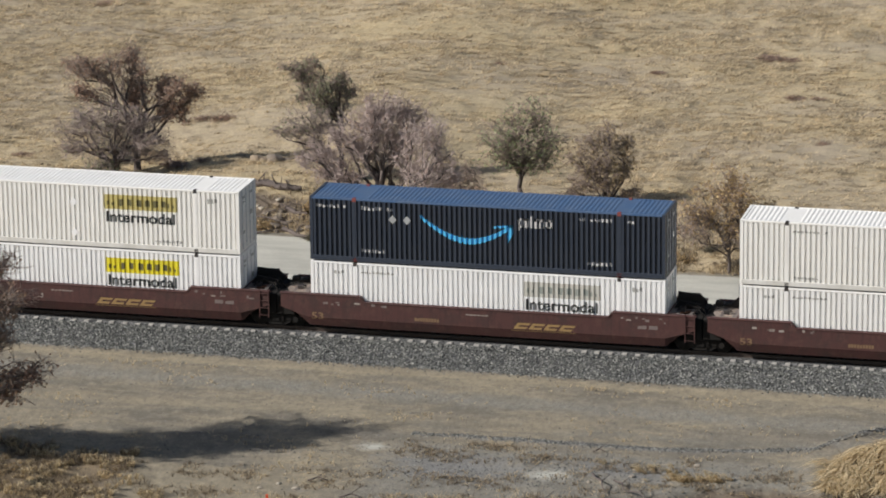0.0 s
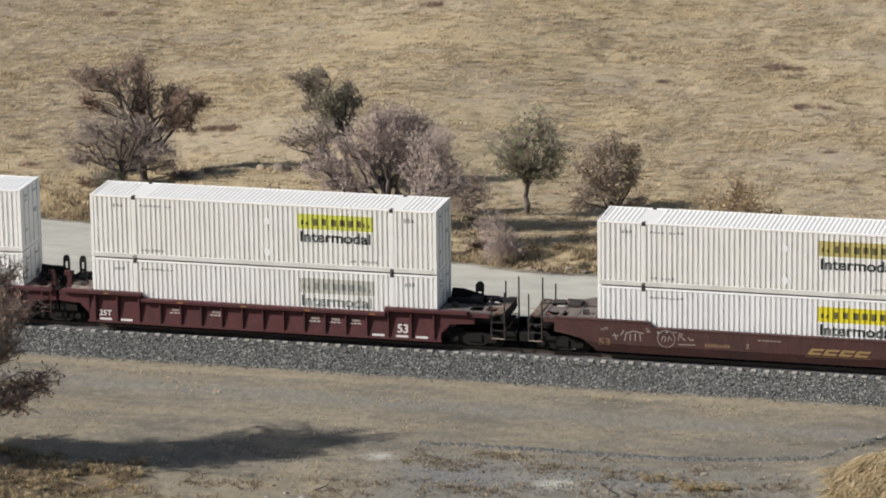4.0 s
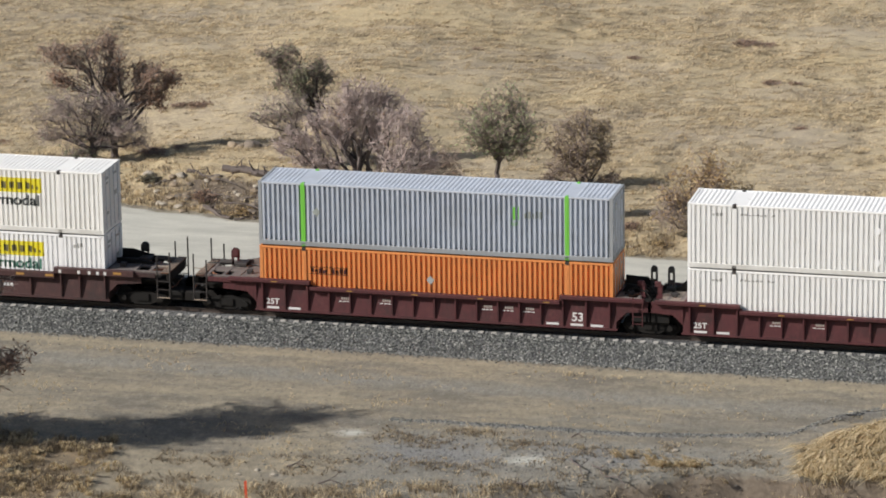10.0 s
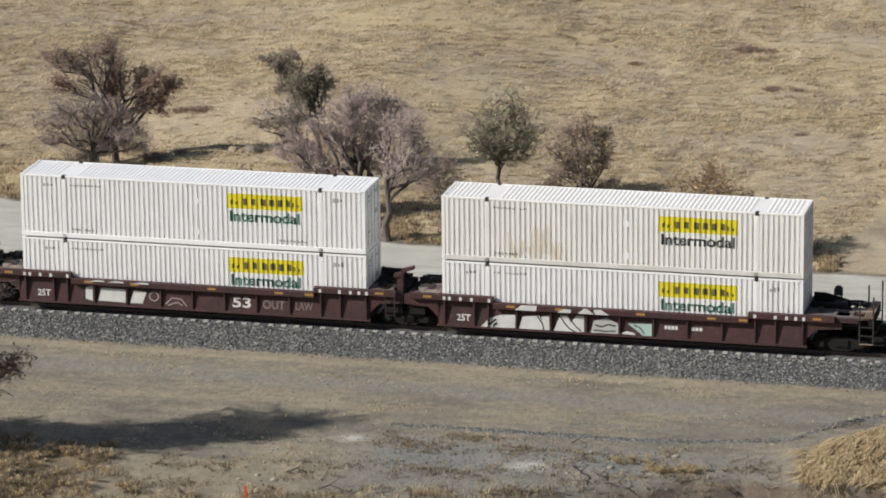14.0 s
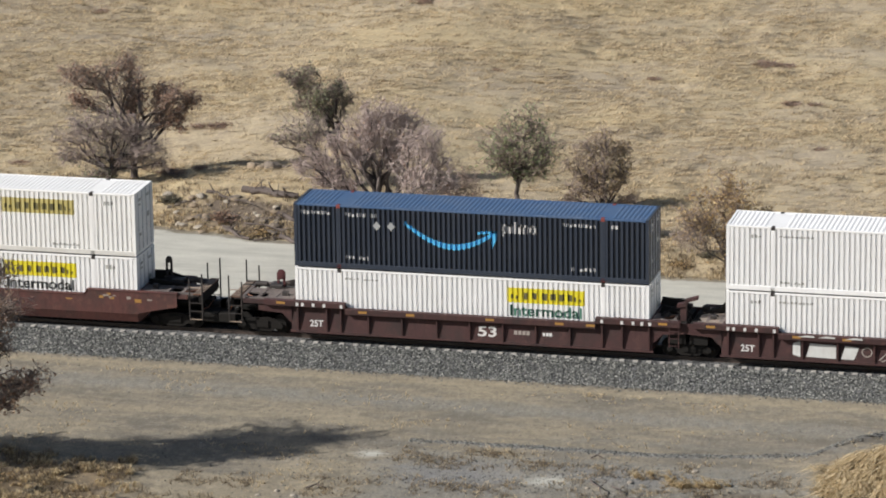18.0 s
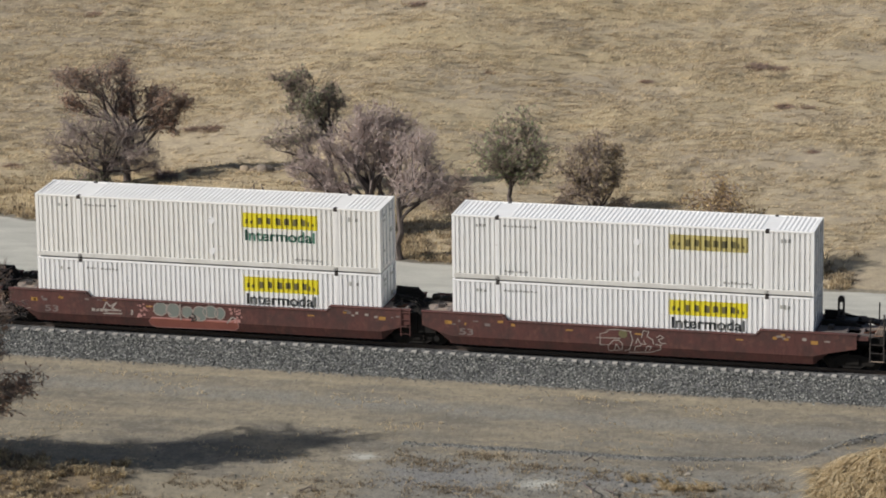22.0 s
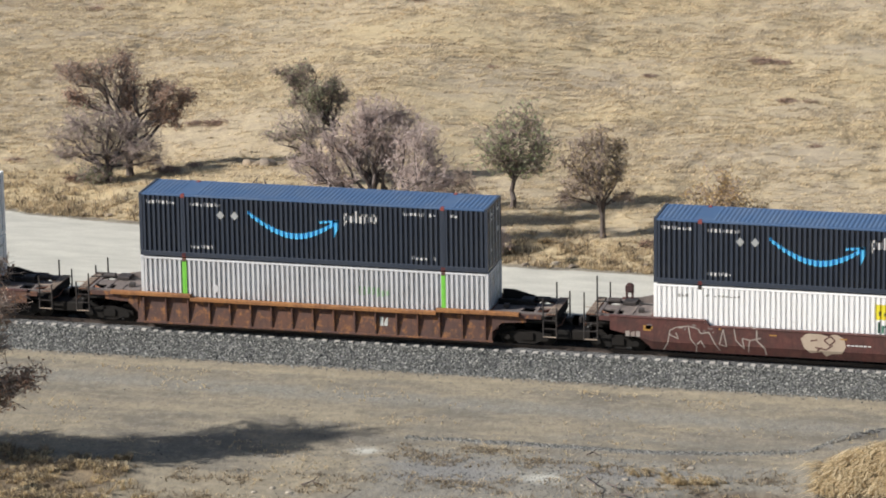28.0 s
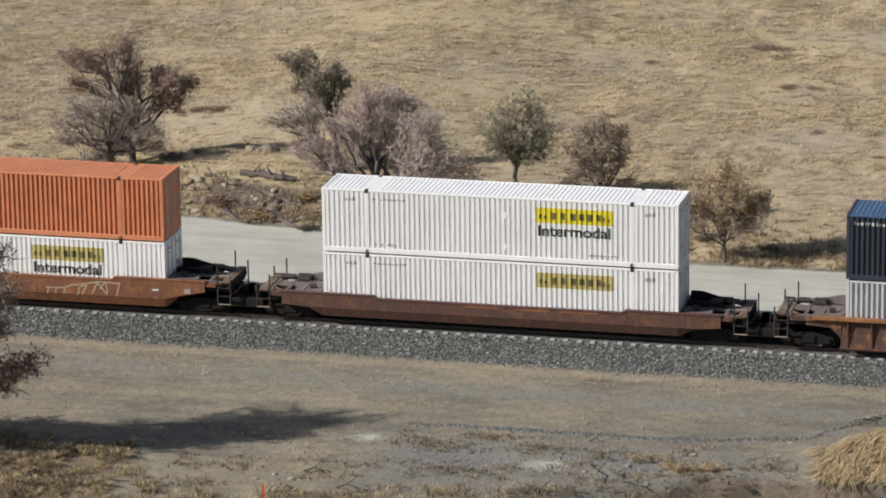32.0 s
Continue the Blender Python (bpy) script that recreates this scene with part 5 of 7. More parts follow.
def build_train():
    a, b, c, d = "three-unit maroon smooth wagon", "three-unit ribbed maroon wagon", "three-unit ribbed brown wagon", "three-unit brown wagon"
    SM, RB = "smooth", "ribbed"
    # leading smooth-sided set
    units = []
    for k, (l, r) in enumerate((("share", "rest"), ("share", "rest"), ("couple", "rest"))):
        car = well_car(SM, BROWN, "red-brown smooth-sided well car with gold lettering", l, r, group=a)
        plate_bar(car, -3.24, -2.10, 0.68, 0.84, DIM_GOLD, "dull gold number bars", seed=k, cuts=9)
        part("lettering", lettering("53", -8.02, -7.47, 0.50, 0.82, DIM_GOLD, False, SLOPE), DIM_GOLD, car, "number 53 in gold")
        shapes = []
        for i in range(4):
            x = 1.28 + i * 0.68
            shapes += [[(x, 0.62), (x + 0.56, 0.62), (x + 0.66, 0.72), (x + 0.1, 0.72)], [(x + 0.14, 0.80), (x + 0.70, 0.80), (x + 0.78, 0.90), (x + 0.2, 0.90)],
                       [(x, 0.62), (x + 0.16, 0.62), (x + 0.36, 0.90), (x + 0.2, 0.90)]]
        shapes.append([(1.2, 0.52), (4.1, 0.54), (4.1, 0.57), (1.2, 0.55)])
        spray(car, shapes, GOLD_INK, "slanting gold bars of a railway emblem")
        scattered(car, 60 + k, 5.9, 8.6, 1.22, 1.42, 7, (CHALK, FAINT_SPRAY, FAINT_SPRAY))
        scattered(car, 70 + k, -8.0, -4.6, 1.18, 1.30, 7, (FAINT_SPRAY, CHALK, FAINT_SPRAY))
        plate_bar(car, -0.89, 0.15, 1.10, 1.15, CHALK, "small stencils", seed=k + 9, cuts=6)
        plate_bar(car, 6.9, 7.9, 0.95, 1.12, FAINT_SPRAY, "faded stencil panel", seed=k + 9, cuts=2)
        if k == 2:
            spray(car, stroke([(-7.38, 0.97), (-7.1, 0.97)], 0.05) + stroke([(-7.29, 1.09), (-7.19, 0.78)], 0.05) + stroke([(-7, 0.98), (-6.86, 1.24)], 0.05) + stroke([(-6.82, 0.74), (-6.77, 1.1), (-6.44, 1.22), (-5.97, 1.13)], 0.05) + stroke([(-6.58, 0.77), (-6.58, 1.07)], 0.05) + stroke([(-6.35, 0.78), (-6.35, 1.11)], 0.05) + stroke([(-6.11, 0.78), (-6.14, 1.09)], 0.05), CHALK, "chalky scrawled graffiti")
            spray(car, stroke([(-4.96 + 0.39 * math.cos(q * 0.35), 0.95 + 0.39 * math.sin(q * 0.35)) for q in range(19)], 0.035) + stroke([(-5.17, 0.82), (-5.12, 1.06), (-4.98, 1.02), (-5.03, 0.82)], 0.04) + stroke([(-4.89, 0.83), (-4.84, 1.07), (-4.7, 0.89)], 0.04) + stroke([(-4.42, 0.91), (-4.37, 1.24), (-4.23, 1.2), (-4.32, 1.06), (-4.09, 0.93)], 0.04) + stroke([(-3.99, 1.07), (-3.88, 0.94), (-3.71, 1)], 0.04) + stroke([(-4.42, 0.72), (-3.66, 0.74)], 0.04) + stroke([(-1.41, 0.88), (-1.31, 0.92), (-1.33, 0.73), (-1.41, 0.75)], 0.04), CHALK, "pale roundel and scrawl")
        units.append(car)
    load(0, units[0], white("cream", GHOST, GREY_INK, 1), white("worn", YELLOW, INK, 2, True))
    load(1, units[1], navy(1), white("clean", GHOST, INK, 4, True))
    load(2, units[2], white("cream", OLD_YELLOW, INK, 5), white("clean", YELLOW, INK, 6, True))
    # ribbed maroon set
    units = []
    for k, (l, r) in enumerate((("share", "couple"), ("share", "rest"), ("couple", "rest"))):
        car = well_car(RB, MAROON, "dark maroon ribbed well car with white stencils", l, r, group=b)
        y = RECESS
        part("lettering", lettering("25T", -7.78, -7.18, 0.48, 0.74, WHITE_INK, False, y), WHITE_INK, car, "stencil 25T in white")
        part("lettering", lettering("53", 6.25, 6.75, 0.48, 0.88, WHITE_INK, False, y), WHITE_INK, car, "number 53 in white")
        for i, x in enumerate((-4.4, -2.5, 2.15, 3.1, 4.05)):
            plate_bar(car, x, x + 0.55, 0.76, 0.80, WHITE_INK, "", seed=i, cuts=3, y=y)
            plate_bar(car, x + 0.1, x + 0.5, 0.86, 0.98, CHALK, "", seed=i + 3, cuts=4, y=y)
        for x in (-7.75, -6.75, 5.1, 6.2, 7.1):
            plate_bar(car, x, x + 0.72, 0.28, 0.38, WHITE_INK, "white reflector strip", "reflector", y=RECESS, cuts=1)
        for x in (-7.5, -4.0, -1.0, 2.0, 5.0):
            plate_bar(car, x, x + 0.35, profile_top(x, 1.65, 1.40) - 0.10, profile_top(x, 1.65, 1.40) - 0.05, AMBER, "amber reflector", "reflector", y=-(SIDE + 0.082), cuts=1)
        units.append(car)
    for unit, x in ((units[0], -9.09), (units[1], 9.62), (units[1], -9.09), (units[2], 9.62)):
        guide_bracket(unit, x, 0.3, 1.5, BLACK)
        corner_guide(unit, x - 0.34, -0.6, 1.35, MAROON)
    brake_stand(units[0], 9.5, 0.9, 1.55, BLACK)
    brake_stand(units[2], -9.82, 0.7, 1.55, MAROON)
    load(3, units[0], white("cream", LEMON, INK, 7), white("worn", GHOST, GREY_INK, 8, True))
    load(4, units[1], white("worn", YELLOW, INK, 9), white("worn", LEMON, PALE_INK, 10, True))
    load(5, units[2], container(GREY, GREY, "blue-grey corrugated container with lime green posts", False, post=LIME, cap=LIME, decor=worn_sticker, seed=3, frame_mat=GREY_RAIL),
         container(ORANGE, ORANGE, "orange corrugated container inside a well car", True, decor=dark_name, seed=5))
    # ribbed brown set
    units = []
    for k, (l, r) in enumerate((("share", "couple"), ("share", "rest"), ("couple", "rest"))):
        car = well_car(RB, DULL, "dull brown ribbed well car with graffiti and white stencils", l, r, group=c, wide_ribs=True, deep=0.26)
        y = RECESS
        part("lettering", lettering("25T", -7.40, -6.78, 0.46, 0.76, WHITE_INK, False, y), WHITE_INK, car, "stencil 25T in white")
        for x in (-8.0, -7.75, -7.25, -6.75, -5.95, 5.95, 6.85, 7.35, 7.75, 8.1):
            plate_bar(car, x, x + 0.16, 1.42, 1.58, WHITE_INK, "white reflector", "reflector", y=-(SIDE + 0.082), seed=3, cuts=1)
        for x in (-8.9, -5.1, -2.9, 0.75, 3.9, 5.3, 8.55):
            plate_bar(car, x, x + 0.50, profile_top(x, 1.65, 1.40) - 0.17, profile_top(x, 1.65, 1.40) - 0.06, AMBER, "amber reflector", "reflector", y=-(SIDE + 0.082), cuts=1)
        if k == 0:
            spray(car, [[(-6.3, 0.24), (-5.96, 0.61), (-5.44, 0.82), (-4.74, 0.86), (-4.74, 0.27), (-5.45, 0.25)], [(-4.58, 0.26), (-4.41, 0.80), (-3.68, 0.90), (-3.43, 0.55), (-3.47, 0.26)],
                        [(-3.42, 0.26), (-3.56, 0.85), (-3.20, 0.92), (-3.18, 0.26)], [(-2.97, 0.26), (-2.86, 0.61), (-2.7, 0.95), (-2.39, 0.97), (-2.24, 0.68), (-2.2, 0.26)],
                        [(-2.2, 0.26), (-2.24, 0.66), (-2.08, 0.83), (-1.98, 0.98), (-1.64, 0.99), (-1.62, 0.27)]], WHITE_SPRAY, "large white graffiti letters", 0.006, RECESS)
            spray(car, [[(-1.32, 0.27), (-1.19, 0.81), (-0.59, 0.95), (-0.10, 0.73), (-0.08, 0.28)]], PALE_SPRAY, "pale grey graffiti letter", 0.006, RECESS)
            spray(car, [[(0.34, 0.77), (1.40, 0.81), (1.42, 0.27), (1.03, 0.27), (0.65, 0.54)]], PALE_MINT, "mint graffiti shape", 0.008, RECESS)
            spray(car, [[(0.02, 0.30), (0.30, 0.44), (0.62, 0.36), (0.70, 0.27)]], WHITE_SPRAY, "small white graffiti patch", 0.008, RECESS)
            spray(car, stroke([(-5.9, 0.35), (-5.75, 0.5), (-5.6, 0.62)], 0.09) + stroke([(-5.75, 0.30), (-5.55, 0.45)], 0.12) + stroke([(-3.75, 0.86), (-3.48, 0.5), (-3.45, 0.26)], 0.06) + stroke([(-2.7, 0.9), (-2.5, 0.62), (-2.3, 0.4), (-2.05, 0.27)], 0.06) + stroke([(-2.3, 0.9), (-2.0, 0.5), (-1.75, 0.3)], 0.06) + stroke([(-1.15, 0.62), (-0.8, 0.56), (-0.55, 0.68), (-0.2, 0.62)], 0.07) + stroke([(-1.2, 0.40), (-0.7, 0.36), (-0.2, 0.40)], 0.06) + stroke([(0.62, 0.72), (0.9, 0.6), (1.1, 0.35)], 0.05), STEEL, "dark strokes in white graffiti", 0.010, RECESS)
            for shape in ([(-4.71, 1.15), (-4.42, 1.39), (-3.72, 1.39), (-3.75, 1.15)], [(-2.8, 1.15), (-2.5, 1.33), (-2.18, 1.31), (-2.19, 1.15)], [(-1.88, 1.15), (-1.6, 1.39), (-1.45, 1.39), (-1.14, 1.15)], [(-1.18, 1.36), (-0.85, 1.39), (-0.45, 1.15), (-1.08, 1.15)]):
                spray(car, [shape], WHITE_SPRAY, "white graffiti on the chord", 0.092, lambda z: -SIDE)
            plate_bar(car, 1.98, 2.60, 0.62, 0.78, WHITE_INK, "small number bars", seed=2, cuts=4, y=y)
            plate_bar(car, 3.18, 3.70, 0.62, 0.77, WHITE_INK, "small number bars", seed=4, cuts=3, y=y)
        else:
            x0 = 0.35 if k == 2 else 1.86
            part("lettering", lettering("53", x0, x0 + 0.85, 0.45, 0.92, WHITE_INK, False, y), WHITE_INK, car, "number 53 in white")
            if k == 1:
                spray(car, [[(-5.1, 0.45), (-5.1, 0.95), (-4.78, 1.05), (-4.76, 0.35)], [(-4.5, 0.38), (-4.35, 0.98), (-3.2, 0.95), (-3.2, 0.36)], [(-2.98, 0.36), (-2.8, 0.95), (-2.2, 0.9), (-2.4, 0.36)]], WHITE_SPRAY, "white graffiti letters", 0.006, RECESS)
                spray(car, stroke([(-1.85 + 0.22 * math.cos(q * 0.63), 0.72 + 0.2 * math.sin(q * 0.63)) for q in range(11)], 0.05) + stroke([(-1.3, 0.4), (-1.0, 0.7), (-0.55, 0.66), (-0.3, 0.36)], 0.05) + stroke([(-1.2, 0.35), (-0.75, 0.52), (-0.5, 0.38)], 0.05), CHALK, "graffiti outlines", 0.008, RECESS)
                for x in (-4.6, -3.7, -2.5):
                    spray(car, [[(x - 0.3, 1.31), (x + 0.1, 1.395), (x + 0.45, 1.38), (x + 0.5, 1.31)]], WHITE_SPRAY, "white graffiti on the chord", 0.092, lambda z: -SIDE)
                part("lettering", lettering("OUT", 3.28, 4.32, 0.46, 0.86, FAINT_SPRAY, False, y), FAINT_SPRAY, car, "faint sprayed word OUT")
                part("lettering", lettering("LAW", 4.80, 5.62, 0.48, 0.86, FAINT_SPRAY, False, y), FAINT_SPRAY, car, "faint sprayed word LAW")
            else:
                plate_bar(car, 2.0, 2.75, 0.62, 0.80, CHALK, "small number bars", seed=2, cuts=4, y=y)
                plate_bar(car, 3.3, 3.75, 0.62, 0.77, WHITE_INK, "small number bars", seed=4, cuts=3, y=y)
        units.append(car)
    brake_stand(units[0], 9.3, 0.9, 1.55, BLACK)
    load_guide(units[1], 9.55, -0.75, 1.50, DULL)
    load_guide(units[2], 9.55, -0.75, 1.50, DULL)
    brake_stand(units[2], -9.3, 0.6, 1.6, MAROON)
    stained = white("cream", YELLOW, INK, 11)
    tagged(part("rust_stain", draped(-5.1, -2.6, lambda x: 0.3 + 0.25 * math.sin(x * 7.0), lambda x: 1.2 + 0.5 * math.sin(x * 3.1) + 0.3 * math.sin(x * 11.0), 0.08, crests=True), STAIN, stained, "faint yellow-brown rust stain"), kind="stuff")
    load(6, units[0], stained, white("clean", YELLOW, GREEN_INK, 12, True))
    load(7, units[1], white("clean", YELLOW, GREEN_INK, 13), white("clean", YELLOW, GREEN_INK, 14, True))
    load(8, units[2], navy(2), white("clean", YELLOW, GREEN_INK, 16, True))
    # smooth brown set with graffiti
    units = []
    for k, (l, r) in enumerate((("share", "couple"), ("share", "rest"), ("couple", "rest"))):
        car = well_car(SM, OXIDE, "oxide-brown smooth-sided well car covered in faded graffiti", l, r, group=d)
        scattered(car, 80 + k, 5.9, 8.8, 1.20, 1.42, 9, (CHALK, FAINT_SPRAY, AMBER, CHALK))
        scattered(car, 90 + k, -8.6, -4.6, 1.10, 1.34, 8, (CHALK, FAINT_SPRAY, FAINT_SPRAY, AMBER))
        if k < 2:
            part("lettering", lettering("53", -7.75, -7.10, 0.66, 0.96, FAINT_SPRAY, False, SLOPE), FAINT_SPRAY, car, "faded number 53")
        for x in (-8.4, -2.9, 0.2, 4.7, 8.0):
            plate_bar(car, x, x + 0.4, 1.12, 1.28 if abs(x) > 6 else 1.18, AMBER, "amber reflector", "reflector", cuts=1)
        if k == 0:
            spray(car, stroke([(-1.36, 0.55), (-1.36, 1.06), (-1.02, 1.17), (-1.07, 1.25), (-0.52, 1.31), (0.07, 1.24)], 0.04) + stroke([(-1.36, 0.55), (-0.98, 0.58)], 0.04) + stroke([(-1.53, 0.88), (-0.43, 0.91)], 0.04) + stroke([(-0.98, 0.28), (-1.02, 0.49), (-0.77, 0.8), (-0.52, 0.82), (-0.35, 0.66), (-0.39, 0.36), (-0.73, 0.3), (-0.98, 0.28)], 0.04) + stroke([(-0.73, 0.34), (-0.64, 0.64), (-0.48, 0.4)], 0.04) + stroke([(-0.01, 1.23), (0.11, 0.86), (-0.06, 0.38), (-0.27, 0.33)], 0.04), CHALK, "white bubble-letter graffiti outline")
            spray(car, stroke([(0.24, 0.7), (0.32, 0.96), (0.45, 0.71), (0.7, 0.69), (0.58, 0.89)], 0.04) + stroke([(0.49, 0.97), (0.58, 1.32), (0.83, 1.29), (0.74, 1.07), (1, 0.92), (1.04, 0.71)], 0.04) + stroke([(1.17, 1.02), (1.33, 1.15), (1.5, 1.04), (1.25, 0.94), (1.38, 0.77), (1.59, 0.79)], 0.04) + stroke([(-0.1, 0.25), (0.32, 0.28), (0.91, 0.32), (1.33, 0.48), (1.38, 0.69), (1.12, 0.72)], 0.04) + stroke([(0.16, 0.35), (0.24, 0.57), (0.49, 0.63)], 0.04) + stroke([(0.66, 0.35), (0.74, 0.61), (0.95, 0.62), (0.83, 0.4)], 0.04), CHALK, "white bubble-letter graffiti outline")
            spray(car, [[(-0.33 + 0.2 * math.cos(q * 0.52), 1.12 + 0.2 * math.sin(q * 0.52)) for q in range(12)]], SIGN_INK, "dull gold sprayed disc")
        elif k == 1:
            band = [(-2.8, 0.44), (-2.64, 0.64), (1.08, 0.66), (1.41, 0.79), (1.43, 0.37), (1.25, 0.21), (-2.47, 0.15), (-2.72, 0.24)]
            spray(car, [band], RED_SPRAY, "faded red graffiti band")
            spray(car, stroke(band + band[:1], 0.05), PINK_SPRAY, "pale outline of a graffiti band")
            shapes, rings, dots, r = [], [], [], random.Random(7)
            for x, z, a, h in ((-2.22, 1.06, 0.33, 0.33), (-1.60, 1.03, 0.32, 0.35), (-0.95, 0.98, 0.28, 0.26), (0.15, 1.04, 0.36, 0.28), (0.58, 1.0, 0.25, 0.27), (-0.35, 0.95, 0.34, 0.36)):
                ring = [(x + a * r.uniform(0.9, 1.1) * math.cos(q * 0.4488), z + h * r.uniform(0.88, 1.1) * math.sin(q * 0.4488)) for q in range(14)]
                shapes.append(ring)
                rings += stroke(ring + ring[:1], 0.05)
            spray(car, shapes, MINT_SPRAY, "grey-green bubble graffiti", 0.008)
            rings += stroke([(-1.9, 1.3), (-1.95, 1.0), (-1.7, 0.8)], 0.06) + stroke([(-1.28, 1.35), (-1.3, 0.85), (-1.25, 0.6)], 0.07) + stroke([(-0.9, 0.75), (-0.6, 0.85), (-0.35, 0.7), (-0.6, 0.6)], 0.07) + stroke([(0.9, 0.55), (1.15, 0.85), (1.35, 0.8)], 0.06)
            spray(car, rings, CHALK, "pale outlines of bubble graffiti", 0.014)
            spray(car, stroke([(-0.75, 0.95), (-0.55, 0.78), (-0.75, 0.62)], 0.06) + stroke([(-0.5, 0.66), (-0.8, 0.55)], 0.05), STEEL, "dark sprayed tag", 0.02)
            for i in range(46):
                x, z, q = r.choice((-1, 1)) * r.uniform(0.0, 0.6), r.uniform(0.62, 1.28), r.uniform(0.03, 0.07)
                x += -2.7 if x < 0 else 1.0
                dots.append([(x + q * math.cos(j * 1.05), z + q * math.sin(j * 1.05)) for j in range(6)])
            spray(car, dots, PINK_SPRAY, "pink sprayed dots")
            spray(car, stroke([(-4.99, 0.78), (-4.79, 1.25), (-4.62, 1.05), (-4.29, 1.25), (-4.54, 0.97), (-4.17, 0.87)], 0.06) + stroke([(-4.95, 0.7), (-4.04, 0.73)], 0.06) + stroke([(-4.87, 0.87), (-4.09, 0.87)], 0.06) + stroke([(-3.63, 0.9), (-3.53, 0.9), (-3.63, 0.73), (-3.53, 0.74)], 0.06), CHALK, "small white scrawl")
            plate_bar(car, -5.5, -4.7, 0.78, 0.92, CHALK, "number bars", cuts=4)
        else:
            part("lettering", lettering("CULPRIT", 4.2, 7.65, 0.42, 1.24, CREAM_SPRAY, False, SLOPE, -0.03), CREAM_SPRAY, car, "cream sprayed word")
            spray(car, stroke([(-7.64, 0.15), (-7.41, 0.55), (-7.32, 1.12), (-7.04, 1.28), (-6.49, 1.36), (-6.12, 1.28)], 0.05) + stroke([(-7.32, 0.93), (-6.95, 0.76), (-7.04, 1.04)], 0.05) + stroke([(-6.49, 1.31), (-6.4, 0.8), (-6.12, 0.44), (-6.17, 0.15)], 0.05) + stroke([(-6.08, 1.29), (-5.94, 1.06), (-5.57, 1.13)], 0.05) + stroke([(-6.12, 0.53), (-5.94, 0.73), (-5.76, 0.41)], 0.065), CHALK, "tall white scrawled graffiti")
            spray(car, stroke([(-5.57, 1.13), (-5.39, 0.76), (-5.11, 0.31)], 0.05) + stroke([(-5.11, 0.59), (-4.95, 1.31), (-4.79, 0.52), (-5.07, 0.6)], 0.05) + stroke([(-4.47, 1.39), (-4.38, 0.83), (-4.01, 0.47), (-4.1, 0.94), (-3.74, 0.87)], 0.05) + stroke([(-3.83, 0.29), (-3.78, 0.86), (-3.28, 0.99)], 0.05) + stroke([(-3.74, 1.53), (-3.46, 1.35), (-3.46, 0.88), (-3.1, 0.53), (-3.05, 0.2)], 0.065), CHALK, "tall white scrawled graffiti")
            spray(car, [[(-1.53, 1.08), (-1.29, 1.32), (-0.8, 1.39), (-0.31, 1.24), (-0.01, 1.39), (0.38, 1.18), (0.46, 0.79), (0.28, 0.48), (-0.16, 0.44), (-0.4, 0.3), (-0.6, 0.53), (-1.09, 0.43), (-1.38, 0.69)]], CREAM_SPRAY, "pale cream graffiti patch")
            spray(car, stroke([(-1.09, 1), (-0.8, 1.07)], 0.06) + stroke([(-0.89, 0.72), (-0.4, 0.64), (-0.11, 0.86)], 0.06) + stroke([(-0.5, 1.08), (-0.21, 1.25), (-0.01, 1.06), (-0.26, 0.85), (-0.5, 1.08)], 0.06) + stroke([(-0.8, 0.57), (-0.6, 0.73)], 0.06), OXIDE, "brown strokes on a pale patch", 0.01)
            spray(car, stroke([(3.22, 1.29), (3.32, 0.9), (3.57, 0.66)], 0.07) + stroke([(3.37, 1.34), (3.52, 0.96)], 0.07) + stroke([(3.57, 0.71), (3.76, 1.07), (3.96, 1.38)], 0.07) + stroke([(3.67, 1.31), (3.62, 0.91)], 0.07) + stroke([(2.73, 1.01), (2.88, 1.07), (2.78, 0.92)], 0.07), FAINT_INK, "grey sprayed strokes")
            plate_bar(car, -8.5, -8.05, 1.05, 1.3, AMBER, "amber reflector", "reflector", cuts=1)
            plate_bar(car, -9.3, -8.6, 0.75, 1.0, CHALK, "small stencils", cuts=3)
            plate_bar(car, 0.5, 1.6, 0.86, 0.92, WHITE_INK, "small stencils", cuts=6)
        units.append(car)
    guide_bracket(units[0], 9.0, 0.6, 1.55, STEEL)
    brake_stand(units[2], -9.6, 0.9, 1.65, DULL)
    load(9, units[0], white("worn", OLD_YELLOW, INK, 17, word=False), white("clean", YELLOW, INK, 18, True))
    load(10, units[1], white("cream", YELLOW, GREEN_INK, 19), white("clean", YELLOW, INK, 20, True))
    load(11, units[2], navy(3), white("clean", YELLOW, GREEN_INK, 22, True))
    # single rusty ribbed car
    car = well_car(RB, RUST_CAR, "rusty orange ribbed well car with bright rust-orange top chords", "couple", "couple", hi=1.52, lo=1.38, bottom=0.08, chord=RUST)
    plate_bar(car, 3.1, 3.5, 0.55, 0.95, PALE_SPRAY, "faded paint patch", y=RECESS, cuts=2)
    load(12, car, navy(4), container(SILVER, SILVER, "pale grey corrugated container with lime green posts", True, post=LIME, cap=RUST_RED, decor=faded_mark, seed=6))
    car = well_car("low", RUST_RED, "rust-brown low smooth-sided well car", "couple", "couple", hi=1.28, lo=1.16, bottom=0.20, chord=OXIDE)
    plate_bar(car, -1.5, 5.0, 1.02, 1.10, RUST, "worn ochre rubbing strip", cuts=3)
    load(13, car, white("clean", YELLOW, INK, 23), white("clean", OLD_YELLOW, INK, 24, True, word=False))
    car = well_car(SM, RUST_BRIGHT, "rust-orange smooth-sided well car with pale graffiti", "couple", "couple", hi=1.5, lo=1.35)
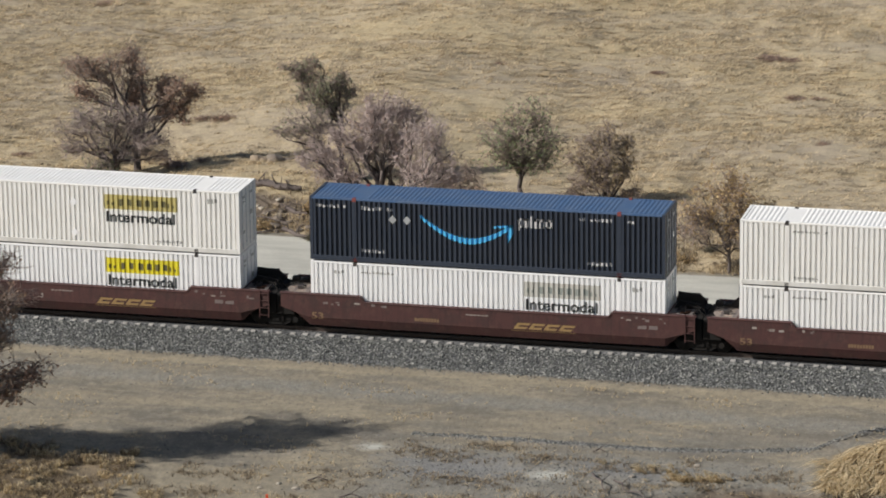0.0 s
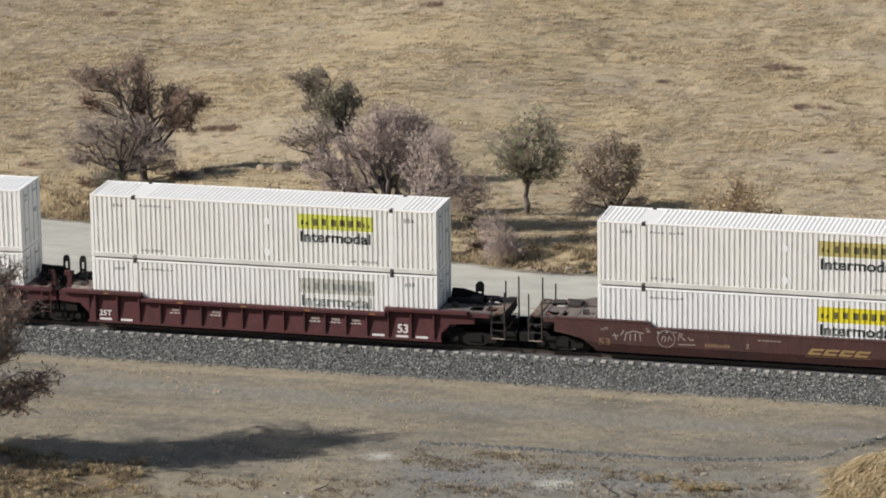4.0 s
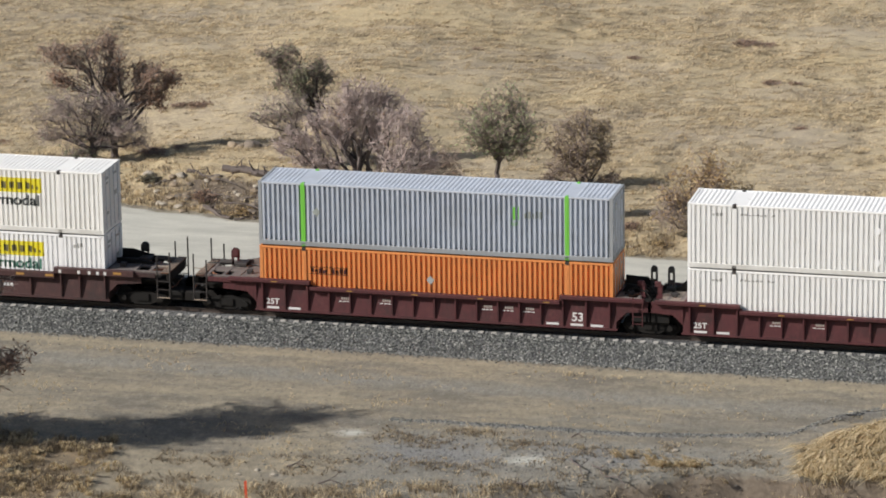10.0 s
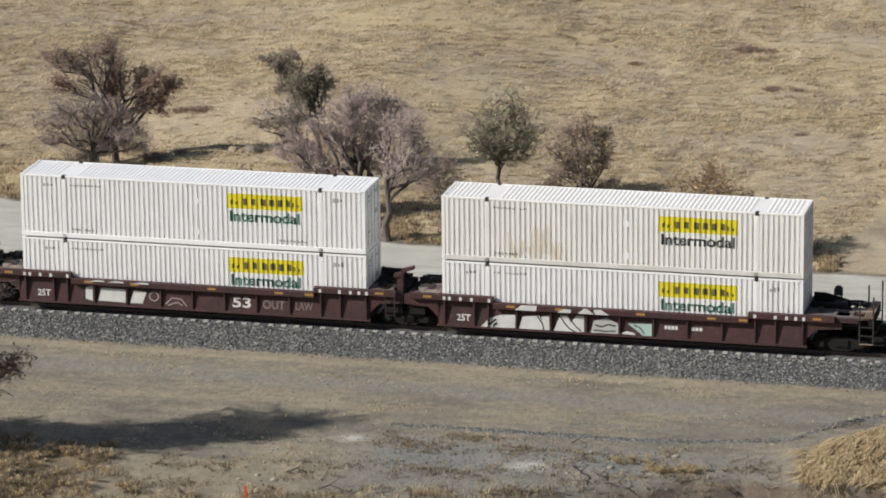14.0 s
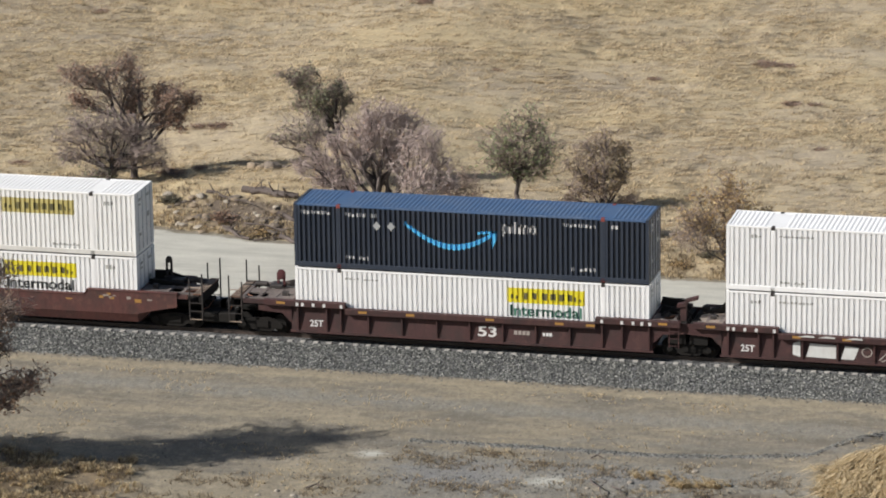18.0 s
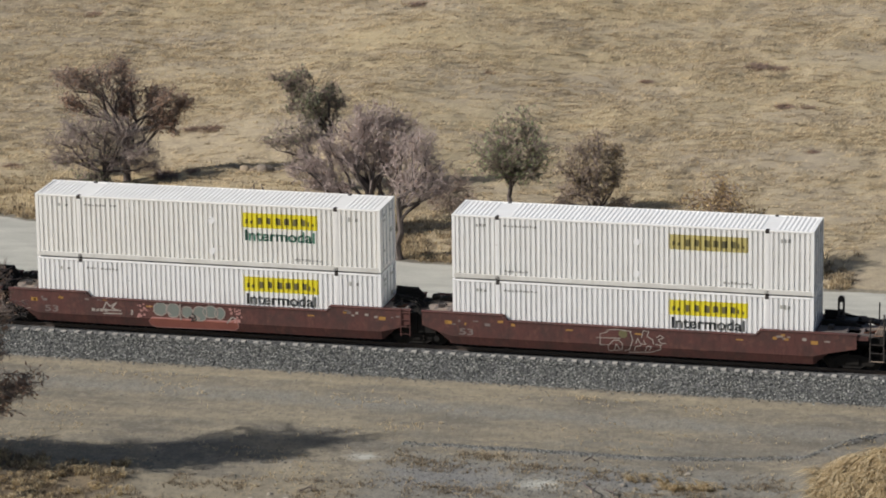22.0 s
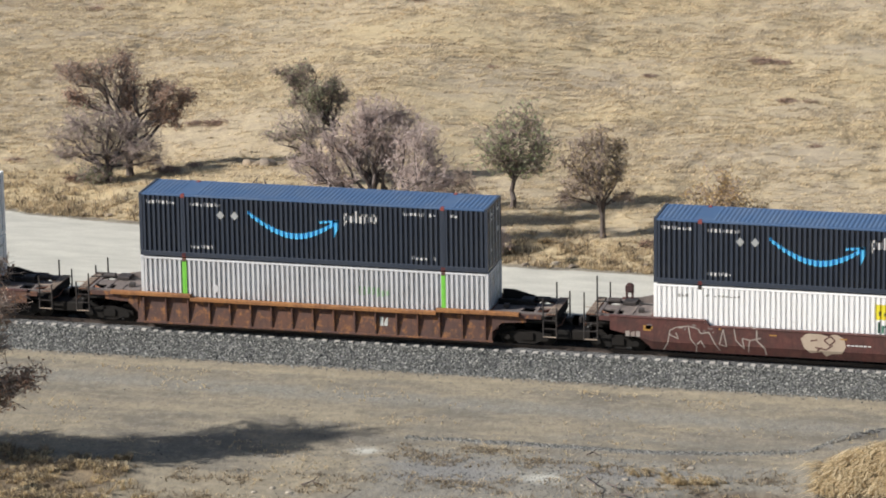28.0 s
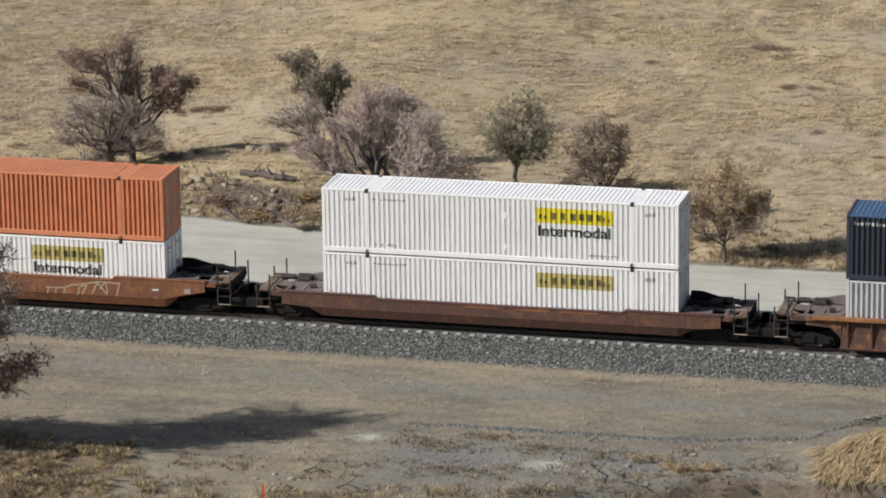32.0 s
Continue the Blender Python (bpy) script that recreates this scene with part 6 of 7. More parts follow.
    spray(car, stroke([(2.42, 0.82), (3.29, 0.85)], 0.055) + stroke([(2.47, 0.51), (2.54, 0.8)], 0.055) + stroke([(2.87, 0.54), (2.92, 0.85)], 0.055) + stroke([(3.26, 0.56), (3.32, 0.85), (3.77, 1.05)], 0.055) + stroke([(3.94, 0.55), (4.05, 0.95), (4.39, 1.03), (4.16, 0.62)], 0.055) + stroke([(3.77, 0.99), (4.95, 1.23), (5.97, 1.18)], 0.055) + stroke([(4.62, 0.64), (4.9, 1.17), (5.35, 0.63)], 0.055) + stroke([(5.01, 0.89), (5.29, 1.25), (5.38, 0.69)], 0.055) + stroke([(5.8, 0.6), (5.97, 1.24)], 0.055), CREAM_SPRAY, "pale scrawled graffiti")
    plate_bar(car, 7.5, 7.9, 0.95, 1.03, WHITE_INK, "white stencil", cuts=1)
    plate_bar(car, 9.0, 9.4, 0.88, 1.12, CHALK, "small stencil plate", cuts=1)
    load(14, car, container(RUST_ORANGE, RUST_ORANGE, "faded orange corrugated container stacked on a white one", False, seed=8), white("clean", OLD_YELLOW, INK, 26, True))


build_train()


# ---- trees and brush ----
CA, SA = math.cos(radians(14.4)), math.sin(radians(14.4))


def slanted(base, u, w, h):
    """A place u metres across the view, w metres deeper and h up from base."""
    return Vector((base[0] + u * CA - w * SA, base[1] + u * SA + w * CA, base[2] + h))


def curve_to(a, b, rng, n=4, sag=0.12):
    a, b = Vector(a), Vector(b)
    d = (b - a).length
    pts = [a]
    for i in range(1, n):
        k = i / n
        p = a.lerp(b, k)
        p += Vector((rng.uniform(-1, 1), rng.uniform(-1, 1), rng.uniform(-0.5, 1))) * d * sag * math.sin(math.pi * k)
        pts.append(p)
    return pts + [b]


def tree(name, label, base, blobs, trunk, bark, leaf=None, seed=1, twigs=9, sprays=12, trunk_r=0.16, leaf_size=0.09, fork=0.35, lean=(0, 0), twig=None):
    """A tree: tapered trunk, a limb to each clump of the crown, branches and fine twigs in it, and its leaves.
    blobs: (across, height, deeper, radius, flat, leaves per twig)."""
    rng = random.Random(seed)
    x, y = base
    b0 = Vector((x, y, ground_z(x, y) - 0.08))
    root = tagged(new(name), label, "tree" if name == "tree" else "bush", "trees beyond the gravel road")
    wood, fine, green = Buf(), Buf(), Buf()
    top = slanted(b0, lean[0], lean[1], trunk)
    spine = curve_to(b0, top, rng, 4, 0.06)
    wood.tube(spine, trunk_r, trunk_r * 0.62, 8)
    wood.tube([b0 - Vector((0, 0, 0.1)), b0 + Vector((0, 0, 0.25))], trunk_r * 1.5, trunk_r * 0.98, 8)
    for u, h, w, r, flat, lv in blobs:
        c = slanted(b0, u, w, h)
        k = rng.uniform(fork, 1.0)
        i = min(len(spine) - 2, int(k * (len(spine) - 1)))
        start = spine[i].lerp(spine[i + 1], k * (len(spine) - 1) - i)
        limb = curve_to(start, c, rng, 5, 0.13)
        wood.tube(limb, trunk_r * 0.5, trunk_r * 0.13, 6)
        for s in range(sprays):
            q = rng.uniform(0.35, 1.0)
            j = min(len(limb) - 2, int(q * (len(limb) - 1)))
            st = limb[j].lerp(limb[j + 1], q * (len(limb) - 1) - j)
            while True:
                o = Vector((rng.uniform(-1, 1), rng.uniform(-1, 1), rng.uniform(-1, 1)))
                if 0.25 < o.length < 1:
                    break
            en = c + Vector((o.x * r, o.y * r, o.z * r * flat)) * 1.12
            br = curve_to(st, en, rng, 4, 0.16)
            fine.tube(br, trunk_r * 0.14, 0.010, 4)
            for t in range(twigs):
                q = rng.uniform(0.3, 1.0)
                j = min(len(br) - 2, int(q * (len(br) - 1)))
                ts = br[j].lerp(br[j + 1], q * (len(br) - 1) - j)
                d = Vector((rng.uniform(-1, 1), rng.uniform(-1, 1), rng.uniform(-0.75, 1.0))).normalized()
                ln = rng.uniform(0.25, 0.6) * (0.55 + 0.5 * r)
                te = ts + d * ln
                tm = ts.lerp(te, 0.5) + Vector((rng.uniform(-1, 1), rng.uniform(-1, 1), rng.uniform(-1, 1))) * ln * 0.12
                fine.tube([ts, tm, te], 0.012, 0.005, 3)
                for z in range(3):
                    sd = (d + Vector((rng.uniform(-1, 1), rng.uniform(-1, 1), rng.uniform(-1, 1))) * 0.9).normalized()
                    fine.tube([tm, tm + sd * ln * 0.6], 0.0085, 0.004, 3)
                lq = lv * 0.48
                n = int(lq) + (rng.random() < lq - int(lq))
                for z in range(n):
                    p = ts.lerp(te, rng.uniform(0.2, 1.1)) + Vector((rng.uniform(-1, 1), rng.uniform(-1, 1), rng.uniform(-1, 1))) * 0.13
                    a = Vector((rng.uniform(-1, 1), rng.uniform(-1, 1), rng.uniform(-1, 1))).normalized() * leaf_size * rng.uniform(0.6, 1.3)
                    e = a.cross(Vector((rng.uniform(-1, 1), rng.uniform(-1, 1), rng.uniform(-1, 1)))).normalized() * leaf_size * rng.uniform(0.3, 0.6)
                    green.add([tuple(p - a), tuple(p + e), tuple(p + a), tuple(p - e)], [(0, 1, 2, 3)])
    part("trunk", wood, bark, root, "forked trunk and limbs")
    tagged(part("twig_tangle", fine, twig or (TWIG if bark is BARK else bark), root, "fine tangled twigs"), kind="stuff")
    if green.v and leaf:
        tagged(part("crown", green, leaf, root, "clumped leaves"), kind="stuff")
    return root


DRY = leaf_mat("dry_brown_leaves", [(0.0, (0.20, 0.125, 0.098)), (0.5, (0.40, 0.260, 0.190)), (1.0, (0.60, 0.42, 0.30))])
OLIVE = leaf_mat("olive_leaves", [(0.0, (0.19, 0.240, 0.120)), (0.6, (0.40, 0.460, 0.250)), (1.0, (0.60, 0.64, 0.39))])
DARK_OLIVE = leaf_mat("dark_olive_leaves", [(0.0, (0.155, 0.170, 0.105)), (0.6, (0.325, 0.340, 0.215)), (1.0, (0.52, 0.515, 0.35))])
OCHRE = leaf_mat("ochre_leaves", [(0.0, (0.23, 0.180, 0.105)), (0.6, (0.43, 0.335, 0.200)), (1.0, (0.62, 0.50, 0.31))])
SAGE = leaf_mat("sage_leaves", [(0.0, (0.13, 0.125, 0.085)), (0.6, (0.24, 0.225, 0.155)), (1.0, (0.36, 0.335, 0.24))])
BRONZE = leaf_mat("bronze_leaves", [(0.0, (0.36, 0.250, 0.120)), (0.6, (0.60, 0.440, 0.225)), (1.0, (0.76, 0.59, 0.33))])


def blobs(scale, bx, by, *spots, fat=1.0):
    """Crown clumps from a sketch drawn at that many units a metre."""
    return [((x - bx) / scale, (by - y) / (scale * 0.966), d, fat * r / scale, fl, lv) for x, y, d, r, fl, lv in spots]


def build_trees():
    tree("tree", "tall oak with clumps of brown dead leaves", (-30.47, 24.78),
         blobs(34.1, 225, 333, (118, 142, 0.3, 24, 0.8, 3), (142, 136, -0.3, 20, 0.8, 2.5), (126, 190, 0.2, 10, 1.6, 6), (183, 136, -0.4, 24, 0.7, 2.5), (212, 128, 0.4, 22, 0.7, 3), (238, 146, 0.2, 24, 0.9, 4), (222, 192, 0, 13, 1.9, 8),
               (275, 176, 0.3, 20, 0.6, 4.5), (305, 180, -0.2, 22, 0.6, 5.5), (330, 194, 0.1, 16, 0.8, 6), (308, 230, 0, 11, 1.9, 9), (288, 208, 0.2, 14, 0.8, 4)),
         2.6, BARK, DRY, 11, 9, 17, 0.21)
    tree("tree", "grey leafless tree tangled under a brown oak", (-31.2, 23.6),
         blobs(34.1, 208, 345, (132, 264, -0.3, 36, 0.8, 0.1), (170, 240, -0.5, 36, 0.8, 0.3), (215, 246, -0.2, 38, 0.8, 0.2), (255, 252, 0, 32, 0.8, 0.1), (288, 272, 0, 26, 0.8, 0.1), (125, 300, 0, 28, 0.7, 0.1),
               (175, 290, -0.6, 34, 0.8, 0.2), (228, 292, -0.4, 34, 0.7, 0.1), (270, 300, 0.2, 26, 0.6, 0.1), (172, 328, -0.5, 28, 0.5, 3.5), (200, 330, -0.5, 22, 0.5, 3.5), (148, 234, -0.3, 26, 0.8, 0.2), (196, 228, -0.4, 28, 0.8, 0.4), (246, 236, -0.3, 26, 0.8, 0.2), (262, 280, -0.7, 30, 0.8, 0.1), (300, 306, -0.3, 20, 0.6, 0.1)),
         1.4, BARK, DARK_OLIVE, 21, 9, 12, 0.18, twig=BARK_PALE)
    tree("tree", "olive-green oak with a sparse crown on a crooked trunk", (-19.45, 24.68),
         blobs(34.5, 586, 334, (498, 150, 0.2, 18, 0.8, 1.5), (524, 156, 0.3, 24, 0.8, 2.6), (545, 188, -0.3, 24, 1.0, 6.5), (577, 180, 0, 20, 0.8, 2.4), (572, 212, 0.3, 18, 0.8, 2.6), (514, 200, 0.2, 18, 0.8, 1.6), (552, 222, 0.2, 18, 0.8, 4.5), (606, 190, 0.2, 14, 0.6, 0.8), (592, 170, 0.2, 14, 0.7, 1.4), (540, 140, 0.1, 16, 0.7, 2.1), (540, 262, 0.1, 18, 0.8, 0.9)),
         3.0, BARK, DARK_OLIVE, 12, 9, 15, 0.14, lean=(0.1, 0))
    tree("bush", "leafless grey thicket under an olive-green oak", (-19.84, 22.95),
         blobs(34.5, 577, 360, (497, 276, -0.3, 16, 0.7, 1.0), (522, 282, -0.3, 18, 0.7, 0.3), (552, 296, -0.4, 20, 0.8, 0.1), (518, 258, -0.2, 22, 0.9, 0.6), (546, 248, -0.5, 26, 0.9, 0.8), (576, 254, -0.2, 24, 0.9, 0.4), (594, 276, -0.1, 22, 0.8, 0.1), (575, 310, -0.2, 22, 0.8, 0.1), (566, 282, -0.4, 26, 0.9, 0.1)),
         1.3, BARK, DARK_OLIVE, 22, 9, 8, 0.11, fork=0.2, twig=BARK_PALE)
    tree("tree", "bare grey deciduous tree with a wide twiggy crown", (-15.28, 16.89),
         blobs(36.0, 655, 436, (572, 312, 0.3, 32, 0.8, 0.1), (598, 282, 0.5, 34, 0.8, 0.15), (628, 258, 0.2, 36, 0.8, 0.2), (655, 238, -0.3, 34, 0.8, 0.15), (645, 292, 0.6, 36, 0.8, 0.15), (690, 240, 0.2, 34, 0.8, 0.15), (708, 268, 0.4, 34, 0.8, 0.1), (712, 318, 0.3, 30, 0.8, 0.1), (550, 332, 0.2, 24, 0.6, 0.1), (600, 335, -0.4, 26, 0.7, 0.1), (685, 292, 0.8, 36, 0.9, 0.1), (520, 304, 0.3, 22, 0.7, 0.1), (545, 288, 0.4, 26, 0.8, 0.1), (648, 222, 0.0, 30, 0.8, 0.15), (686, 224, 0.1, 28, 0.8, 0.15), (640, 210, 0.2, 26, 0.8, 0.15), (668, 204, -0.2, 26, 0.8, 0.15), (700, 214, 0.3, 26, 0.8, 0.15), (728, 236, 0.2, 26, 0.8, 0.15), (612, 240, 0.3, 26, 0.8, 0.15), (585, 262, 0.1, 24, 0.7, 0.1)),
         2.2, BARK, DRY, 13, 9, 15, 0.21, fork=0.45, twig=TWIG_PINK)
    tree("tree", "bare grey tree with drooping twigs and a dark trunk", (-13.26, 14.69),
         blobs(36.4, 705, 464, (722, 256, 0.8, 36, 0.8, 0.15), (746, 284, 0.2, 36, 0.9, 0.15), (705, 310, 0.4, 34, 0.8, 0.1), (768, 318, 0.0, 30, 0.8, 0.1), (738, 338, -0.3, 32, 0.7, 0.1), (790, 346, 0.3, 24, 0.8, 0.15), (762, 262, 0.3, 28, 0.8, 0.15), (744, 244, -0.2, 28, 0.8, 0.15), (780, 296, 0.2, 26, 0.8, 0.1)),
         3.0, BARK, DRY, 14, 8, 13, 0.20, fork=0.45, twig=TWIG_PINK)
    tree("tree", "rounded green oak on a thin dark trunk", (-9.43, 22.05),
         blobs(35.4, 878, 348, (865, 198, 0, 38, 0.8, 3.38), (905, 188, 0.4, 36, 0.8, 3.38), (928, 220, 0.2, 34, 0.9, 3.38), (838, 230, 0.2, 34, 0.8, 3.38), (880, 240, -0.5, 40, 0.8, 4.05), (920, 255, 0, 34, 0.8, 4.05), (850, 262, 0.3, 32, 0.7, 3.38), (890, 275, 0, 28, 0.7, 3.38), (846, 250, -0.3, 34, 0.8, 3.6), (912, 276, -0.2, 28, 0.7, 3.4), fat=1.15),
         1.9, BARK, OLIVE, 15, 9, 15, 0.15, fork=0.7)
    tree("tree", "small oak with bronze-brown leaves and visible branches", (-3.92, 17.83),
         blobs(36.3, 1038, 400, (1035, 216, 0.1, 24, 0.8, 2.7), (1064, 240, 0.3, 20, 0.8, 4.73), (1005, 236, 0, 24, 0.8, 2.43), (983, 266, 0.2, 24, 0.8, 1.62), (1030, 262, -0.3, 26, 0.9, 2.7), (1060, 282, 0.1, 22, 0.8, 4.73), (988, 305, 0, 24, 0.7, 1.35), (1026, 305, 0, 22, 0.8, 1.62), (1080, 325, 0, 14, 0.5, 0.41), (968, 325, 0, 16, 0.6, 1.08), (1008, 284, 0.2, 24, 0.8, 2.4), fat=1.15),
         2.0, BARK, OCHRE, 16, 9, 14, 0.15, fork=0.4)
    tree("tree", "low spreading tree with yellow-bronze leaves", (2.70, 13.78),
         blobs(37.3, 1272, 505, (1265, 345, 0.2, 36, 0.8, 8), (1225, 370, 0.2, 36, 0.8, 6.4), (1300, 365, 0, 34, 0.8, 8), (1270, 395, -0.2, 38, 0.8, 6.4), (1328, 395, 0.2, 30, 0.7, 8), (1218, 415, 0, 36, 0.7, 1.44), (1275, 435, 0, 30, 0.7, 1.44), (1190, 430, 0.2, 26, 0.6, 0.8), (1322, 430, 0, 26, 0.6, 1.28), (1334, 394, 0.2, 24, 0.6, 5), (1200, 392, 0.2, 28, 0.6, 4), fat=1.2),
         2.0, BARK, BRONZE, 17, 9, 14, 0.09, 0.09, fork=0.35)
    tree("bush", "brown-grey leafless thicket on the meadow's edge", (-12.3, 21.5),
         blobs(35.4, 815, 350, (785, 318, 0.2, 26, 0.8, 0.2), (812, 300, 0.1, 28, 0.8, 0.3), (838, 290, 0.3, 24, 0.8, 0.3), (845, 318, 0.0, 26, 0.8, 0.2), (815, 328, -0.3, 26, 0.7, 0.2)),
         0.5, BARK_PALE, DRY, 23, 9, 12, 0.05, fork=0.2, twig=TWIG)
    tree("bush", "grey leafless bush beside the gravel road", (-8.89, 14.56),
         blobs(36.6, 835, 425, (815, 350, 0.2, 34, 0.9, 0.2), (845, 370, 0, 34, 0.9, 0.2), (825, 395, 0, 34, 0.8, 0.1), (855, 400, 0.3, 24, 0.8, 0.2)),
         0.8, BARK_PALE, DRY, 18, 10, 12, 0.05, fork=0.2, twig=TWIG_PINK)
    tree("tree", "large dark oak with sparse leaves on dry grass", (-25.4, -21.0),
         [(4.5, 8.3, 0.6, 1.1, 0.8, 1.6), (5.6, 3.6, 0.2, 0.9, 0.6, 3.2), (4.3, 6.3, 0.4, 1.0, 0.8, 0.8), (4.6, 7.2, -0.4, 1.0, 0.8, 1.4), (4.4, 2.8, 0.2, 0.9, 0.7, 3.2), (4.4, 5.2, 0.2, 0.8, 0.7, 0.6), (0.3, 2.4, 3.0, 1.3, 0.6, 7), (-0.9, 3.0, 2.9, 1.3, 0.6, 7), (1.4, 2.7, 2.3, 1.1, 0.6, 6), (0.6, 3.4, 1.8, 1.2, 0.6, 6), (0.6, 2.4, 0.0, 1.4, 0.6, 5), (-0.8, 2.8, 0.4, 1.5, 0.6, 5), (1.6, 3.2, -0.3, 1.2, 0.6, 4), (1.8, 4.5, 0.2, 1.6, 0.7, 5), (2.0, 6.5, 0.5, 1.6, 0.7, 5), (-2.0, 3.8, 0.3, 1.8, 0.7, 3.6), (-1.5, 4.5, -1.2, 1.8, 0.7, 3.6), (0.6, 9.0, 1.2, 2.0, 0.7, 3.6), (-1.0, 8.0, -1.2, 2.0, 0.7, 3.6), (-0.4, 7.0, -1.2, 1.8, 0.7, 3.6),
          (1.6, 9.0, -0.4, 1.7, 0.7, 3.6), (-2.5, 5.5, 0.5, 2.0, 0.8, 3.6), (-0.6, 5.0, 1.2, 1.8, 0.8, 3.6), (-3.6, 7.5, 0.8, 2.0, 0.7, 3.6), (-1.0, 9.8, 0.8, 1.9, 0.7, 3.6), (0.2, 11.3, 0.3, 1.5, 0.7, 3.6), (-0.8, 11.0, -0.5, 1.6, 0.7, 3.6)],
         3.4, BARK, DRY, 19, 10, 20, 0.34, 0.11)


build_trees()


# ---- grasses, brush and stones ----
def blade(b, x, y, z, h, lean, a, w):
    """One bent blade of dry grass."""
    dx, dy = math.cos(a), math.sin(a)
    px, py = -dy * w / 2, dx * w / 2
    m = (x + dx * lean * 0.35, y + dy * lean * 0.35, z + h * 0.65)
    t = (x + dx * lean, y + dy * lean, z + h * (0.95 if lean < h else 0.7 if lean < 2.3 * h else 0.15))
    b.add([(x - px, y - py, z - 0.02), (x + px, y + py, z - 0.02), (m[0] + px * 0.8, m[1] + py * 0.8, m[2]), (m[0] - px * 0.8, m[1] - py * 0.8, m[2]), t], [(0, 1, 2, 3), (3, 2, 4)])


STRAW = leaf_mat("straw_blades", [(0.0, (0.38, 0.300, 0.190)), (0.5, (0.60, 0.485, 0.312)), (1.0, (0.78, 0.655, 0.45))])
GOLD = leaf_mat("golden_blades", [(0.0, (0.34, 0.255, 0.145)), (0.4, (0.60, 0.475, 0.280)), (1.0, (0.86, 0.745, 0.52))])
BROWN_GRASS = leaf_mat("brown_blades", [(0.0, (0.13, 0.100, 0.070)), (0.5, (0.26, 0.205, 0.140)), (1.0, (0.40, 0.33, 0.23))])


def grow(name, label, mat, count, where, hmin, hmax, blades, spread, width, lean, seed, toward=None, flat=1.0):
    rng, b = random.Random(seed), Buf()
    done = 0
    for _ in range(count * 6):
        if done >= count:
            break
        p = where(rng)
        if p is None:
            continue
        x, y = p
        done += 1
        z = ground_z(x, y)
        k = rng.uniform(0.6, 1.4)
        way = rng.gauss(toward, 0.5) if toward is not None else 0.0
        for _ in range(blades):
            a = rng.uniform(0, 6.283)
            q = rng.uniform(0, spread) * k
            h = rng.uniform(hmin, hmax) * k
            u, w = q * math.cos(a) / flat, q * math.sin(a)
            blade(b, x + u * CA - w * SA, y + u * SA + w * CA, z, h, h * rng.uniform(*lean), a + rng.uniform(-0.7, 0.7) if toward is None else rng.gauss(way, 0.2), width * rng.uniform(0.7, 1.4))
    tagged(new(name, b.mesh(name, mat)), label, "grass", kind="stuff")


def in_meadow(rng):
    y = 13 + 66 * rng.random() ** 0.85
    x = rng.uniform(-38 - 0.32 * (y - 13), 9 + 0.02 * (y - 13))
    if y < road_edge(x) + 0.3:
        return None
    n = noise.noise(Vector((x * 0.10, y * 0.16, 1))) + 0.6 * noise.noise(Vector((x * 0.42, y * 0.8, 2)))
    return (x, y) if n > rng.uniform(-0.85, 0.5) else None


def on_verge(rng):
    x = rng.uniform(-38, 9)
    y = road_edge(x) + 0.2 + abs(rng.gauss(0, 2.2))
    if -29 < x < -15 and rng.random() < 0.45:
        return None
    return (x, y) if noise.noise(Vector((x * 0.5, y * 0.5, 4))) > rng.uniform(-0.6, 0.5) else None


def left_corner(rng):
    x, y = rng.uniform(-25, -13.5), rng.uniform(-26, -17.2)
    edge = -16.0 - 0.55 * (y + 19)
    return (x, y) if x < edge + 1.2 * noise.noise(Vector((x * 0.8, y * 0.8, 0))) and noise.noise(Vector((x * 0.7, y * 0.9, 3))) > rng.uniform(-0.3, 0.35) else None


def right_mound(rng):
    x, y = rng.uniform(10.0, 18), rng.uniform(-17.4, -8.6)
    edge = 12.0 + 1.0 * max(0.0, y + 13.4)
    low = -16.2 + 1.1 * noise.noise(Vector((x * 0.9, 3.0, 0)))
    return (x, y) if y > low and x > edge + 0.6 * noise.noise(Vector((x, y, 0))) and noise.noise(Vector((x * 1.1, y * 1.1, 6))) > rng.uniform(-0.7, 0.12) else None


def bank_foot(rng):
    x, y = rng.gauss(6.2, 1.5), rng.gauss(-15.8, 0.5)
    return (x, y) if noise.noise(Vector((x * 0.9, y * 0.9, 21))) > rng.uniform(-0.1, 0.5) else None


def bottom_edge(rng):
    x, y = rng.uniform(-14, 17), rng.uniform(-27, -15)
    lim = -22.6 + 0.27 * (x + 10) + 1.0 * noise.noise(Vector((x * 0.5, 2, 2)))
    return (x, y) if y < lim and noise.noise(Vector((x * 0.6, y * 0.6, 8))) > rng.uniform(-0.6, 0.5) else None


def on_margin(rng):
    x, y = rng.uniform(-28, 17), rng.uniform(-22, -4.6)
    return (x, y) if noise.noise(Vector((x * 0.25, y * 0.5, 11))) > rng.uniform(0.0, 0.8) else None


def low_ground(rng):
    x, y = rng.uniform(-14, 11), rng.uniform(-24, -13.2)
    if y > -18.0 and x < -6:
        return None
    return (x, y) if noise.noise(Vector((x * 0.45, y * 0.7, 31))) > rng.uniform(-0.15, 0.6) else None


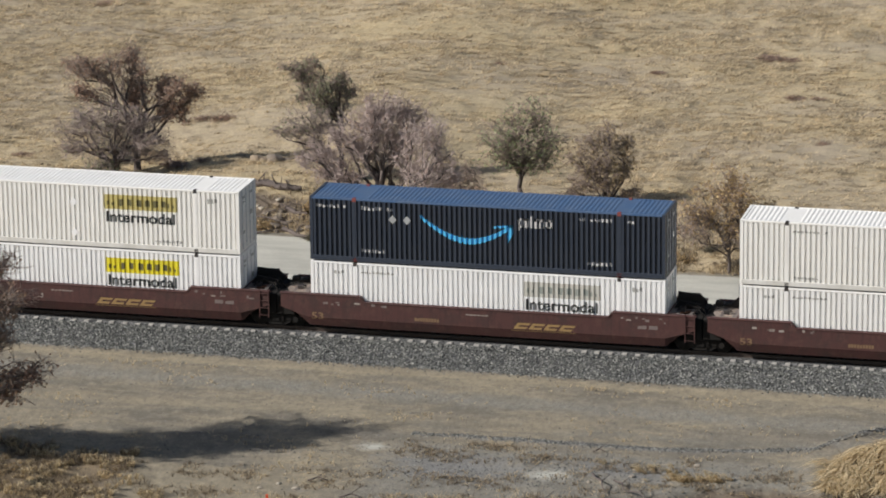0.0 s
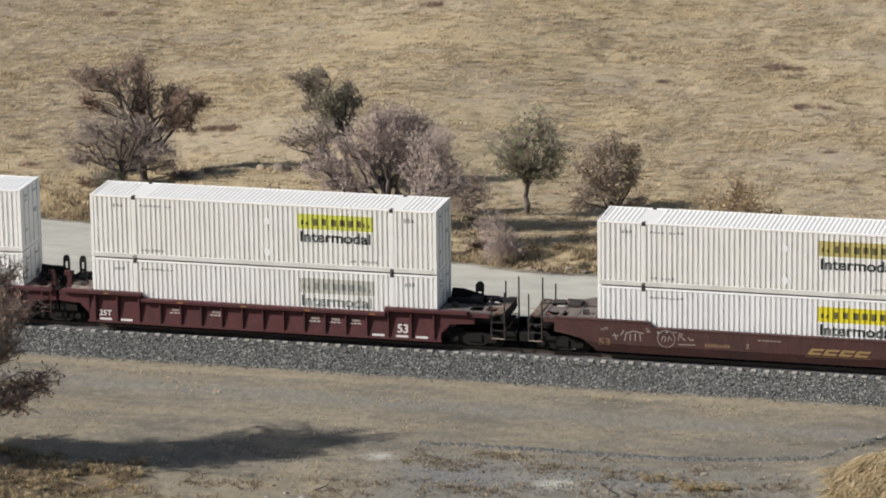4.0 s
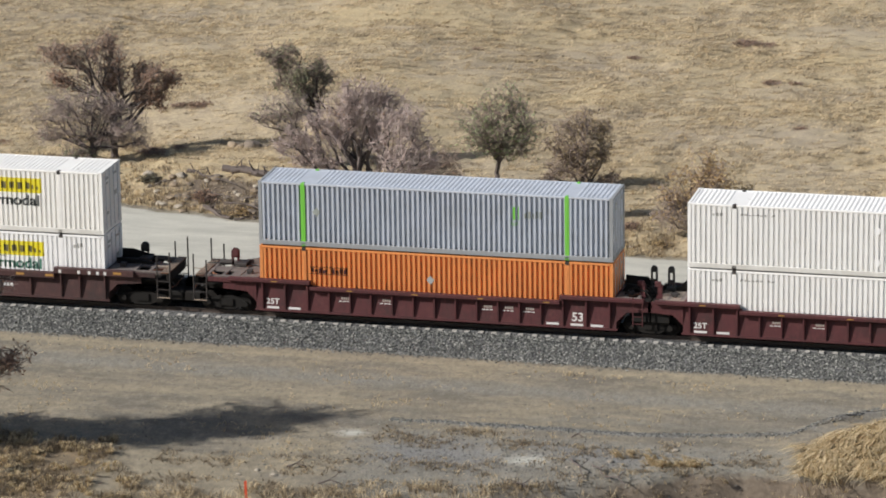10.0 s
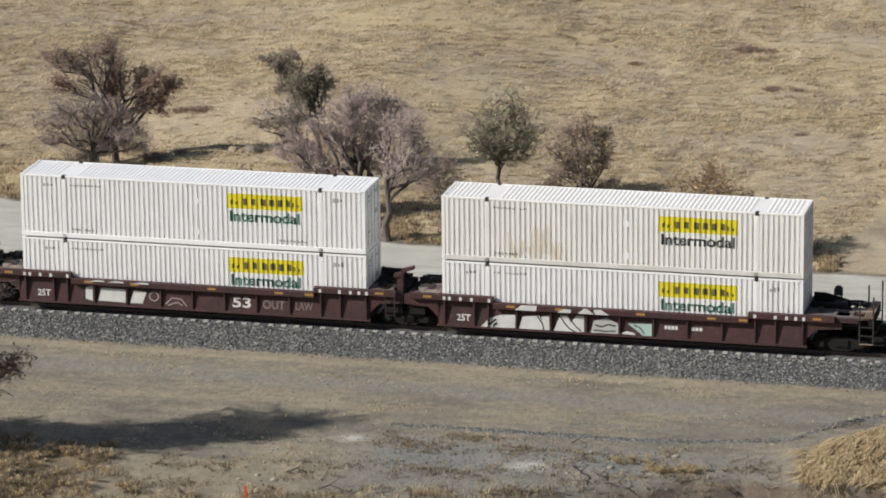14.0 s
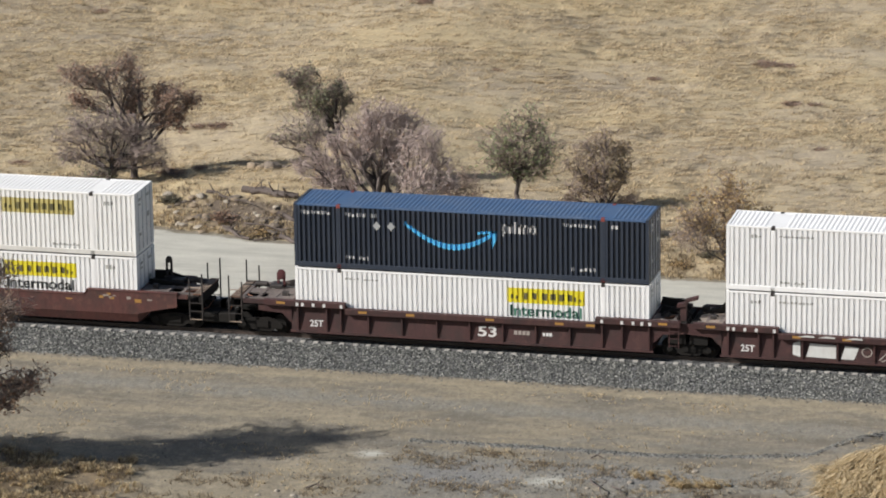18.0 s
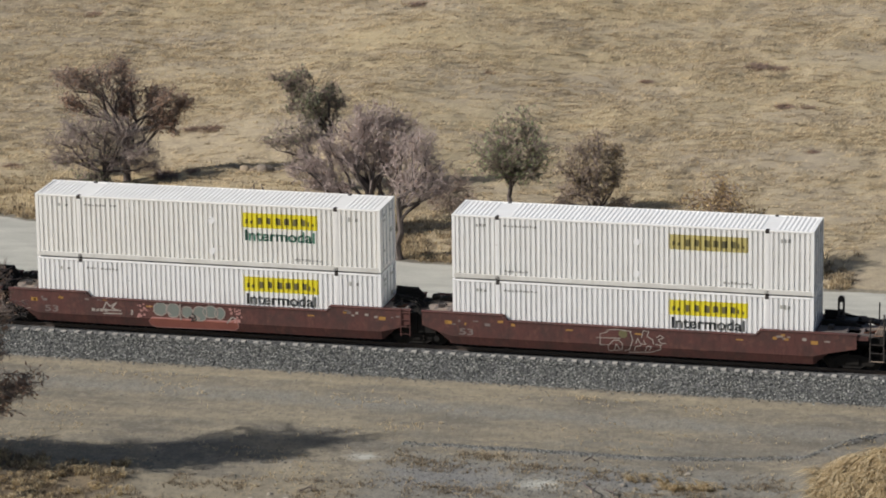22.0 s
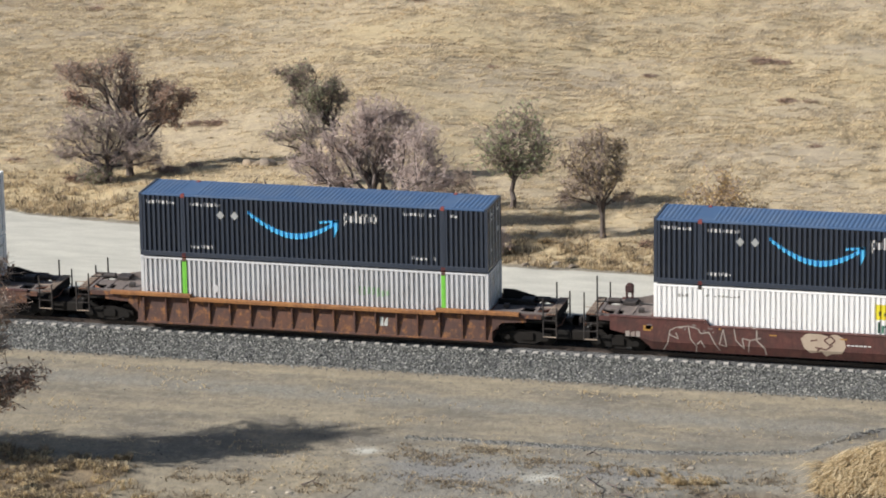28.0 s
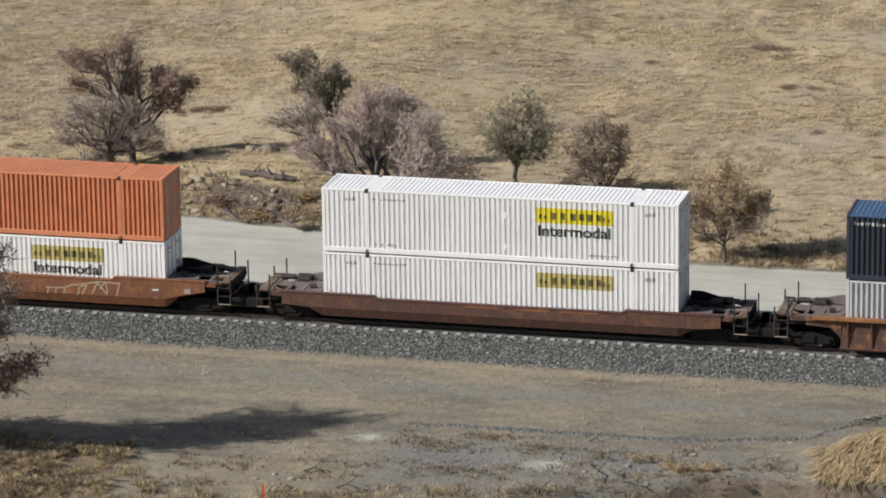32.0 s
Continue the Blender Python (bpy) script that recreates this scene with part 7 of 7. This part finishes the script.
def build_grass():
    grow("yellow_weeds", "brown and straw weeds on a low rise under the oak", BROWN_GRASS, 850, left_corner, 0.12, 0.35, 9, 0.2, 0.03, (0.4, 1.6), 39)
    grow("meadow_grass", "dry straw-coloured meadow grass in sparse tufts", STRAW, 21000, in_meadow, 0.05, 0.15, 8, 0.16, 0.038, (0.8, 2.4), 31, 0.25, 0.28)
    grow("meadow_stubble", "low brown stubble between meadow tufts", BROWN_GRASS, 10000, in_meadow, 0.05, 0.16, 7, 0.17, 0.036, (0.6, 2.0), 43, 0.25, 0.28)
    grow("verge_grass", "taller dry grass along the gravel road", STRAW, 1800, on_verge, 0.10, 0.26, 8, 0.18, 0.030, (0.2, 0.9), 32)
    grow("brown_verge_weeds", "brown dry weeds along the gravel road", BROWN_GRASS, 1000, on_verge, 0.10, 0.28, 9, 0.22, 0.035, (0.2, 0.9), 33)
    grow("yellow_grass", "dry yellow grass on a low rise under the oak", GOLD, 400, left_corner, 0.14, 0.38, 15, 0.18, 0.030, (0.6, 2.0), 34, 5.2)
    grow("golden_grass", "thick golden bent grass on a low mound", GOLD, 520, right_mound, 0.20, 0.42, 18, 0.22, 0.045, (2.0, 3.6), 35, 4.25)
    grow("brown_mound_grass", "brown dead grass under golden tufts", BROWN_GRASS, 300, right_mound, 0.10, 0.28, 9, 0.25, 0.03, (0.4, 1.5), 41)
    grow("bank_tufts", "pale bent grass tufts at the foot of a mound", GOLD, 60, bank_foot, 0.14, 0.34, 16, 0.14, 0.032, (0.8, 2.0), 42, 3.9)
    grow("scrub_grass", "brown scrubby grass on an eroded bank", BROWN_GRASS, 650, bottom_edge, 0.12, 0.45, 9, 0.24, 0.028, (0.4, 1.6), 36)
    grow("scrub_straw", "straw tufts among brown scrub", STRAW, 800, bottom_edge, 0.12, 0.40, 9, 0.22, 0.028, (0.5, 1.8), 37)
    grow("low_weeds", "low brown dead weeds on stony earth", BROWN_GRASS, 1500, low_ground, 0.04, 0.14, 7, 0.16, 0.030, (0.5, 2.2), 44)
    grow("pale_litter", "pale dry stalks on stony earth", STRAW, 700, low_ground, 0.03, 0.10, 5, 0.16, 0.024, (1.0, 3.0), 45)
    grow("thin_grass", "thin dry grass on bare earth", STRAW, 1300, on_margin, 0.05, 0.13, 5, 0.12, 0.022, (0.4, 1.4), 38)


build_grass()


def rock_mesh(seed, mat):
    rng = random.Random(seed)
    bm = bmesh.new()
    bmesh.ops.create_icosphere(bm, subdivisions=2, radius=1.0)
    for v in bm.verts:
        n = noise.noise(v.co * 1.3 + Vector((seed, 0, 0)))
        v.co *= 1 + 0.35 * n
        v.co.z *= 0.62
        v.co.x *= 1.25
    me = bpy.data.meshes.new("rock")
    bm.to_mesh(me)
    bm.free()
    me.materials.append(mat)
    return me


def build_small():
    rng = random.Random(51)
    pale = island_mat("pale_rock", [(0.0, (0.30, 0.26, 0.21)), (1.0, (0.42, 0.37, 0.30))], 0.95, 5, 0.8)
    dark = island_mat("brown_rock", [(0.0, (0.13, 0.105, 0.085)), (1.0, (0.20, 0.165, 0.13))], 0.95, 5, 0.8)
    tan = island_mat("tan_rock", [(0.0, (0.20, 0.155, 0.11)), (1.0, (0.30, 0.235, 0.165))], 0.95, 5, 0.8)
    meshes = [(rock_mesh(i, m), m) for i in range(3) for m in (pale, dark, tan)]

    def rock(x, y, s, mat):
        me = rng.choice([a for a, m in meshes if m is mat])
        ob = tagged(new("rock", me), "pale weathered rock in dry grass" if mat is pale else "tan weathered boulder in dry grass" if mat is tan else "brown rough rock on the road bank", "rock", "rocks")
        ob.matrix_world = pose(x, y, ground_z(x, y) + s * 0.18, 0, 0, rng.uniform(0, 360)) @ Matrix.Diagonal((s, s, s, 1))

    rock(-24.5, 26.4, 0.34, tan)
    rock(-24.0, 26.2, 0.24, tan)
    rock(-23.5, 26.3, 0.42, dark)
    rock(-22.9, 26.5, 0.20, dark)
    for i in range(34):
        x = rng.uniform(-29, -15)
        rock(x, road_edge(x) + rng.uniform(0.3, 3.6), rng.uniform(0.07, 0.24), rng.choice((pale, dark, dark, dark, dark)))
    for i in range(46):
        x = rng.gauss(-23.5, 2.6)
        rock(x, road_edge(x) + rng.uniform(0.2, 3.4), rng.uniform(0.08, 0.26), rng.choice((pale, tan, tan, dark)))
    for i in range(10):
        x = rng.uniform(-12, 6)
        rock(x, road_edge(x) + rng.uniform(0.2, 1.5), rng.uniform(0.08, 0.22), rng.choice((pale, dark)))
    for x, y in ((-9.6, -20.0), (-8.8, -20.3), (-10.2, -20.6), (4.2, -16.2), (2.6, -17.0), (6.5, -14.2)):
        rock(x, y, rng.uniform(0.08, 0.16), pale)
    stake = tagged(new("survey_stake"), "red-orange painted wooden survey stake in the ground", "stake")
    sx, sy = -8.86, -24.0
    part("stake", Buf().box(-0.05, 0.05, -0.02, 0.02, -0.2, 0.95, 0.008), ORANGE_STAKE, stake)
    part("cap", Buf().box(-0.055, 0.055, -0.024, 0.024, 0.93, 0.97, 0.006), ORANGE_STAKE, stake)
    stake.matrix_world = pose(sx, sy, ground_z(sx, sy), 2, -1, 10)
    for x, y, h in ((-18.9, 22.6, 0.9), (-16.9, 22.0, 0.85)):
        post = tagged(new("fence_post"), "thin dark wooden fence post in dry grass", "fence post", "fence posts")
        part("post", Buf().tube([(0, 0, -0.1), (0.02, 0, h)], 0.06, 0.05, 7), BARK, post)
        part("wire_staple", Buf().box(-0.07, 0.07, -0.02, 0.02, h - 0.2, h - 0.17), STEEL, post)
        post.matrix_world = pose(x, y, ground_z(x, y), 1, 2, 30)
    # dead branches on the eroded bank; the one at (2.6, -16.3) draws a dark crevice
    for x, y, a, ln in ((-24.5, 18.6, 350, 2.4), (-21.5, 18.0, 20, 1.8), (-19.0, 17.4, 340, 1.6), (-26.5, 19.8, 10, 1.4), (3.6, -16.8, 300, 1.6), (4.4, -18.0, 320, 1.3), (1.0, -19.5, 310, 1.2), (-6.7, -21.2, 10, 0.9), (2.0, -13.4, 5, 0.5), (-8.5, -19.5, 12, 0.8), (-22.8, 26.6, 350, 1.1), (2.6, -16.3, 295, 2.6), (-23.6, 19.6, 330, 1.9), (-22.4, 17.8, 335, 2.6), (-21.4, 16.0, 20, 1.8)):
        b = Buf()
        c, s = math.cos(radians(a)), math.sin(radians(a))
        path = [(c * ln * q + s * 0.08 * math.sin(9 * q), s * ln * q - c * 0.08 * math.sin(9 * q), 0.05 + 0.12 * math.sin(3 * q)) for q in (0, 0.25, 0.5, 0.75, 1.0)]
        b.tube(path, 0.045, 0.015, 6)
        ob = tagged(new("branch_or_crevice_line"), "dark fallen dead branch or crevice line on bare earth", "branch", "fallen branches")
        part("stem", b, BARK, ob)
        part("side_twig", Buf().tube([path[2], (path[2][0] + 0.2, path[2][1] + 0.25, 0.3), (path[2][0] + 0.3, path[2][1] + 0.45, 0.36)], 0.02, 0.008, 5), BARK, ob)
        ob.matrix_world = pose(x, y, ground_z(x, y))
    # logs and root plates on the eroded bank
    for x, y, a, ln, r in ((-23.5, 21.2, 346, 3.2, 0.20), (-22.9, 20.7, 352, 2.4, 0.15), (-23.4, 17.4, 322, 2.2, 0.12), (-20.2, 16.6, 325, 1.8, 0.13), (-20.9, 18.6, 340, 1.6, 0.14), (-25.3, 20.9, 340, 1.9, 0.10)):
        c, s = math.cos(radians(a)), math.sin(radians(a))
        path = [(c * ln * q - s * 0.10 * math.sin(7 * q), s * ln * q + c * 0.10 * math.sin(7 * q), r * 0.8 + ground_z(x + c * ln * q, y + s * ln * q) - ground_z(x, y)) for q in (0, 0.2, 0.4, 0.6, 0.8, 1.0)]
        ob = tagged(new("fallen_log"), "dark weathered fallen log on the eroded road bank", "log", "fallen logs")
        part("trunk", Buf().tube(path, r, r * 0.55, 9), BARK, ob)
        for q in (1, 3, 4):
            px, py, pz = path[q]
            part("snag", Buf().tube([(px, py, pz), (px + rng.uniform(-0.3, 0.3), py + rng.uniform(-0.4, 0.1), pz + rng.uniform(0.2, 0.5)), (px + rng.uniform(-0.7, 0.7), py + rng.uniform(-0.6, 0.1), pz + rng.uniform(0.3, 0.7))], r * 0.3, 0.012, 5), BARK, ob)
        ob.matrix_world = pose(x, y, ground_z(x, y))
    # low brush along the road bank and in the meadow
    spots = [(-19.2, 18.6, 0.7), (-18.4, 15.6, 0.55), (-16.9, 15.2, 0.5), (-14.6, 15.0, 0.55), (-11.9, 15.2, 0.5), (-23.5, 18.2, 0.8), (-21.2, 16.8, 0.7), (-27.0, 20.0, 0.7), (-32.9, 23.4, 0.8),
             (-6.4, 16.6, 0.5), (-4.8, 14.6, 0.45), (-1.5, 16.9, 0.55), (0.3, 15.0, 0.6), (1.4, 16.2, 0.6), (4.6, 15.6, 0.5), (5.6, 14.4, 0.5), (-12.0, 20.5, 0.6), (-10.6, 16.5, 0.5),
              (-20.5, -21.6, 0.5), (-19.0, -22.8, 0.5), (8.0, -19.2, 0.5), (10.5, -18.4, 0.55), (13.0, -18.0, 0.6), (5.5, -20.0, 0.5)]
    far_spots = [(-29.4, 36.4, 0.9), (-30.6, 36.2, 0.6), (-45.8, 64.1, 1.0), (-37.5, 26.8, 0.7), (-2.9, 57.0, 0.9), (-1.6, 56.9, 0.7), (0.2, 47.5, 0.7), (1.5, 47.2, 0.5), (-17.3, 50.7, 0.5), (-8.4, 51.7, 0.5), (-26.0, 67.5, 0.9), (3.4, 37.4, 0.5), (-28.6, 25.4, 0.9), (-27.3, 25.9, 0.5)]
    kinds = []
    for k in range(3):
        b, leaf = Buf(), Buf()
        for i in range(150):
            a, e = rng.uniform(0, 6.283), rng.uniform(0.15, 1.35)
            d = Vector((math.cos(a) * math.cos(e), math.sin(a) * math.cos(e), math.sin(e) * 0.8)) * rng.uniform(0.5, 1.0)
            o = Vector((rng.uniform(-0.35, 0.35), rng.uniform(-0.35, 0.35), -0.05))
            b.tube([o, o + d * 0.55 + Vector((0, 0, 0.05)), o + d], 0.018, 0.008, 3)
            for j in range(3):
                p = o + d * rng.uniform(0.5, 1.0)
                s = Vector((rng.uniform(-1, 1), rng.uniform(-1, 1), rng.uniform(-1, 1))).normalized() * 0.09
                q = s.cross(Vector((rng.uniform(-1, 1), rng.uniform(-1, 1), 1))).normalized() * 0.045
                leaf.add([tuple(p - s), tuple(p + q), tuple(p + s), tuple(p - q)], [(0, 1, 2, 3)])
        kinds.append((b, leaf))
    shared_brush = [(b.mesh("twigs", BARK), lf.mesh("leaves", (BRONZE, SAGE, DRY)[k])) for k, (b, lf) in enumerate(kinds)]
    far_brush = (kinds[2][0].mesh("twigs", TWIG), kinds[2][1].mesh("leaves", DRY))
    for i, (x, y, s) in enumerate(spots + far_spots):
        low = i >= len(spots)
        i = 2 if low else i
        tw, lf = far_brush if low else shared_brush[i % 3]
        r = tagged(new("bush"), ("low bronze brush on dry ground", "low pale sage-green brush on dry ground", "low dead brown brush on dry ground")[i % 3], "bush", "low brush")
        tagged(part("twig_tangle", tw, BARK, r), kind="stuff")
        tagged(part("leaves", lf, DRY, r), kind="stuff")
        r.matrix_world = pose(x, y, ground_z(x, y), 0, 0, rng.uniform(0, 360)) @ Matrix.Diagonal((s * 1.15, s * 1.15, s * (0.30 if low else 0.75), 1))


build_small()


# ---- movement ----
RUN = [(0, -48.39), (1, -40.29), (2, -32.24), (3, -24.16), (6, -0.04), (7, 8.0), (8, 16.05), (9, 24.14), (10, 32.16), (11, 40.19), (12, 48.14), (13, 56.12), (14, 64.05), (17, 87.82), (18, 95.63), (19, 103.44), (20, 111.22), (21, 119.03), (22, 126.85), (23, 134.7), (24, 142.64), (25, 150.57), (28, 174.53), (29, 182.53), (30, 190.54), (31, 198.57), (32, 206.51)]


def motions():
    """The train rolls along the track at about 8 m/s."""
    for ob, off, z in MOVING:
        walk(ob, [(t, pose(off + s, 0, z)) for t, s in RUN])
    # wheels turn as they roll
    steps = [i / 15 for i in range(481)]
    roll = [np.interp(t, [r[0] for r in RUN], [r[1] for r in RUN]) / 0.42 for t in steps]
    for ob, x, root in WHEELS:
        walk(ob, [(t, pose(x, 0, 0.42, 0, math.degrees(a) % 360, 0)) for t, a in zip(steps, roll)])


motions()
